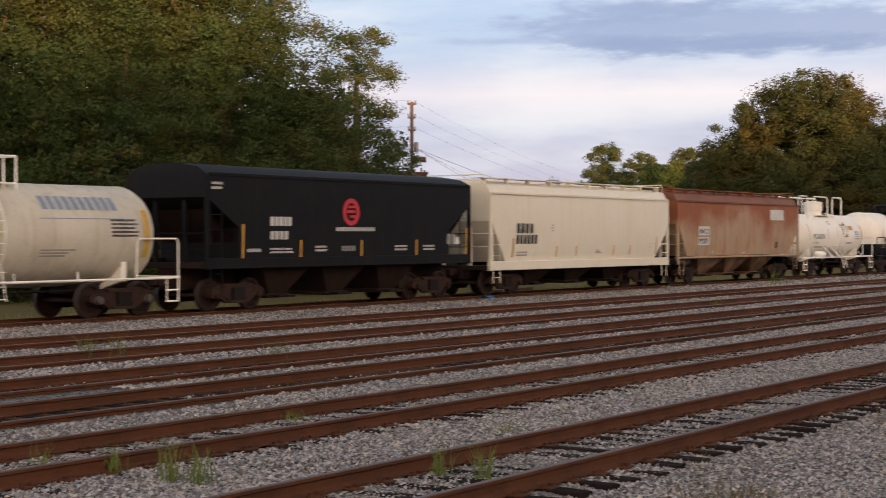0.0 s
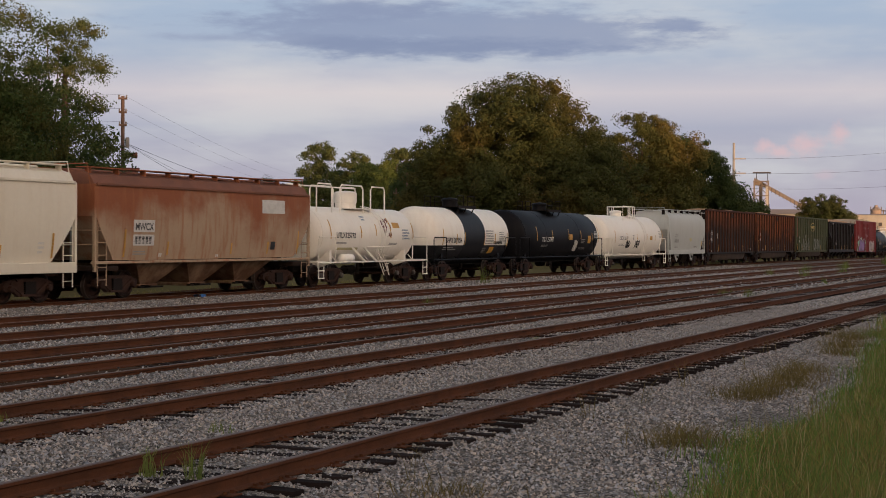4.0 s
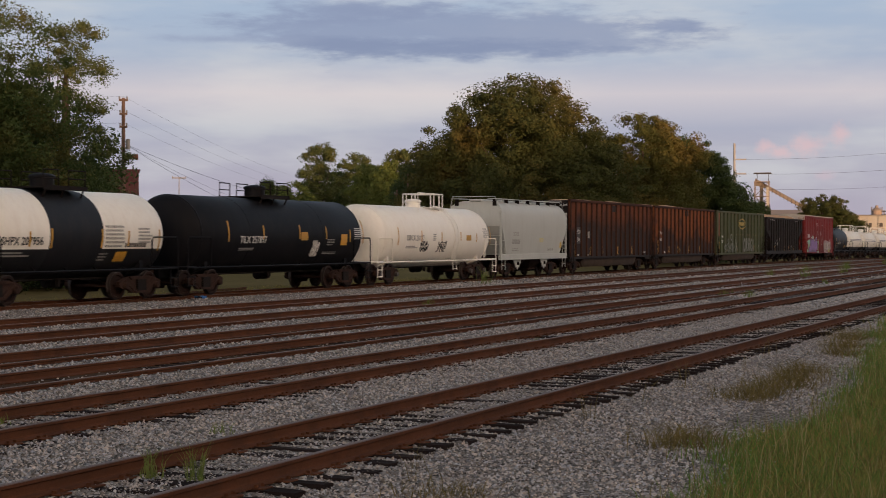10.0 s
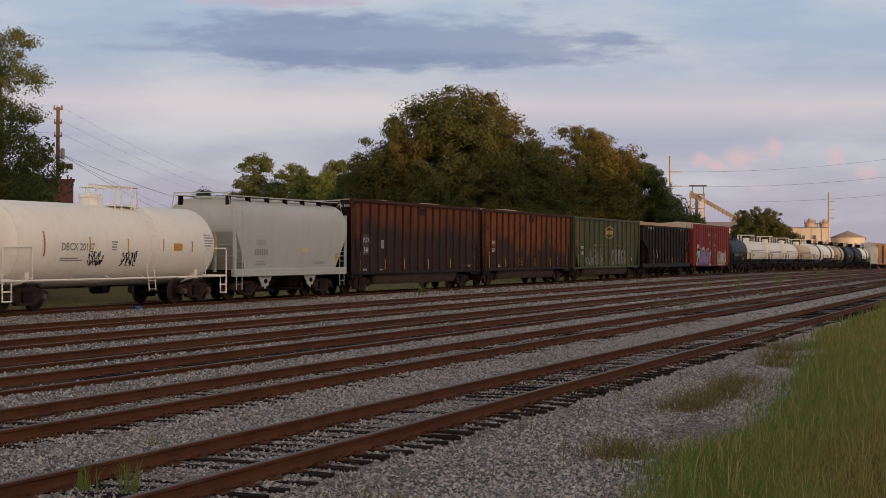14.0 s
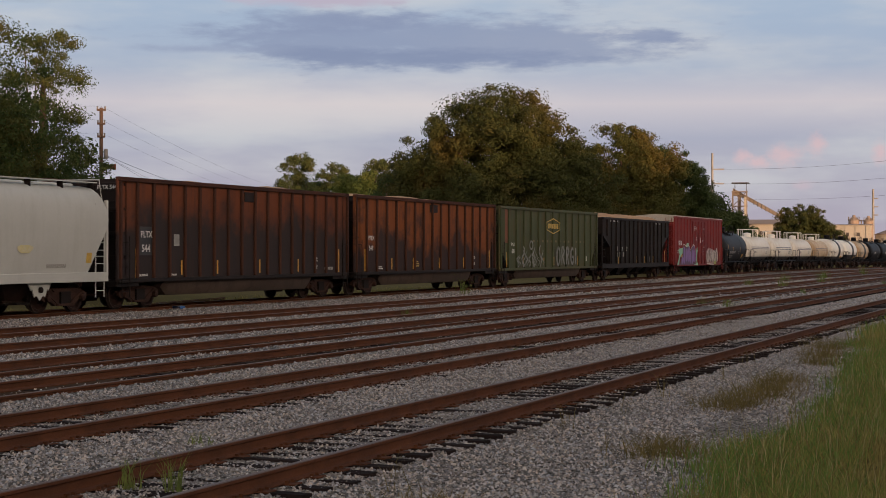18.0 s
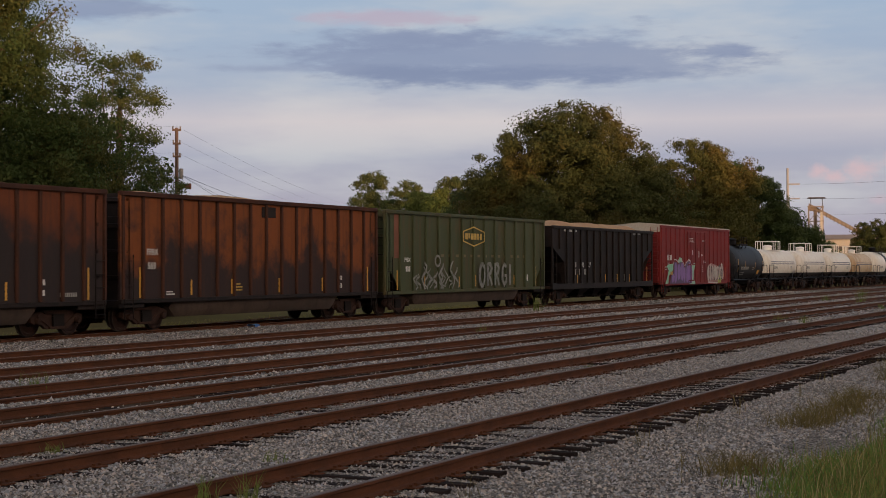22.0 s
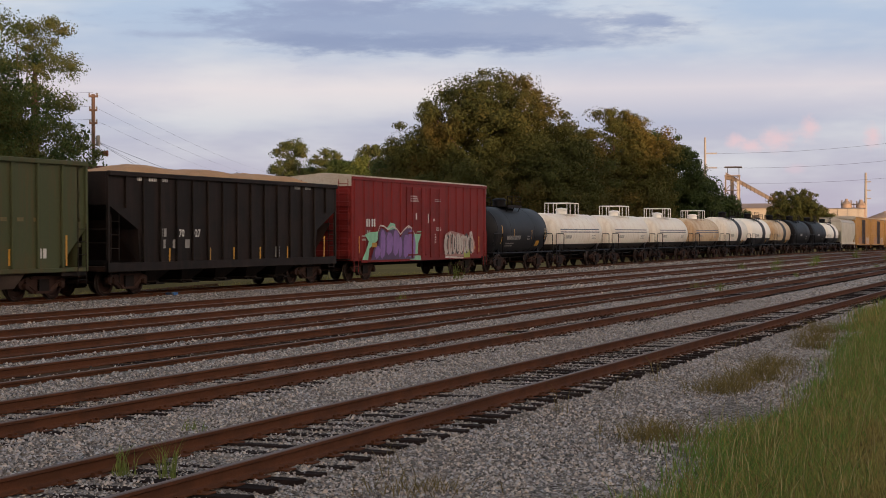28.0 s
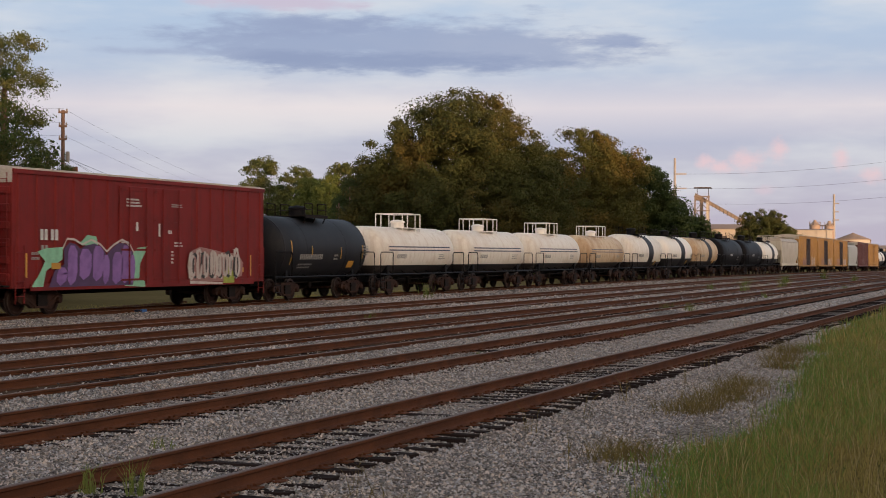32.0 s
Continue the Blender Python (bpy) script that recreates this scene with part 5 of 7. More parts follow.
    hopper_car(129.3, 139.6, "short light grey covered hopper car", ((1.2, 1.0, 1.42), (1.8, 0.66, 1.5), (2.3, 0.32, 1.53), (2.7, 0.05, 1.545), (2.95, 0.02, 1.545), (3.3, 0.12, 1.52), (3.55, 0.22, 1.46), (3.76, 0.3, 1.33), (3.92, 0.32, 1.1), (4.0, 0.35, 0.7)), "light_grey", sill=1.25, bays=2, trim=False, bracket="steel_dark",
               marks=(("text", "SOXX", -3.4, 2.2, 0.30, "grey_mark"), ("lettering", -3.5, 1.78, 1.15, 0.24, "grey_mark"), ("lettering", -3.4, 1.4, 1.1, 0.2, "grey_mark", 2), ("placard", 4.0, 1.55, 0.28, 0.32, "gold_mark"), ("lettering", 2.0, 1.4, 1.0, 0.12, "grey_mark"), ("patch", -4.3, 1.0, 0.8, 0.12, "placard"), ("patch", 3.8, 1.0, 0.8, 0.12, "placard")))
    grey = CARS[-1][0]
    for x in (-2.25, 1.87):
        jag = [(x - 0.58, 0.96), (x - 0.42, 0.72), (x - 0.36, 0.78), (x - 0.26, 0.52), (x - 0.16, 0.58), (x, 0.42), (x + 0.16, 0.58), (x + 0.26, 0.52), (x + 0.36, 0.78), (x + 0.42, 0.72), (x + 0.58, 0.96)]
        gate = part("gate_bracket", Geo().prism(jag, -1.33, -1.30), M["light_grey"], grey, "pale notched gate bracket")
        part("gate_shaft", Geo().disc_y(x, 0.74, [(-1.42, 0.05), (-1.40, 0.09), (-1.33, 0.09)], 12), M["steel_dark"], gate)
    part("paint_smudge", blob([(0.9 + 0.36 * math.cos(a) * (1 + 0.15 * math.sin(3 * a)), 1.98 + 0.15 * math.sin(a) * (1 + 0.2 * math.cos(2 * a))) for a in (math.tau * i / 20 for i in range(20))], -1.535), M["smudge"], grey, "faded yellow paint smudge")
    ys = lambda: ((-7.4, 1.05, 0.95), (-4.6, 1.1, 0.5), (-2.2, 1.1, 0.5), (0.9, 1.1, 0.5), (4.0, 1.1, 0.5), (7.6, 1.05, 0.95))
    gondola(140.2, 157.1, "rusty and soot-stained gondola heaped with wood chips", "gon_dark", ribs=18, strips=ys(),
            marks=(("patch", -7.22, 1.78, 0.76, 0.96, "black_mark"), ("text", "PLTX", -7.14, 2.38, 0.30, "white_mark"), ("text", "544", -7.08, 1.90, 0.34, "white_mark"), ("lettering", 5.4, 1.2, 0.3, 0.6, "white_mark", 2), ("lettering", -7.2, 1.08, 0.5, 0.08, "white_mark"), ("lettering", 6.3, 1.15, 0.8, 0.12, "grey_mark"), ("lettering", -5.1, 2.1, 0.35, 0.4, "grey_mark"), ("lettering", -5.3, 1.08, 0.4, 0.06, "white_mark")))
    v, f = text_points("PLTX 544")
    plate = Geo()
    plate.v, plate.f = [(-8.45 + 0.24, -0.50 - a * 0.19, 3.96 + b * 0.19) for a, b, _ in v], list(f)
    part("lettering", plate, M["white_mark"], CARS[-1][0])
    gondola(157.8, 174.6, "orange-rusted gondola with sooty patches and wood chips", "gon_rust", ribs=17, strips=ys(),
            marks=(("text", "FPBX", -7.05, 2.4, 0.27, "white_mark"), ("text", "569", -7.0, 1.95, 0.30, "white_mark"), ("lettering", 5.2, 1.2, 0.4, 0.6, "white_mark", 2), ("lettering", -6.0, 1.12, 0.5, 0.16, "white_mark", 2), ("lettering", -2.0, 1.2, 0.5, 0.3, "gold_mark", 3)), chips=0.32)
    car, half, side = gondola(175.3, 192.7, "faded olive-green gondola with a gold emblem and graffiti", "gon_green", ribs=15, strips=((-7.6, 1.05, 0.8), (-5.0, 1.1, 0.5), (-1.5, 1.1, 0.45), (0.3, 1.1, 0.5), (4.8, 1.1, 0.5), (7.6, 1.05, 0.95)), chips=0.0, notch=True,
            marks=(("patch", -7.86, 2.35, 0.42, 1.8, "rust_roof"), ("text", "FPBX", -6.92, 2.2, 0.25, "white_mark"), ("lettering", -6.8, 1.8, 0.45, 0.22, "white_mark"), ("lettering", 6.2, 1.3, 0.45, 0.3, "white_mark")), z0=0.98, z1=4.28)
    green_emblem(car, side)
    green_graffiti(car, side)
    hopper_car(193.8, 210.4, "dusty black open hopper car heaped with wood chips", ((1.0, 1.9, 1.48), (2.2, 1.75, 1.5), (3.0, 0.05, 1.5), (4.08, 0.02, 1.5)), "black_dusty", sill=1.1, ribs=15, bays=5, walk_way=False, open_top=True, chips=0.45, name="open_hopper_car",
               strips=((-4.6, 1.05, 0.5), (-1.9, 1.05, 0.5), (-0.2, 1.05, 0.5), (1.8, 1.05, 0.5), (4.0, 1.05, 0.5), (7.2, 1.0, 0.95)),
               marks=(("lettering", -5.2, 1.95, 0.45, 0.28, "grey_mark"), ("text", "870", -4.2, 1.95, 0.36, "white_mark"), ("text", "027", -3.13, 1.95, 0.36, "white_mark"), ("lettering", -5.2, 1.55, 0.4, 0.3, "grey_mark"), ("lettering", -4.4, 1.55, 0.4, 0.3, "grey_mark"),
                      ("lettering", -3.6, 1.55, 0.3, 0.3, "grey_mark"), ("lettering", -6.6, 3.82, 0.5, 0.12, "white_mark"), ("lettering", -5.9, 3.82, 0.5, 0.12, "white_mark"), ("lettering", -5.2, 3.82, 0.5, 0.12, "white_mark"), ("lettering", 4.6, 3.82, 0.5, 0.12, "grey_mark"), ("lettering", 5.5, 3.82, 0.5, 0.12, "grey_mark"), ("lettering", 3.0, 1.15, 0.35, 0.4, "grey_mark")))
    car, half, side = box_car(212.0, 228.2, "red box car with purple and white graffiti", "box_red", doors=(-0.15, 2.15),
            strips=((-7.4, 1.2, 0.75), (7.0, 1.1, 0.8)),
            marks=(("lettering", -6.75, 2.36, 0.45, 0.34, "white_mark"), ("lettering", -6.2, 2.36, 0.45, 0.34, "white_mark"), ("lettering", -6.7, 1.96, 0.4, 0.24, "grey_mark"), ("lettering", -1.9, 3.55, 1.0, 0.32, "white_mark", 3), ("lettering", 1.0, 3.6, 0.8, 0.14, "grey_mark", 2),
                   ("lettering", -1.3, 2.72, 0.14, 0.3, "white_mark"), ("lettering", 0.15, 2.55, 0.12, 0.45, "white_mark"), ("lettering", 0.8, 2.65, 0.25, 0.12, "white_mark"), ("lettering", -2.2, 2.2, 0.6, 0.2, "white_mark", 2), ("lettering", 1.2, 2.2, 0.6, 0.2, "white_mark", 2),
                   ("lettering", -1.2, 1.6, 0.2, 0.5, "white_mark", 4), ("lettering", 1.0, 1.6, 0.2, 0.5, "white_mark", 4), ("placard", 6.0, 1.25, 0.35, 0.18, "placard"), ("lettering", -7.2, 1.75, 0.5, 0.3, "grey_mark", 2)))
    box_graffiti(car)
    tank_car(229.2, 239.2, "short blue-black tank car", 1.42, 2.12, "tank_blue", frame="black", top="plate", dome=0.36, strips=((-3.4, 1.5, 1.0), (-1.5, 1.9, 0.4), (1.4, 1.75, 0.5), (3.7, 1.75, 0.6)),
             marks=(("lettering", -2.6, 1.72, 2.2, 0.22, "grey_mark"), ("lettering", 0.7, 1.7, 0.5, 0.3, "grey_mark", 2), ("placard", 2.3, 1.35, 0.6, 0.3, "placard"), ("lettering", 3.6, 1.9, 0.8, 0.5, "grey_mark", 4), ("lettering", -2.6, 1.35, 1.6, 0.25, "grey_mark", 2)))
    stripe = (("stripe", -4.0, 2.28, 8.0, 0.06, "navy_mark"), ("stripe", -4.0, 2.12, 8.0, 0.06, "navy_mark"), ("lettering", -3.0, 1.75, 1.2, 0.2, "grey_mark"), ("lettering", 2.4, 1.7, 1.0, 0.3, "grey_mark", 3))
    for i, (a, b, mat) in enumerate(((239.8, 250.9, "tank_old_split"), (251.5, 262.6, "tank_old_split"), (263.2, 274.3, "tank_old_split"), (274.9, 285.6, "tank_rusty_split"))):
        tank_car(a, b, "rust-streaked tank car with a caged top" if i == 3 else "weathered white tank car with navy stripes and a caged top", 1.25, 2.05, "black_dusty", mat, None, "black", "cage", dome=0.34, marks=stripe, spin=False)
    for a, b, mat in ((286.2, 296.8, "tank_old_split"), (297.4, 307.8, "tank_white_split"), (308.4, 318.8, "tank_rusty_split")):
        tank_car(a, b, "white tank car with a black band over a black belly", 1.40, 2.12, "tank_black", mat, (0.9, 0.75, "tank_blue"), "black", "plate", dome=0.34, marks=(("lettering", -3.0, 1.8, 1.5, 0.2, "grey_mark"), ("placard", 2.4, 1.2, 0.5, 0.3, "placard")), spin=False)
    for a, b in ((319.4, 330.6), (331.2, 341.8)):
        tank_car(a, b, "black tank car with scribbled white marks", 1.45, 2.12, "tank_black", frame="black", top="plate", dome=0.36, marks=(("lettering", -1.5, 1.9, 1.2, 0.22, "white_mark"), ("lettering", 2.0, 1.5, 0.9, 0.5, "grey_mark", 2)), spin=False)
    tank_car(342.4, 352.0, "white tank car with a black band over a black belly", 1.40, 2.12, "tank_black", "tank_white_split", (0.9, 0.75, "tank_blue"), "black", "plate", spin=False)
    hopper_car(352.8, 364.8, "weathered pale covered hopper car", curved(0, 1.2), "tank_grey", "roof_pale", sill=1.2, spin=False)
    for a, b in ((365.6, 380.6), (381.3, 396.3), (397.0, 412.0)):
        c, half, side = box_car(a, b, "yellow box car with dark sliding doors and graffiti", "box_yellow", doors=(0.0, 1.5), door_mat="door_dark", spin=False, marks=(("lettering", -5.8, 3.2, 0.6, 0.3, "black_mark", 2),))
        tags(c, -4.6, 0.95, 3.0, 1.0, "spray_pink", int(a), side, 0.06)
        tags(c, 2.4, 0.95, 3.0, 1.0, "spray_white", int(b), side, 0.06)
    hopper_car(412.8, 423.8, "light grey covered hopper car", curved(0, 1.2), "light_grey", sill=1.2, spin=False)
    box_car(424.6, 438.6, "plain maroon box car in the train", "box_maroon", roof="box_maroon", spin=False)
    box_car(439.4, 454.2, "yellow box car with dark sliding doors", "box_yellow", doors=(0.0, 1.5), door_mat="box_yellow", spin=False)
    tank_car(455.0, 466.5, "white tank car with a black band over a black belly", 1.40, 2.12, "tank_black", "tank_white_split", (0.9, 0.75, "tank_blue"), "black", "plate", spin=False)
    tank_car(467.2, 479.0, "plain black tank car in the train", 1.45, 2.12, "tank_black", frame="black", top="plate", spin=False)


def scribble(car, x, z, w, h, r, zc, seed, mat="black_mark"):
    """A loose sprayed scrawl on a tank's side."""
    rs = random.Random(seed)
    g = Geo()
    for k in range(4):
        pts = []
        for i in range(9):
            px = x + w * (k + 0.5 + 0.5 * math.sin(i * 1.7 + rs.random() * 2)) / 4.2
            pz = z + h * (0.5 + 0.5 * math.sin(i * 1.1 + rs.random() * 3))
            pts.append((px, -math.sqrt(max(0.01, (r + 0.006) ** 2 - (pz - zc) ** 2)), pz))
        g.tube(pts, 0.022, 4)
    part("graffiti", g, M[mat], car, "sprayed scrawl")


def spray(points, width, y):
    """One sprayed stroke: a band along points (x, z)."""
    g, rows = Geo(), []
    k = len(points)
    for i, (a, b) in enumerate(points):
        p, q = points[max(0, i - 1)], points[min(k - 1, i + 1)]
        d = Vector((q[0] - p[0], q[1] - p[1]))
        d = d.normalized() if d.length > 1e-6 else Vector((1, 0))
        w = width * (0.6 + 0.4 * math.sin(math.pi * (i + 0.5) / k))
        rows.append([(a - d.y * w, y, b + d.x * w), (a + d.y * w, y, b - d.x * w)])
    return g.quad_grid(rows)


def tags(car, x, z, w, h, mat, seed, side, lift=0.016, k=5):
    """Tall rounded sprayed shapes with no meaning."""
    rs = random.Random(seed)
    for i in range(k):
        x0, ww = x + w * i / k, w / k * 0.72
        y = side(0) - lift - 0.001 * i
        hh = h * rs.uniform(0.8, 1.05)
        turn = rs.uniform(3.6, 6.6)
        start = rs.uniform(0, math.tau)
        ring = [(x0 + ww * (0.5 + 0.42 * math.cos(start + turn * j / 12)), z + hh * (0.5 + 0.46 * math.sin(start + turn * j / 12))) for j in range(13)]
        part("graffiti", spray(ring, 0.075, y), M[mat], car)
        lean = rs.uniform(-0.15, 0.15)
        part("graffiti", spray([(x0 + ww * (0.15 + lean * j / 4), z + hh * (0.05 + 0.9 * j / 4)) for j in range(5)], 0.07, y - 0.002), M[mat], car)


def green_graffiti(car, side):
    """A dense thin scrawl, and five tall rounded shapes, sprayed thinly over the ribs."""
    y = side(0) - 0.105
    rs = random.Random(4)
    for k in range(14):
        x0 = -6.0 + k * 0.31 + rs.uniform(-0.1, 0.1)
        h, lean = rs.uniform(0.5, 1.25), rs.uniform(-0.25, 0.25)
        pts = [(x0 + lean * j / 6 + 0.2 * math.sin(j * 1.3 + k), 1.08 + h * (j / 6) + rs.uniform(-0.05, 0.05)) for j in range(7)]
        part("graffiti", spray(pts, rs.uniform(0.03, 0.075), y - 0.001 * k), M["spray_pale"], car, "thin pale sprayed scrawl")
    part("graffiti", spray([(-3.9 + 0.26 * math.cos(a), 2.25 + 0.22 * math.sin(a)) for a in (math.tau * i / 14 for i in range(15))], 0.06, y), M["spray_pale"], car)
    loop = [(0.5 + 0.42 * math.cos(a), 0.5 + 0.5 * math.sin(a)) for a in (math.tau * i / 14 for i in range(15))]
    bowl = [(0.12, 0.0), (0.12, 0.5), (0.12, 1.0), (0.6, 0.98), (0.85, 0.8), (0.6, 0.58), (0.3, 0.5), (0.6, 0.3), (0.9, 0.0)]
    hook = [(0.85, 0.85), (0.5, 1.0), (0.15, 0.75), (0.12, 0.3), (0.5, 0.02), (0.85, 0.2), (0.85, 0.45), (0.5, 0.45)]
    for x0, ww, shape in ((0.5, 0.68, loop), (1.4, 0.62, bowl), (2.25, 0.62, bowl), (3.1, 0.66, hook), (3.95, 0.3, [(0.5, 0.0), (0.5, 0.5), (0.5, 1.0)])):
        part("graffiti", spray([(x0 + ww * a, 1.12 + 1.0 * b) for a, b in shape], 0.12, y), M["spray_pale"], car, "tall pale sprayed shape")


def green_emblem(car, side):
    g = Geo()
    y = side(0) - 0.11
    hexa = lambda k, j: [(-0.1 + 1.2 * k * a, y, 3.36 + 0.42 * j * b) for a, b in ((-1, -0.55), (-1, 0.55), (0, 1.1), (1, 0.55), (1, -0.55), (0, -1.1))]
    g.quad_grid([hexa(1.0, 1.0), hexa(0.93, 0.86)], True)
    part("emblem", g, M["gold_mark"], car, "gold outlined emblem")
    for x, w in ((-0.95, 0.28), (-0.6, 0.16), (-0.34, 0.3), (0.02, 0.26), (0.36, 0.2), (0.66, 0.22)):
        part("emblem", Geo().box(x - 0.1, x - 0.1 + w, y - 0.002, y, 3.22 + 0.05 * (w < 0.2), 3.50), M["gold_mark"], car)
    for i in range(13):
        x = -3.4 + i * 0.78
        part("lettering", Geo().box(x, x + 0.3, side(0) - 0.012, side(0) - 0.008, 2.42, 2.54), M["gold_dull"], car)


def blob(points, y):
    """A filled outline on the car's side."""
    g = Geo()
    g.v = [(x, y, z) for x, z in points]
    g.f = [tuple(range(len(points)))]
    return g


def box_graffiti(car):
    y = -1.535
    # two mint flanks, a purple mass with rounded tops, dark drips, a pale outline
    part("graffiti", blob([(-7.2, 0.9), (-6.6, 0.9), (-6.45, 1.4), (-5.6, 1.75), (-5.55, 2.15), (-6.5, 2.1), (-6.9, 2.0), (-6.5, 1.7), (-6.8, 1.3)], y), M["spray_mint"], car, "mint sprayed flourish")
    part("graffiti", blob([(-4.6, 2.3), (-4.2, 2.55), (-3.7, 2.5), (-3.6, 2.2), (-4.0, 2.1)], y), M["spray_mint"], car, "mint sprayed flourish")
    part("graffiti", blob([(-2.0, 0.85), (-0.7, 0.8), (-0.75, 1.0), (-1.1, 1.1), (-1.05, 1.6), (-0.55, 2.2), (-1.2, 2.15), (-1.6, 1.9), (-1.5, 1.3), (-1.9, 1.05)], y), M["spray_mint"], car, "mint sprayed flourish")
    part("graffiti", blob([(-6.3, 0.88), (-1.5, 0.88), (-1.35, 1.4), (-1.5, 2.0), (-1.9, 2.28), (-2.4, 2.3), (-2.9, 2.05), (-3.1, 1.9), (-3.4, 2.15), (-3.8, 2.28), (-4.3, 2.2), (-4.6, 2.1), (-4.9, 2.25), (-5.2, 2.3), (-5.5, 2.1), (-5.5, 1.6), (-6.0, 1.4)], y - 0.004), M["spray_dark"], car, "dark purple sprayed letters")
    for x, w, top, low in ((-5.9, 0.5, 1.5, 1.0), (-5.3, 0.42, 2.2, 1.2), (-4.65, 0.55, 2.1, 1.45), (-3.9, 0.5, 2.2, 1.4), (-3.3, 0.3, 1.9, 1.0), (-2.75, 0.5, 2.0, 1.25), (-2.2, 0.45, 2.22, 1.3), (-1.65, 0.22, 1.9, 1.1)):
        w, low = w * 1.25, max(low - 0.22, 1.06)
        part("graffiti", blob([(x, low), (x + w * 0.3, low - 0.15), (x + w * 0.8, low), (x + w, low + 0.3), (x + w, top - 0.2), (x + w * 0.7, top), (x + w * 0.25, top), (x, top - 0.25)], y - 0.008), M["spray_purple"], car, "light purple sprayed letter")
    line = Geo()
    pts = [(-5.6, 2.05), (-5.35, 2.38), (-4.95, 2.36), (-4.5, 2.2), (-4.0, 2.36), (-3.5, 2.22), (-3.1, 1.98), (-2.7, 2.2), (-2.2, 2.38), (-1.75, 2.25), (-1.45, 1.95)]
    for (a, b), (c, d) in zip(pts, pts[1:]):
        o = len(line.v)
        line.v += [(a, y - 0.012, b), (c, y - 0.012, d), (c, y - 0.012, d + 0.07), (a, y - 0.012, b + 0.07)]
        line.f.append((o, o + 1, o + 2, o + 3))
    part("graffiti", line, M["spray_white"], car, "pale sprayed outline")
    part("graffiti", blob([(2.1, 1.5), (2.3, 0.95), (4.9, 0.9), (6.2, 1.1), (6.3, 1.6), (5.9, 1.95), (4.8, 2.0), (4.0, 2.1), (3.0, 2.2), (2.4, 2.05)], y), M["spray_pink"], car, "faded pink sprayed ground")
    part("graffiti", blob([(4.75, 0.85), (5.6, 0.85), (5.6, 1.2), (5.2, 1.5), (4.8, 1.25)], y - 0.004), M["spray_lime"], car, "lime sprayed corner")
    part("graffiti", blob([(2.3, 0.86), (4.7, 0.80), (4.7, 0.88), (2.3, 0.96)], y - 0.004), M["spray_white"], car)
    tags(car, 2.2, 1.0, 3.9, 1.15, "spray_white", 71, flat_side(y), 0.008, 7)
    tags(car, 2.4, 1.05, 3.7, 1.0, "black_mark", 75, flat_side(y), 0.020, 6)
    tags(car, 2.3, 1.1, 3.8, 0.95, "spray_white", 79, flat_side(y), 0.030, 8)
    part("placard", blob([(-6.2, 1.45), (-5.7, 1.45), (-5.7, 1.65), (-6.2, 1.65)], y - 0.016), M["placard"], car)


build_train()


# ---- trees, poles, the plant ----
def at(angle, dist, z=0.0):
    """A place by its heading from the camera (degrees left of the tracks) and distance."""
    return dist * math.cos(radians(angle)), dist * math.sin(radians(angle)), z


FIELD = BED - 0.25


def leaf_cloud(rs, centres, radii, per, size, flat=0.6):
    """Many small leaves round the clump centres."""
    n = len(centres) * per
    c = np.repeat(centres, per, axis=0)
    r = np.repeat(radii, per)[:, None]
    off = rs.normal(size=(n, 3))
    off /= np.linalg.norm(off, axis=1)[:, None]
    off *= rs.random((n, 1)) ** 0.5 * r
    off[:, 2] *= flat
    p = c + off
    # leaves face outwards from their bough and a little upwards
    face = off / np.maximum(1e-6, np.linalg.norm(off, axis=1))[:, None] + np.array([0, 0, 0.35]) + rs.normal(size=(n, 3)) * 0.42
    u = np.cross(face, rs.normal(size=(n, 3)))
    u /= np.linalg.norm(u, axis=1)[:, None]
    w = np.cross(u, face)
    w /= np.linalg.norm(w, axis=1)[:, None]
    s = size * (0.55 + 0.9 * rs.random((n, 1)))
    u, w = u * s, w * s * 0.55
    v = np.stack([p - u, p + u * 0.6 + w, p + u * 0.6 - w], 1).reshape(-1, 3)
    return v, np.arange(3 * n).reshape(n, 3)


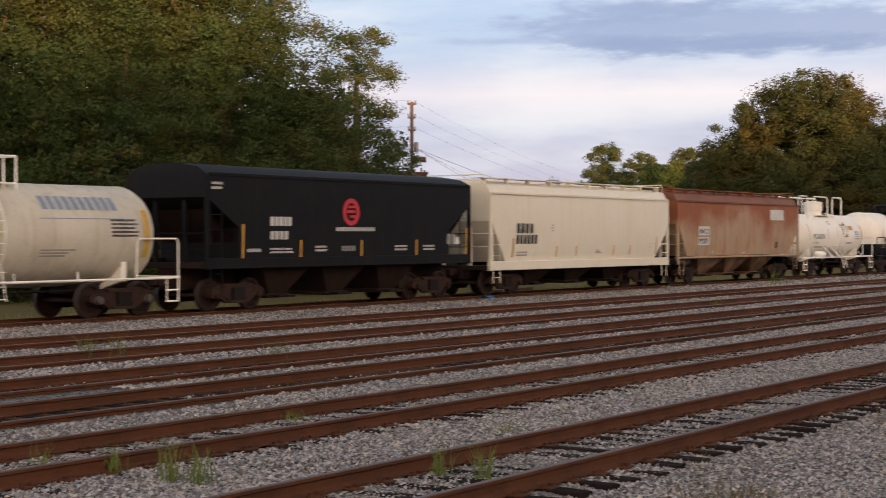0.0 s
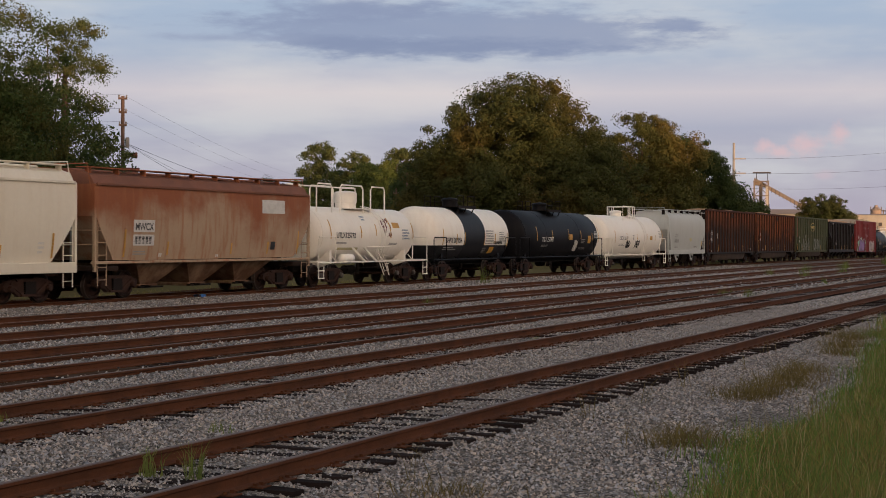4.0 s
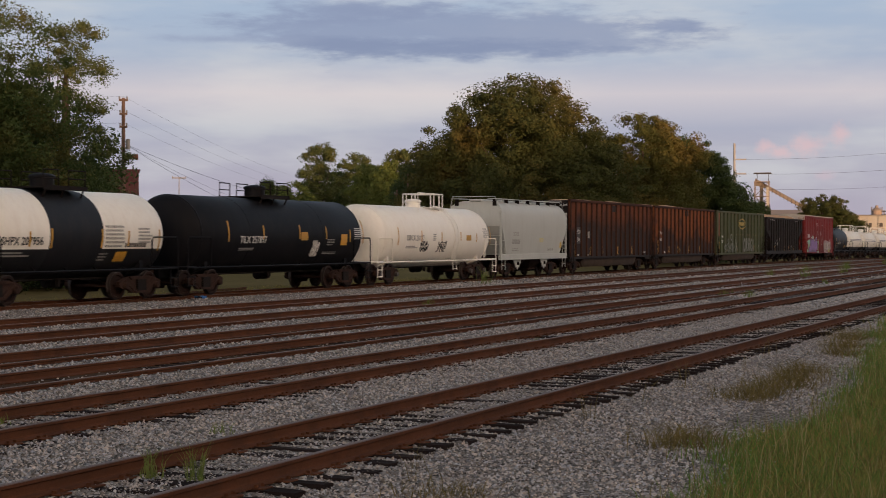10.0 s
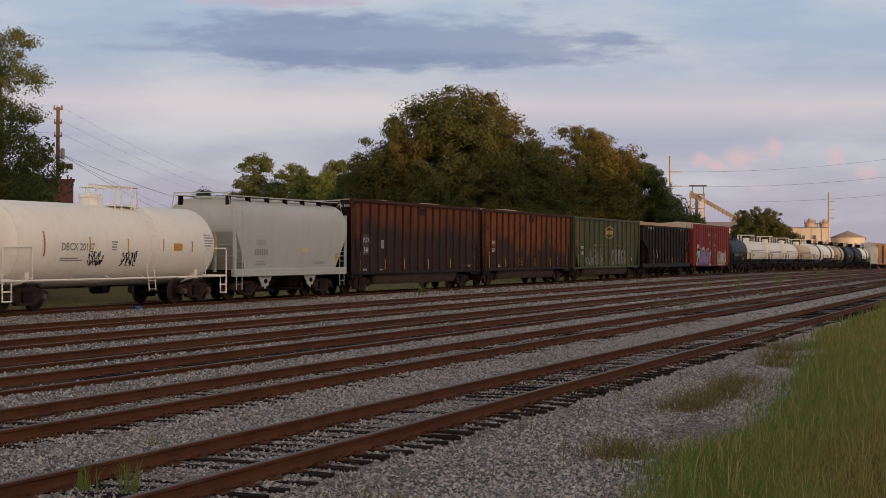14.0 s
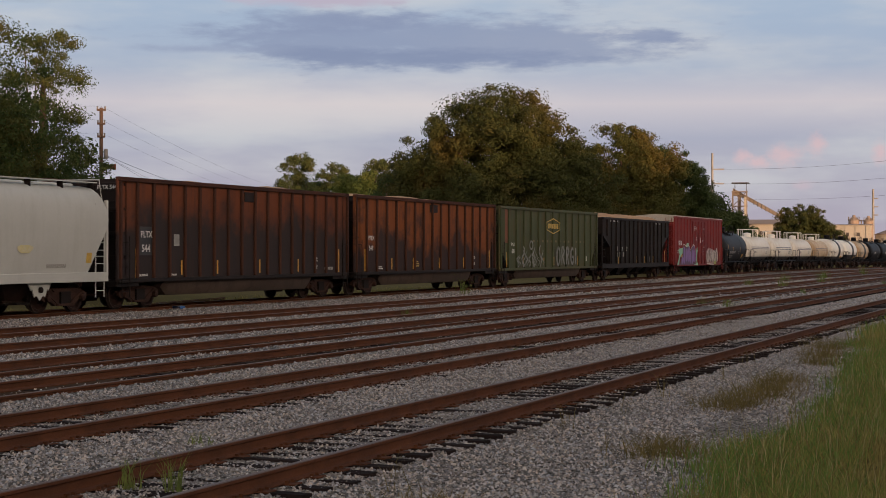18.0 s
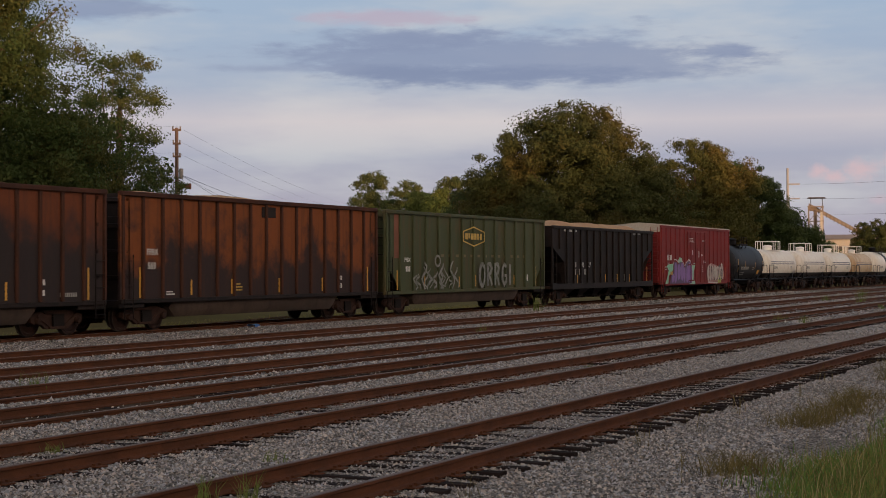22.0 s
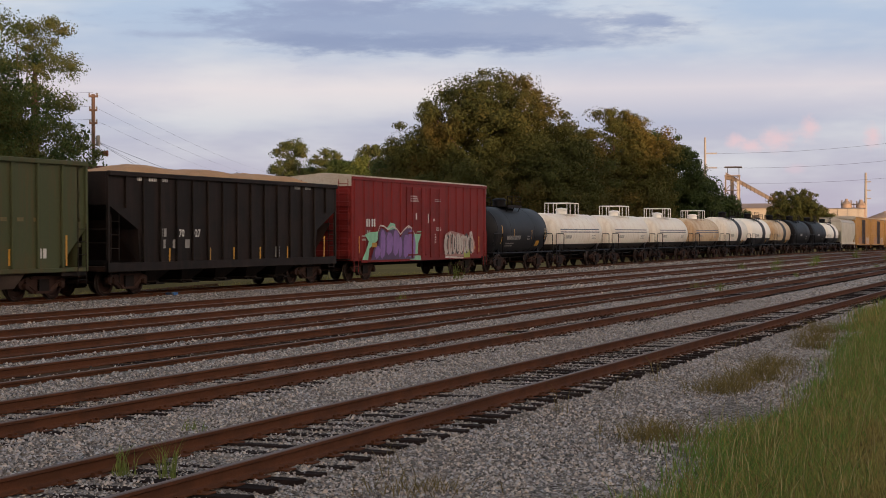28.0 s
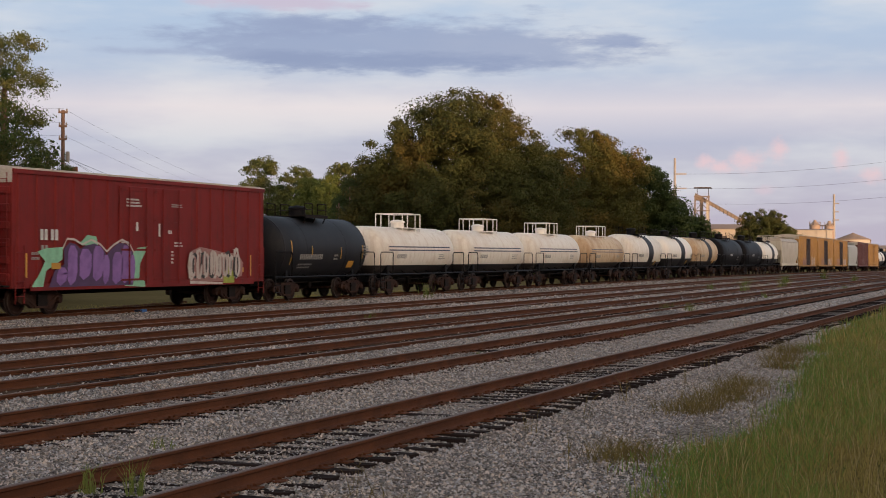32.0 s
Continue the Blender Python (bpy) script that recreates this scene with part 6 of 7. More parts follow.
def tree(name, label, angle, dist, height, lobes, leaf, seed, clumps=220, per=55, size=0.28, trunk=0.35, clump_r=0.9, limbs=7, lean=0.0, group="trees behind the train", fork=0.4):
    """lobes: (sideways, deep, height fraction, radius sideways, radius up) as seen from the yard."""
    rs = np.random.default_rng(seed)
    px, py, _ = at(angle, dist)
    root = thing(name, label, "tree", group, m=pose(px, py, FIELD + drop(px), 0, 0, angle - 90))
    tops = []
    centres, radii = [], []
    vol = [lb[3] ** 2 * lb[4] for lb in lobes]
    for lb, v in zip(lobes, vol):
        k = max(4, int(clumps * v / sum(vol)))
        cx, cy, cz = lb[0], lb[1], lb[2] * height
        d = rs.normal(size=(k, 3))
        d /= np.linalg.norm(d, axis=1)[:, None]
        rad = (0.45 + 0.6 * rs.random((k, 1)) ** 0.7)
        pts = d * rad * np.array([lb[3], lb[3], lb[4]]) + np.array([cx, cy, cz])
        centres.append(pts), radii.append(clump_r * (0.6 + 0.8 * rs.random(k)))
        tops.append((cx, cy, cz))
    centres, radii = np.concatenate(centres), np.concatenate(radii)
    keep = centres[:, 2] > 0.3
    v, f = leaf_cloud(rs, centres[keep], radii[keep], int(per * 1.7), size * 0.76)
    part("crown", raw_mesh("crown", v, f, M[leaf]), None, root)
    g = Geo()
    zf = fork * height
    g.tube([(0, 0, -0.3), (0.05, 0, zf * 0.5), (lean * 0.5, 0, zf), (lean, 0, height * 0.8)], [trunk * 1.25, trunk, trunk * 0.8, trunk * 0.2], 9)
    part("trunk", g, M["bark"], root, smooth=40)
    for i in range(limbs):
        j = int(rs.integers(len(centres)))
        tip = centres[j]
        z0 = height * (0.25 + 0.45 * rs.random())
        if tip[2] < z0:
            z0 = max(1.0, tip[2] - 1.0)
        b = Geo().tube([(lean * z0 / height, 0, z0), (tip[0] * 0.5 + rs.normal() * 0.2, tip[1] * 0.5, z0 + (tip[2] - z0) * 0.4), tuple(tip)], [trunk * 0.4, trunk * 0.24, 0.03], 6)
        part("limb", b, M["bark"], root)
    return root


def build_trees():
    oak = "broad oak crown turning brown above dark green"
    tree("oak_tree", oak, 20.9, 150, 18.7, ((-7.8, 0, 0.30, 3.4, 4.6), (-6.0, 0, 0.47, 3.6, 4.2), (6.6, 0, 0.26, 4.0, 4.4), (0, 0, 0.66, 6.2, 5.2), (-4.9, 0, 0.50, 4.8, 4.8), (4.7, 0, 0.53, 5.0, 5.0), (0.5, -1, 0.32, 8.6, 4.4), (-2.2, 0, 0.74, 4.0, 3.4), (2.4, 0, 0.76, 4.0, 3.4), (7.2, 0, 0.42, 3.4, 3.8), (-9.6, 0, 0.24, 3.2, 3.6), (-7.6, 0, 0.42, 2.8, 3.2), (9.2, 1, 0.40, 3.4, 4.4), (3.0, -2, 0.40, 5.0, 4.6)), "leaf_oak", 3, 1500, 110, 0.165, 0.6, 1.2, 14)
    tree("oak_tree", "brown-tinged broadleaf tree beside a big oak", 16.3, 168, 16.0, ((0, 0, 0.68, 4.3, 4.6), (-3.0, 0, 0.54, 4.2, 4.4), (3.0, 0, 0.58, 3.8, 4.2), (0.2, -1, 0.30, 6.4, 4.0), (1.0, 0, 0.86, 2.2, 1.9), (-3.6, 0, 0.7, 2.4, 2.2), (-4.8, 0, 0.74, 2.4, 2.8), (-5.2, -1, 0.45, 3.0, 4.0), (-6.8, 0, 0.58, 2.6, 3.2), (4.2, 0, 0.72, 2.4, 2.6)), "leaf_rust", 4, 720, 110, 0.175, 0.45, 1.2, 12)
    tree("oak_tree", "dark broadleaf tree with a ragged crown", 14.6, 176, 14.8, ((-0.8, 0, 0.72, 2.4, 3.4), (-2.4, 0, 0.5, 3.2, 4.0), (1.8, 0, 0.56, 3.0, 3.8), (4.0, 0, 0.34, 3.0, 3.8), (-0.9, 0, 0.88, 1.3, 1.5), (1.6, 0, 0.80, 1.5, 1.6), (-3.4, 0, 0.74, 2.2, 2.4)), "leaf_dark", 5, 430, 100, 0.165, 0.4, 1.0, 10)
    tree("pine_tree", "ragged pine with open tufted branches", 13.75, 182, 13.0, ((0.0, 0, 0.86, 1.4, 1.0), (-0.8, 0, 0.70, 1.5, 1.2), (1.2, 0, 0.66, 1.4, 0.8), (0.4, 0, 0.50, 1.8, 1.2), (1.6, 0, 0.42, 1.5, 1.0), (-0.4, 0, 0.3, 2.2, 1.6)), "leaf_dark", 9, 130, 60, 0.17, 0.2, 0.7, 8)
    tree("shrub_tree", "low dark shrubby tree by the line", 12.4, 190, 7.6, ((0, 0, 0.5, 2.6, 3.2), (1.6, 0, 0.3, 2.2, 2.0)), "leaf_dark", 6, 110, 50, 0.28, 0.25, 0.9, 5)
    tree("oak_tree", "dark broadleaf tree at the edge of the big oak", 24.0, 172, 13.0, ((0, 0, 0.6, 3.2, 4.2), (-1.4, 0, 0.4, 3.2, 3.8), (1.6, 0, 0.7, 2.2, 2.4)), "leaf_dark", 7, 320, 100, 0.165, 0.4, 1.0, 9)
    tree("broadleaf_tree", "light green tree among the pines", 25.5, 200, 13.4, ((0, 0, 0.70, 1.9, 3.2), (-0.9, 0, 0.45, 2.3, 3.4), (0.9, 0, 0.52, 1.8, 3.0)), "leaf_light", 8, 170, 60, 0.21, 0.3, 0.9, 7)
    for ang, d, h, w, mat, s in ((27.95, 225, 16.8, 2.4, "needle", 11), (26.7, 232, 15.6, 2.4, "needle", 12), (25.9, 240, 14.4, 1.9, "leaf_dark", 13), (27.3, 236, 13.0, 2.2, "leaf_dark", 14), (29.85, 240, 11.6, 0.9, "leaf_dark", 15), (29.3, 250, 11.2, 1.2, "leaf_dark", 16), (26.25, 214, 12.6, 1.9, "leaf_light", 17), (25.0, 205, 14.6, 2.0, "needle", 19), (28.3, 244, 12.2, 1.9, "leaf_dark", 20)):
        tree("pine_tree", "tall thin pine with tufted crown", ang, d, h, ((0.1, 0, 0.88, w, 1.5), (-0.5, 0, 0.72, w * 1.1, 1.3), (0.6, 0, 0.58, w * 1.0, 1.4), (0, 0, 0.40, w * 0.9, 1.8)), mat, s, 170, 56, 0.20, 0.2, 0.9, 5)
    tree("broadleaf_tree", "rounded light green tree among the pines", 28.75, 215, 11.2, ((0, 0, 0.66, 2.5, 2.9), (-1.0, 0, 0.42, 2.4, 2.8), (1.2, 0, 0.4, 2.4, 2.6)), "leaf_light", 18, 170, 60, 0.21, 0.3, 0.9, 6)
    # the tall grove by the line
    grove = "trees of the near grove"
    tree("oak_tree", "tall dark green oak at the grove's edge", 41.6, 74, 19.5, ((-0.4, 0, 0.82, 2.8, 3.4), (-1.4, 0, 0.62, 3.9, 4.2), (0.4, 0, 0.52, 3.7, 4.2), (0.4, -1, 0.30, 4.6, 4.6), (1.0, 0, 0.72, 2.4, 2.8), (-2, 0, 0.88, 3.0, 2.2), (3.2, 0, 0.52, 2.8, 3.0), (4.2, 0, 0.34, 3.2, 3.2)), "leaf_grove", 21, 800, 125, 0.10, 0.4, 0.85, 14, group=grove)
    tree("oak_tree", "tall olive-green tree in the grove", 46.2, 70, 18.5, ((0, 0, 0.78, 3.6, 3.8), (-1.8, 0, 0.55, 4.4, 4.2), (1.8, 0, 0.5, 4.4, 4.2), (0, -1, 0.26, 5.6, 4.6), (2.4, 0, 0.82, 2.6, 2.6)), "leaf_grove", 22, 680, 118, 0.10, 0.4, 0.95, 14, group=grove)
    tree("oak_tree", "tall green tree behind the train", 51.0, 68, 18.0, ((0, 0, 0.76, 3.8, 3.8), (-1.8, 0, 0.5, 4.6, 4.4), (1.6, 0, 0.42, 4.6, 4.4)), "leaf_grove", 23, 546, 90, 0.12, 0.4, 0.95, 10, group=grove)
    tree("turning_tree", "golden-leaved tree behind the grove", 44.0, 84, 18.5, ((0, 0, 0.84, 3.4, 3.0), (1.0, 0, 0.62, 3.6, 3.8), (-1.6, 0, 0.7, 3.2, 3.0)), "leaf_rust", 24, 260, 80, 0.15, 0.35, 0.95, 9, group=grove)
    tree("turning_tree", "golden-leaved tree behind the grove", 47.8, 84, 18.0, ((0, 0, 0.84, 3.4, 3.0), (1.0, 0, 0.62, 3.6, 3.8)), "leaf_rust", 25, 200, 80, 0.15, 0.35, 0.95, 7, group=grove)
    tree("broadleaf_tree", "green understorey tree of the grove", 38.6, 78, 9.5, ((0, 0, 0.6, 3.4, 3.0), (1.6, 0, 0.36, 3.0, 2.8), (-1.8, 0, 0.4, 3.2, 3.0)), "leaf_grove", 26, 300, 80, 0.135, 0.25, 0.85, 7, group=grove)
    tree("broadleaf_tree", "green understorey tree by a power pole", 37.0, 82, 7.6, ((0, 0, 0.55, 2.6, 2.8), (1.4, 0, 0.34, 2.4, 2.2), (-1.4, 0, 0.5, 2.4, 2.4)), "leaf_dark", 27, 260, 80, 0.135, 0.22, 0.8, 6, group=grove)
    tree("pine_tree", "tall open-crowned pine with layered tufts", 36.9, 96, 15.8, ((0.3, 0, 0.91, 1.7, 1.0), (-0.9, 0, 0.80, 1.5, 0.8), (1.2, 0, 0.79, 1.6, 0.8), (-0.6, 0, 0.68, 1.6, 0.8), (1.6, 0, 0.66, 1.4, 0.8), (-1.9, 0, 0.58, 1.7, 0.9), (1.0, 0, 0.54, 1.7, 0.8), (2.3, 0, 0.46, 1.5, 0.8), (-1.6, 0, 0.44, 2.2, 1.0), (0.8, 0, 0.38, 2.2, 0.9), (2.2, 0, 0.30, 1.8, 1.1), (-1.0, 0, 0.26, 3.0, 1.6)), "needle", 28, 420, 84, 0.105, 0.26, 0.72, 16, group=grove, fork=0.7)
    # far tree by the plant
    tree("round_tree", "dense rounded green tree near the plant", 10.0, 330, 14.3, ((-0.4, 0, 0.58, 4.6, 5.0), (-2.8, 0, 0.36, 3.0, 4.4), (2.8, 0, 0.50, 4.0, 4.6), (5.8, 0, 0.34, 3.4, 3.8), (8.4, 0, 0.2, 2.4, 2.6), (1.5, -1, 0.3, 5.4, 4.2)), "leaf_oak", 31, 900, 44, 0.25, 0.5, 0.85, 8, group="")
    tree("shrub_tree", "low dark shrubby tree beside the plant", 8.9, 345, 6.0, ((0, 0, 0.5, 3.6, 2.4), (2.4, 0, 0.35, 3.0, 1.8)), "leaf_dark", 32, 90, 50, 0.36, 0.3, 1.2, 4, group="")
    tree("shrub_tree", "low dark shrubby tree beside the plant", 11.7, 320, 7.5, ((0, 0, 0.5, 3.2, 3.0), (-2.0, 0, 0.35, 2.6, 2.2)), "leaf_dark", 33, 90, 50, 0.36, 0.3, 1.2, 4, group="")


def woods(name, label, pts, height, leaf, seed, clumps, per, size, clump_r, deep=8.0, vary=0.5):
    """A belt of far woods along a line of headings and distances."""
    rs = np.random.default_rng(seed)
    line = [at(a, d) for a, d in pts]
    c = []
    for i in range(clumps):
        k = rs.integers(len(line) - 1)
        u = rs.random()
        x = line[k][0] + (line[k + 1][0] - line[k][0]) * u + rs.normal() * deep * 0.4
        y = line[k][1] + (line[k + 1][1] - line[k][1]) * u + rs.normal() * deep * 0.4
        h = height * (1 - 0.5 * vary + vary * noise.noise((x * 0.06, y * 0.06, seed)))
        c.append((x, y, FIELD + drop(x) + h * rs.random() ** 0.7))
    v, f = leaf_cloud(rs, np.array(c), np.full(clumps, clump_r), per, size)
    tagged(new(name, raw_mesh(name, v, f, M[leaf])), label, "woods", "", "stuff")


def power_pole(angle, dist, top, label, arms, r=0.15, mat="pole_wood", name="power_pole", thin=0.7, beam=0.06):
    px, py, _ = at(angle, dist)
    z0 = FIELD + drop(px) - 0.2
    root = thing(name, label, "power pole", "", m=pose(px, py, z0, 0, 0, angle - 90))
    h = top - z0
    part("post", Geo().tube([(0, 0, 0), (0, 0, h)], [r, r * thin], 10), M[mat], root, smooth=40)
    for z, x0, x1 in arms:
        z -= z0
        arm = part("cross_arm", Geo().box(x0, x1, -0.05 - r * 0.7 - beam, -r * 0.5, z - beam, z + beam, 0.01), M[mat], root)
        for x in (x0 + 0.05, x1 - 0.05):
            part("insulator", Geo().disc_z(x, -r * 0.6, [(z + 0.06, 0.03), (z + 0.12, 0.06), (z + 0.15, 0.04), (z + 0.2, 0.06), (z + 0.24, 0.02)], 8), M["pole_steel"], arm)
    return root


def wire(points, sag, label, r=0.018):
    g = Geo()
    a, b = Vector(points[0]), Vector(points[1])
    g.tube([tuple(a.lerp(b, i / 20) - Vector((0, 0, sag * 4 * (i / 20) * (1 - i / 20)))) for i in range(21)], r, 4)
    solid("overhead_wire", g, M["wire"], label, "wire", "overhead wires")


def build_poles():
    p = power_pole(34.9, 100, 10.75, "brown wooden power pole with a lamp and a transformer", ((10.6, -0.28, 0.28), (9.75, -0.25, 0.25), (8.95, -0.25, 0.25)), 0.16)
    z = -FIELD + 0.2
    part("transformer", Geo().disc_z(0.28, -0.1, [(7.55 + z, 0.10), (7.57 + z, 0.13), (8.15 + z, 0.13), (8.2 + z, 0.09)], 14), M["pole_steel"], p, "pale grey transformer can", smooth=40)
    lamp = part("lamp_arm", Geo().tube([(0.1, 0, 6.85 + z), (0.55, 0, 7.05 + z)], 0.035, 6), M["pole_steel"], p)
    part("lamp_head", Geo().disc_x(0, 7.1 + z, [(0.50, 0.08), (0.66, 0.17), (0.86, 0.20), (0.9, 0.15)], 14), M["rust_roof"], lamp)
    lbl = "thin black overhead wire"
    for zz, dx in ((10.85, -0.4), (10.0, 0.4), (9.2, 0.4)):
        wire([at(34.9, 100, zz), at(26.5, 300, zz + 2.2)], 2.2, lbl, 0.0053)
        wire([at(34.9, 100, zz), at(52, 75, zz)], 0.8, lbl, 0.0053)
    wire([at(34.85, 100, 7.9), at(28.0, 160, 5.6)], 0.6, lbl, 0.0128)
    wire([at(34.85, 100, 7.9), at(30.6, 120, 4.2)], 0.2, lbl, 0.0112)
    wire([at(34.85, 100, 7.9), at(28.4, 150, 4.0)], 0.7, lbl, 0.0090)
    power_pole(24.75, 165, 8.9, "thin grey wooden post behind the train", (), 0.13)
    power_pole(25.15, 170, 7.4, "short grey wooden post behind the train", ((6.9, -0.3, 0.3),), 0.11)
    mast = power_pole(32.95, 185, 9.2, "slim car park light mast", ((9.1, -0.8, 0.8),), 0.07, "pole_steel", "light_mast")
    # steel transmission poles with arms and lines
    tall = power_pole(13.05, 400, 26.2, "tall pale steel transmission pole with side arms", ((22.2, 0, 2.9), (18.6, 0, 2.9), (14.9, 0, 2.9)), 0.46, "pole_steel", "transmission_pole", 0.6, 0.16)
    power_pole(7.5, 640, 26.0, "pale steel transmission pole beyond the plant", ((22.4, -0.3, 2.0), (19.1, -0.3, 2.0), (15.9, -0.3, 2.0)), 0.7, "pole_steel", "transmission_pole", 0.6, 0.2)
    for z0, z1 in ((22.2, 32.5), (18.6, 27.4), (14.9, 22.4)):
        wire([at(12.7, 400, z0), at(1.0, 430, z1)], 2.5, "thin distant transmission line wire", 0.023)
    # red shed behind the grove
    px, py, _ = at(36.0, 112)
    shed = thing("red_shed", "small red metal shed beyond the line", "shed", m=pose(px, py, FIELD, 0, 0, 36 - 90))
    part("wall", Geo().box(-6, 3.2, 0, 6, 0, 7.2), M["box_maroon"], shed)
    part("roof", Geo().prism_x([(-0.1, 7.2), (-0.1, 7.35), (6.1, 7.35), (6.1, 7.2)], -6.1, 3.3), M["box_maroon"], shed)


def gallery(root, p, q, w, h, mat):
    p, q = Vector(p), Vector(q)
    g = Geo()
    rings = []
    for i in range(2):
        c = (p, q)[i]
        rings.append([(c.x, -w, c.z), (c.x, w, c.z), (c.x, w, c.z + h), (c.x, 0, c.z + h * 1.25), (c.x, -w, c.z + h)])
    part("conveyor_gallery", g.quad_grid(rings, True, True), mat, root)
    d = q - p
    for i in range(14):
        c = p + d * (i + 0.5) / 14
        part("gallery_frame", Geo().box(c.x - 0.08, c.x + 0.08, -w - 0.08, w + 0.08, c.z - 0.3, c.z + h + 0.1), M["plant_dark"], root)


def build_plant():
    """The works at the end of the yard: conveyor tower, long hall, silos and a tank."""
    A, D = 12.05, 450
    px, py, _ = at(A, D)
    base = drop(px)
    root = thing("conveyor_tower", "tan steel conveyor tower with a sloping gallery", "conveyor tower", m=pose(px, py, base, 0, 0, A - 90))
    for x in (-2.2, 1.6):
        for y in (-2, 2):
            part("tower_leg", Geo().box(x - 0.2, x + 0.2, y - 0.2, y + 0.2, 0, 20.2), M["plant_steel"], root)
    for z in (4, 8, 12, 16, 20):
        part("tower_deck", Geo().box(-2.5, 1.9, -2.3, 2.3, z - 0.1, z + 0.1), M["plant_steel"], root)
    for i in range(4):
        z = 4 + i * 4
        part("tower_brace", Geo().tube([(-2.2, -2.1, z), (1.6, -2.1, z + 4)], 0.1, 5).tube([(1.6, -2.1, z), (-2.2, -2.1, z + 4)], 0.1, 5), M["plant_steel"], root)
    part("head_box", Geo().box(-2.4, -0.6, -1.0, 1.0, 18.9, 20.3, 0.1), M["plant_steel"], root)
    part("canopy", Geo().prism([(-2.6, 22.3), (2.4, 22.3), (2.2, 22.6), (-2.4, 22.6)], -1.4, 1.4), M["plant_dark"], root)
    for x in (-1.6, 1.5):
        part("canopy_post", Geo().tube([(x, 0, 20), (x, 0, 22.4)], 0.1, 5), M["plant_dark"], root)
    part("wall_panel", Geo().box(0.9, 1.55, -2.25, -2.2, 6, 18.5), M["plant_wall"], root)
    part("side_box", Geo().box(-7.0, -2.4, -1.2, 1.2, 13.0, 14.2, 0.1), M["plant_steel"], root)
    part("chute", Geo().tube([(-0.4, 0, 19), (-0.4, 0, 5)], 0.5, 10), M["plant_steel"], root)
    gallery(root, (-2.2, 0, 19.9), (12.5, 0, 11.6), 0.8, 0.95, M["plant_steel"])
    px, py, _ = at(11.2, 462)
    low = thing("low_hall", "long low tan hall with a pale roof", "hall", m=pose(px, py, drop(px), 0, 0, 11.2 - 90))
    part("wall", Geo().box(-9, 16, 0, 14, 0, 11.2), M["plant_wall"], low)
    part("roof", Geo().prism_x([(-0.6, 11.2), (7, 12.7), (14.6, 11.2)], -9.5, 16.5), M["plant_roof"], low)
    for i in range(6):
        part("window", Geo().box(-5 + i * 3.4, -3.4 + i * 3.4, -0.1, 0.0, 8.2, 9.2), M["plant_dark"], low)
    px, py, _ = at(9.2, 520)
    hall = thing("tall_hall", "tall tan metal-clad hall", "hall", m=pose(px, py, drop(px), 0, 0, 9.2 - 90))
    part("wall", Geo().box(-16, 15, 0, 22, 0, 12.2), M["plant_wall"], hall)
    part("roof", Geo().prism_x([(-0.5, 12.2), (11, 12.6), (22.5, 12.2)], -16.5, 15.5), M["plant_roof"], hall)
    for i in range(10):
        part("wall_rib", Geo().box(-15.6 + i * 3.2, -15.3 + i * 3.2, -0.25, 0, 0, 12.0), M["plant_wall"], hall)
    for i in range(8):
        part("window", Geo().box(-14 + i * 3.4, -12.4 + i * 3.4, -0.15, 0, 8.6, 9.8), M["plant_dark"], hall)
    for ang, d, r, h in ((8.15, 548, 1.8, 15.4), (7.66, 548, 1.5, 15.1)):
        px, py, _ = at(ang, d)
        silo = thing("silo", "tan cylindrical silo with a dark top rail", "silo", "silos", m=pose(px, py, drop(px)))
        part("shell", Geo().disc_z(0, 0, [(0, r), (h - 1.2, r)], 24), M["silo_tan"], silo, smooth=40)
        part("roof", Geo().disc_z(0, 0, [(h - 1.2, r + 0.15), (h - 1.0, r + 0.15), (h, 0.6), (h + 0.7, 0.5)], 24), M["plant_roof"], silo, smooth=40)
        rail = Geo()
        for i in range(10):
            a = math.tau * i / 10
            rail.tube([(r * math.cos(a), r * math.sin(a), h - 1.1), (r * math.cos(a), r * math.sin(a), h + 0.2)], 0.08, 4)
        part("top_rail", rail, M["plant_steel"], silo)
    px, py, _ = at(7.9, 548)
    link = thing("silo_catwalk", "steel catwalk and pipes between silos", "catwalk", m=pose(px, py, drop(px), 0, 0, 8.1 - 90))
    for z in (11.5, 13.0, 14.2):
        part("catwalk_deck", Geo().box(-1.6, 1.6, -1, 1, z - 0.15, z + 0.15), M["plant_dark"], link)
    for x in (-0.9, 0, 0.9):
        part("pipe", Geo().tube([(x, 0, 0), (x, 0, 14.6)], 0.18, 8), M["plant_steel"], link)
    px, py, _ = at(6.85, 530)
    tank = thing("storage_tank", "squat tan storage tank with a conical roof", "tank", m=pose(px, py, drop(px)))
    part("shell", Geo().disc_z(0, 0, [(0, 5.35), (9.2, 5.35)], 36), M["plant_wall"], tank, smooth=40)
    part("roof", Geo().disc_z(0, 0, [(9.2, 5.6), (9.4, 5.6), (11.3, 0.5), (11.5, 0.4)], 36), M["plant_roof"], tank, smooth=40)
    part("stair", Geo().tube([(5.2, -2.0, 0), (1.8, -5.4, 9.2)], 0.25, 5), M["plant_steel"], tank)
    for ang, d, w, h, lab in ((5.35, 560, 9, 6.6, "low pale shed beyond the tank"), (4.2, 600, 14, 5.4, "long low shed at the yard's end")):
        px, py, _ = at(ang, d)
        sh = thing("low_shed", lab, "shed", m=pose(px, py, drop(px), 0, 0, ang - 90))
        part("wall", Geo().box(-w, w, 0, 12, 0, h), M["plant_wall"], sh)
        part("roof", Geo().prism_x([(-0.5, h), (6, h + 1.2), (12.5, h)], -w - 0.5, w + 0.5), M["plant_roof"], sh)


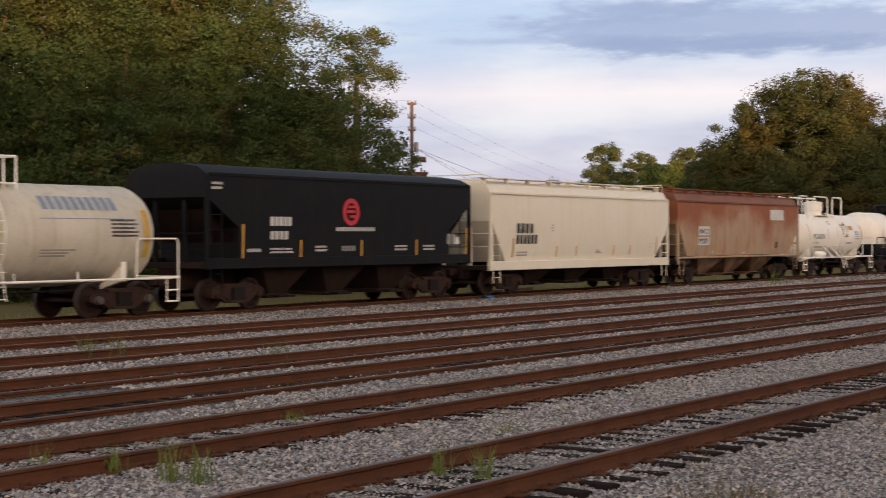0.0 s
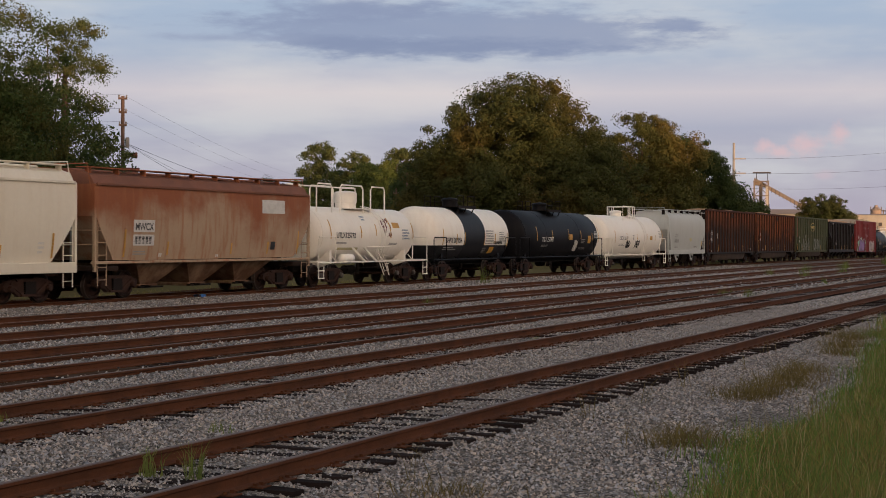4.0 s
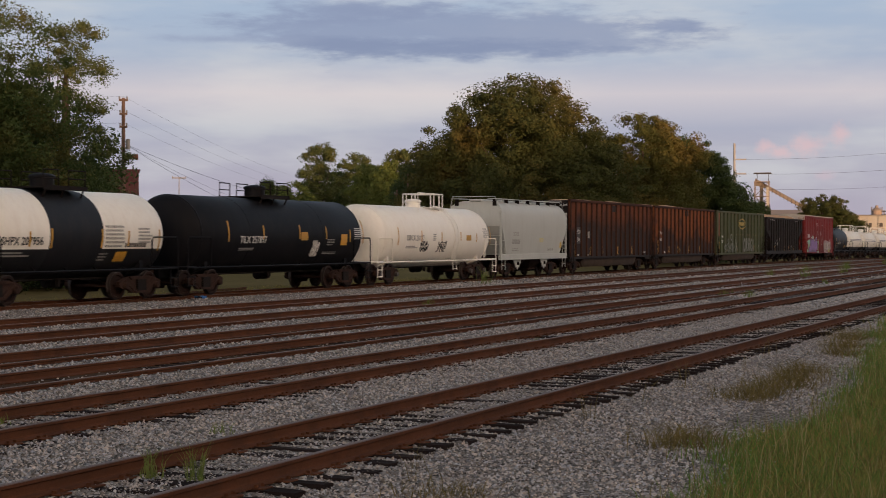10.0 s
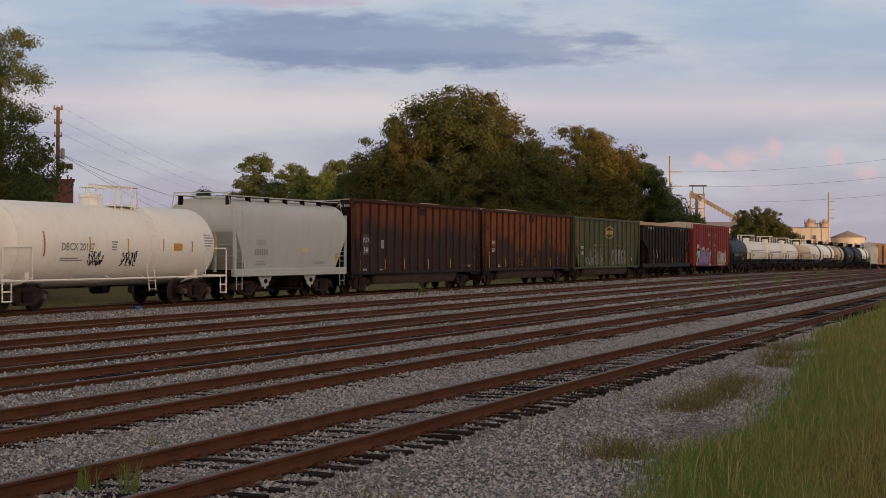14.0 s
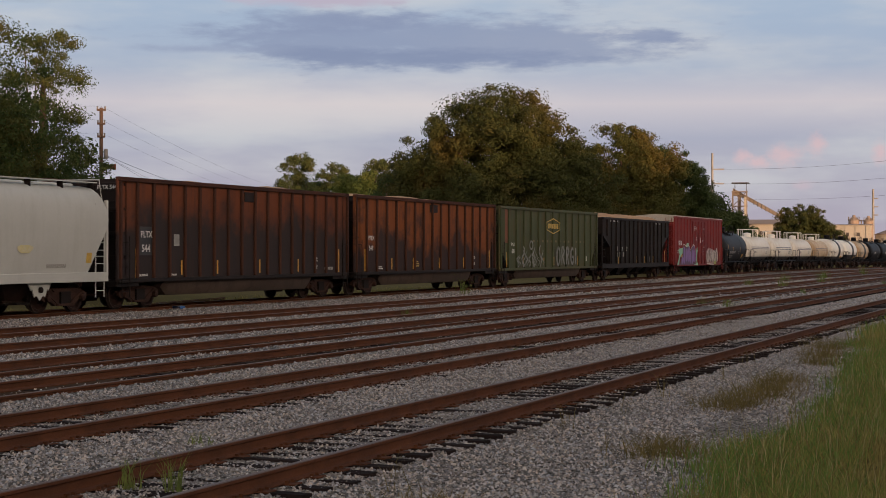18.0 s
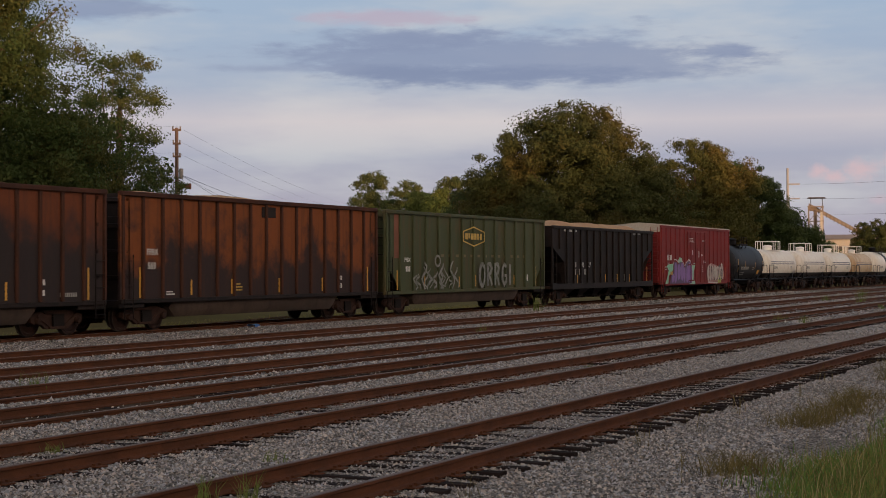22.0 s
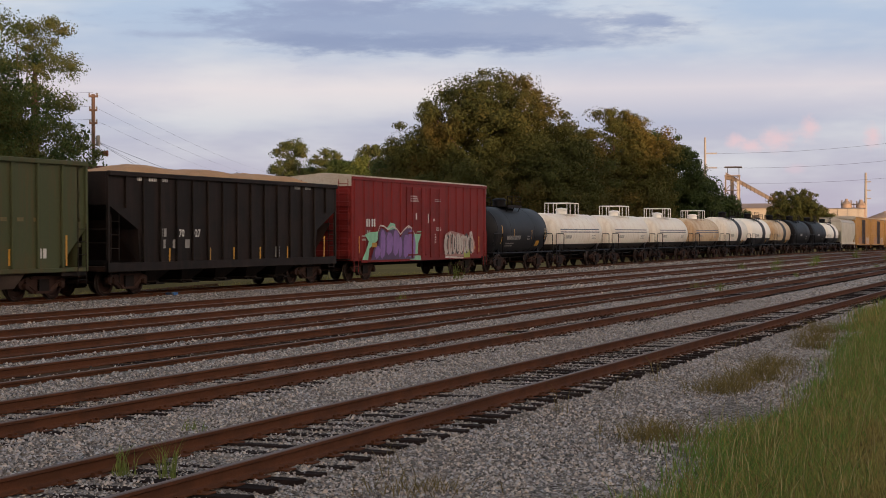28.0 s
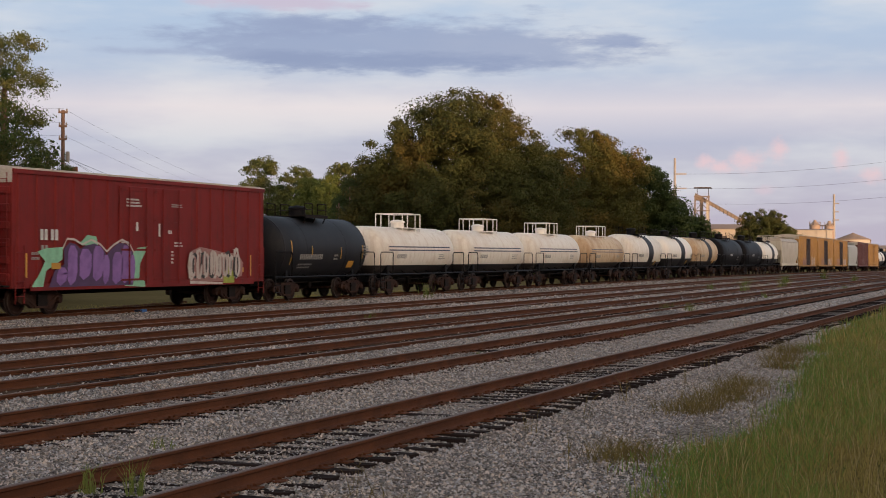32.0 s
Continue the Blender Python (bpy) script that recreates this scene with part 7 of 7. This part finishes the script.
build_trees()
woods("far_woods", "low far woods beyond the tracks", ((34, 190), (28, 230), (22, 230), (16, 220), (12.3, 240)), 5.0, "leaf_dark", 41, 900, 60, 0.3, 1.6)
woods("tree_belt", "dark trees filling in behind the big oak", ((24.6, 182), (20, 178), (16, 184), (13.4, 190)), 10.5, "leaf_dark", 47, 1500, 44, 0.2, 1.2, 5, 0.4)
woods("pine_belt", "mixed light and dark trees below the pines", ((30.3, 236), (28, 230), (24.6, 222)), 9.0, "leaf_light", 49, 330, 60, 0.24, 1.4, 5, 0.5)
woods("horizon_woods", "hazy woods along the horizon", ((13, 900), (8, 1000), (3, 1050), (-6, 1000)), 9.0, "leaf_dark", 42, 700, 14, 2.2, 6.0, 30)
woods("grove_undergrowth", "dense green undergrowth below the grove", ((54, 66), (47, 70), (41, 76), (37.6, 84)), 7.5, "leaf_dark", 43, 900, 110, 0.11, 1.3, 6)
woods("grove_backing", "deeper trees of the grove", ((56, 84), (48, 90), (42, 94), (38.6, 98)), 13.0, "leaf_dark", 45, 900, 100, 0.17, 1.6, 6)
# unseen woods added behind the camera to block the sinking sun from the yard
woods("woods_behind", "tall unseen woods added to shade the grove and yard", ((205, 175), (225, 98), (252, 74)), 16.8, "leaf_dark", 44, 2600, 14, 2.2, 2.2, 12, 0.2)
woods("woods_behind", "tall unseen woods added to shade the yard and the oaks", ((252, 74), (270, 70), (302, 84), (322, 114)), 18.9, "leaf_dark", 46, 3400, 14, 2.2, 2.2, 12, 0.2)
woods("woods_behind", "lower unseen woods added to shade the far train", ((322, 114), (335, 165), (343, 245)), 12.6, "leaf_dark", 48, 2600, 14, 2.2, 1.8, 12, 0.15)
build_poles()
build_plant()


# ---- ballast stones, grass, weeds ----
def stones(name, label, count, x0, x1, y0, y1, size, seed):
    """Loose crushed stones over the bed, not on rails; every stone its own shape."""
    rs = np.random.default_rng(seed)
    u = rs.random(count)
    x = x0 + (x1 - x0) * u ** 1.55
    y = y0 + (y1 - y0) * rs.random(count)
    keep = np.ones(count, bool)
    on_tie = np.zeros(count, bool)
    for c in TRACKS:
        for side in (-0.7535, 0.7535):
            keep &= np.abs(y - c - side) > 0.085
        on_tie |= np.abs(y - c) < 0.75
    edge = 3.1 + 0.03 * np.clip(x, 0, 100)
    keep &= rs.random(count) < np.clip((y - edge + 0.7) / 0.9, 0.03, 1)
    keep &= ~(on_tie & (rs.random(count) < np.where(y > 14.2, 0.9, 0.3)))
    x, y, on_tie = x[keep], y[keep], on_tie[keep]
    n = len(x)
    z = np.array([ground_height(a, b) for a, b in zip(x, y)])
    s = size * (0.5 + 0.9 * rs.random(n) ** 1.6)
    s[on_tie] *= 0.8
    # sharp lumps, sunk in the bed
    lump = np.array([(1, 0.15, 0), (-0.1, 1, 0.1), (-1, -0.1, 0.05), (0.1, -1, -0.05), (0.1, 0.1, 1)], float)
    v = lump[None] * (0.6 + 0.75 * rs.random((n, 5, 1))) + rs.normal(size=(n, 5, 3)) * 0.22
    v[:, :4, 2] -= 0.25
    v[:, :, 2] *= 0.8
    a = rs.random(n) * math.tau
    tilt = rs.normal(size=n) * 0.45
    ct, st = np.cos(tilt)[:, None], np.sin(tilt)[:, None]
    vy, vz = v[:, :, 1] * ct - v[:, :, 2] * st, v[:, :, 1] * st + v[:, :, 2] * ct
    ca, sa = np.cos(a)[:, None], np.sin(a)[:, None]
    vx, vy = v[:, :, 0] * ca - vy * sa, v[:, :, 0] * sa + vy * ca
    k = (s * 0.55)[:, None]
    out = np.stack([vx * k + x[:, None], vy * k + y[:, None], vz * k + (z + s * 0.12 + 0.012 * rs.random(n))[:, None]], 2).reshape(-1, 3)
    sides = np.array([(0, 1, 4), (1, 2, 4), (2, 3, 4), (3, 0, 4)])
    f = (sides[None] + (np.arange(n) * 5)[:, None, None]).reshape(-1, 3)
    tagged(new(name, raw_mesh(name, out, f, M["stone"])), label, "ballast", "", "stuff")


def blades(name, label, mat, xy, height, width, seed, lean=0.35, kind="stuff", category="grass"):
    """Grass blades: bent, tapering strips."""
    rs = np.random.default_rng(seed)
    n = len(xy)
    x, y = xy[:, 0], xy[:, 1]
    z = np.array([ground_height(a, b) for a, b in xy]) - 0.02
    h = height * (0.45 + 0.75 * rs.random(n))
    a = rs.random(n) * math.tau
    l = lean * h * (0.3 + rs.random(n))
    b = rs.random(n) * math.tau
    wx, wy = np.cos(b) * width * 0.5, np.sin(b) * width * 0.5
    lx, ly = np.cos(a) * l, np.sin(a) * l
    rows = []
    for t, bend, w in ((0, 0, 1.0), (0.6, 0.36, 0.75), (1.0, 1.0, 0.1)):
        rows.append(np.stack([x + lx * bend - wx * w, y + ly * bend - wy * w, z + h * t * (1 - 0.12 * bend)], 1))
        rows.append(np.stack([x + lx * bend + wx * w, y + ly * bend + wy * w, z + h * t * (1 - 0.12 * bend)], 1))
    v = np.stack(rows, 1).reshape(-1, 3)
    q = np.array([(0, 1, 3, 2), (2, 3, 5, 4)])
    f = (q[None] + (np.arange(n) * 6)[:, None, None]).reshape(-1, 4)
    return tagged(new(name, raw_mesh(name, v, f, M[mat])), label, category, "", kind)


def build_grass():
    rs = np.random.default_rng(5)

    def field(n, x0, x1, pw=1.5, back=6.0):
        x = x0 + (x1 - x0) * rs.random(n) ** pw
        edge = np.interp(x, [11, 15.4, 19.8, 24.2, 28.6, 33, 45, 56, 71.5, 90, 154], [3.45, 3.65, 3.95, 4.0, 4.15, 4.75, 5.85, 6.4, 6.7, 6.8, 6.6])
        edge = edge + np.array([0.75 * noise.noise((a * 0.45, 4.2, 0)) + 0.5 * noise.noise((a * 1.5, 9.1, 0)) for a in x])
        y = edge - 0.1 - back * rs.random(n) ** 1.2 + np.abs(rs.normal(size=n)) * 0.3
        return np.stack([x, y], 1)

    blades("bank_grass", "bright green grass at the ballast's edge", "grass", field(36000, 10, 60, 1.5, 1.5), 0.25, 0.011, 1, 0.6)
    blades("yellowing_bank_grass", "yellowing brown grass on the bank", "grass_olive", field(54000, 10, 60, 1.5, 5.5) - np.array([0, 0.25]), 0.27, 0.010, 6, 0.7)
    blades("grass_stems", "tall thin pale grass stems on the bank", "stem", field(2200, 10, 60, 1.4, 4.5), 0.60, 0.006, 8, 0.35)
    stand = np.stack([-14 + 25 * rs.random(14000), -7 + 9.8 * rs.random(14000)], 1)
    blades("verge_grass", "short yellowing grass on the verge", "grass_olive", stand, 0.2, 0.009, 14, 0.7)
    far = np.stack([30 + 70 * rs.random(9000), 33.9 + 5 * rs.random(9000) ** 1.5], 1)
    blades("line_side_grass", "dry and green grass beyond the running line", "grass_olive", far, 0.3, 0.03, 11, 0.6)
    blades("far_bank_grass", "tall green and yellowing grass down the bank", "grass", field(11000, 45, 170, 1.3, 7.0), 0.38, 0.03, 2)
    blades("far_yellow_grass", "tall yellowing grass down the bank", "grass_olive", field(12000, 42, 170, 1.3, 7.0), 0.42, 0.03, 4)
    blades("dry_bank_grass", "dry tan grass stems on the bank", "dry_grass", field(16000, 10, 70, 1.5, 5.0), 0.34, 0.009, 3, 0.5)


def tuft(x, y, h, n, mat, spread, name="weed", label="green weed growing in the ballast", seed=0, lean=0.35, width=0.014):
    rs = np.random.default_rng(int(x * 31 + y * 17) + seed)
    xy = np.stack([x + rs.normal(size=n) * spread, y + rs.normal(size=n) * spread], 1)
    return blades(name, label, mat, xy, h, width, int(x * 7 + y * 3) + seed, lean, "stuff" if name == "dry_tuft" else "", "weed")


def build_weeds():
    for x, y, h in ((13.09, 8.3, 0.42), (13.04, 8.78, 0.34), (11.44, 10.89, 0.48), (11.55, 10.62, 0.44), (10.78, 11.99, 0.42), (11.44, 11.66, 0.36)):
        tuft(x, y, h, 46, "weed", 0.05, width=0.010)
    for x, y, h in ((16.72, 10.23, 0.2), (62.31, 13.8, 0.5), (70.08, 28.23, 1.0), (48.51, 21.57, 0.4), (125.21, 20.14, 0.75), (115.39, 21.48, 0.7), (63.75, 15.12, 0.42), (21.27, 22.42, 0.48), (22.01, 22.33, 0.44), (23.01, 19.18, 0.36), (95.18, 17.81, 0.9),
                    (113.08, 18.4, 1.0), (150.52, 20.72, 1.0), (98.4, 20.53, 0.5), (136.62, 12.32, 0.6), (43.89, 11.88, 0.2), (16.06, 13.09, 0.15), (34.1, 12.43, 0.15), (82.97, 14.41, 0.35), (108.53, 13.59, 0.4), (141.28, 16.82, 0.7), (163.09, 15.22, 0.8)):
        tuft(x, y, h, 34, "weed", 0.07 + 0.10 * h, width=0.009 + 0.00016 * x, lean=0.5)
    for x, y, h, n in ((24.2, 5.39, 0.30, 190), (25.08, 5.33, 0.30, 190), (26.29, 5.28, 0.32, 190), (27.72, 5.39, 0.36, 190), (29.26, 5.5, 0.34, 160), (18.15, 4.79, 0.36, 150), (18.59, 4.84, 0.3, 90), (34.32, 5.61, 0.4, 160), (13.86, 5.94, 0.22, 90), (36.85, 5.94, 0.4, 170), (39.6, 6.27, 0.4, 170)):
        tuft(x, y, h * 0.95, int(n * 1.7), "dry_grass", 0.26, "dry_tuft", "brown dry grass tuft at the ballast's edge", width=0.009, lean=1.1)
    for x, y, h in ((20.35, 6.71, 0.5), (22.66, 6.6, 0.55), (25.3, 6.71, 0.5), (29.15, 6.6, 0.5), (14.52, 6.6, 0.55), (33.0, 6.82, 0.55)):
        tuft(x, y, h, 7, "dry_grass", 0.08, "dry_stalk", "thin dry seed stalks beside the rail", lean=0.6, width=0.008)


stones("ballast_stones", "loose grey crushed ballast stones", 270000, 8.5, 58.0, 3.3, 14.6, 0.037, 9)
stones("ballast_stones_far", "loose grey crushed ballast stones between the tracks", 90000, 17.0, 72.0, 14.6, 30.2, 0.050, 10)
stones("ballast_stones_beyond", "grey crushed ballast stones far down the yard", 15000, 56.0, 130.0, 9.6, 11.3, 0.075, 12)
stones("ballast_stones_distant", "grey crushed ballast stones between far tracks", 26000, 62.0, 130.0, 13.8, 30.2, 0.085, 13)
build_grass()
build_weeds()
rag = Geo()
rag.quad_grid([[(47.6 + 0.12 * i, 29.95 + 0.1 * j, -0.05 + 0.05 * math.sin(i * 2.1 + j)) for i in range(4)] for j in range(4)])
rag.quad_grid([[(47.65 + 0.1 * i, 29.93, -0.11 + 0.05 * j) for i in range(4)] for j in range(3)])
solid("blue_scrap", rag, M["blue_rag"], "crumpled blue plastic scrap beside the rail", "litter", smooth=60)


def stored_rails():
    """Old rails lying in the grass beyond the running line."""
    for x, y, ln, a in ((47, 35.4, 12, 4), (50, 36.2, 14, 7), (46, 37.0, 10, -3), (54, 36.8, 12, 10)):
        g = Geo().quad_grid([[(u, b, c) for b, c in RAIL] for u in (0, ln)], True, True)
        solid("stored_rail", g, M["rail_rust"], "old rusty rail lying in dry grass", "rail", "stored rails", m=pose(x, y, FIELD + 0.2, 0, 0, a))


stored_rails()


# ---- what moves ----
def motions():
    """The train rolls towards the camera at a steady pace; its wheels turn."""
    for car, mid in CARS:
        rows = []
        for t in [i * 2.0 for i in range(17)]:
            s = mid - SPEED * t
            pitch = math.degrees(math.atan2(drop(s + 6) - drop(s - 6), 12))
            rows.append((t, pose(s, LINE, drop(s), 0, -pitch, 0)))
        walk(car, rows)
    step = 0.125
    turn = math.degrees(SPEED * step / WHEEL_R)
    for k, (w, x) in enumerate(WHEELSETS):
        walk(w, [(i * step, pose(x, 0, WHEEL_R, 0, -turn * i + 20 * k, 0)) for i in range(257)])


motions()
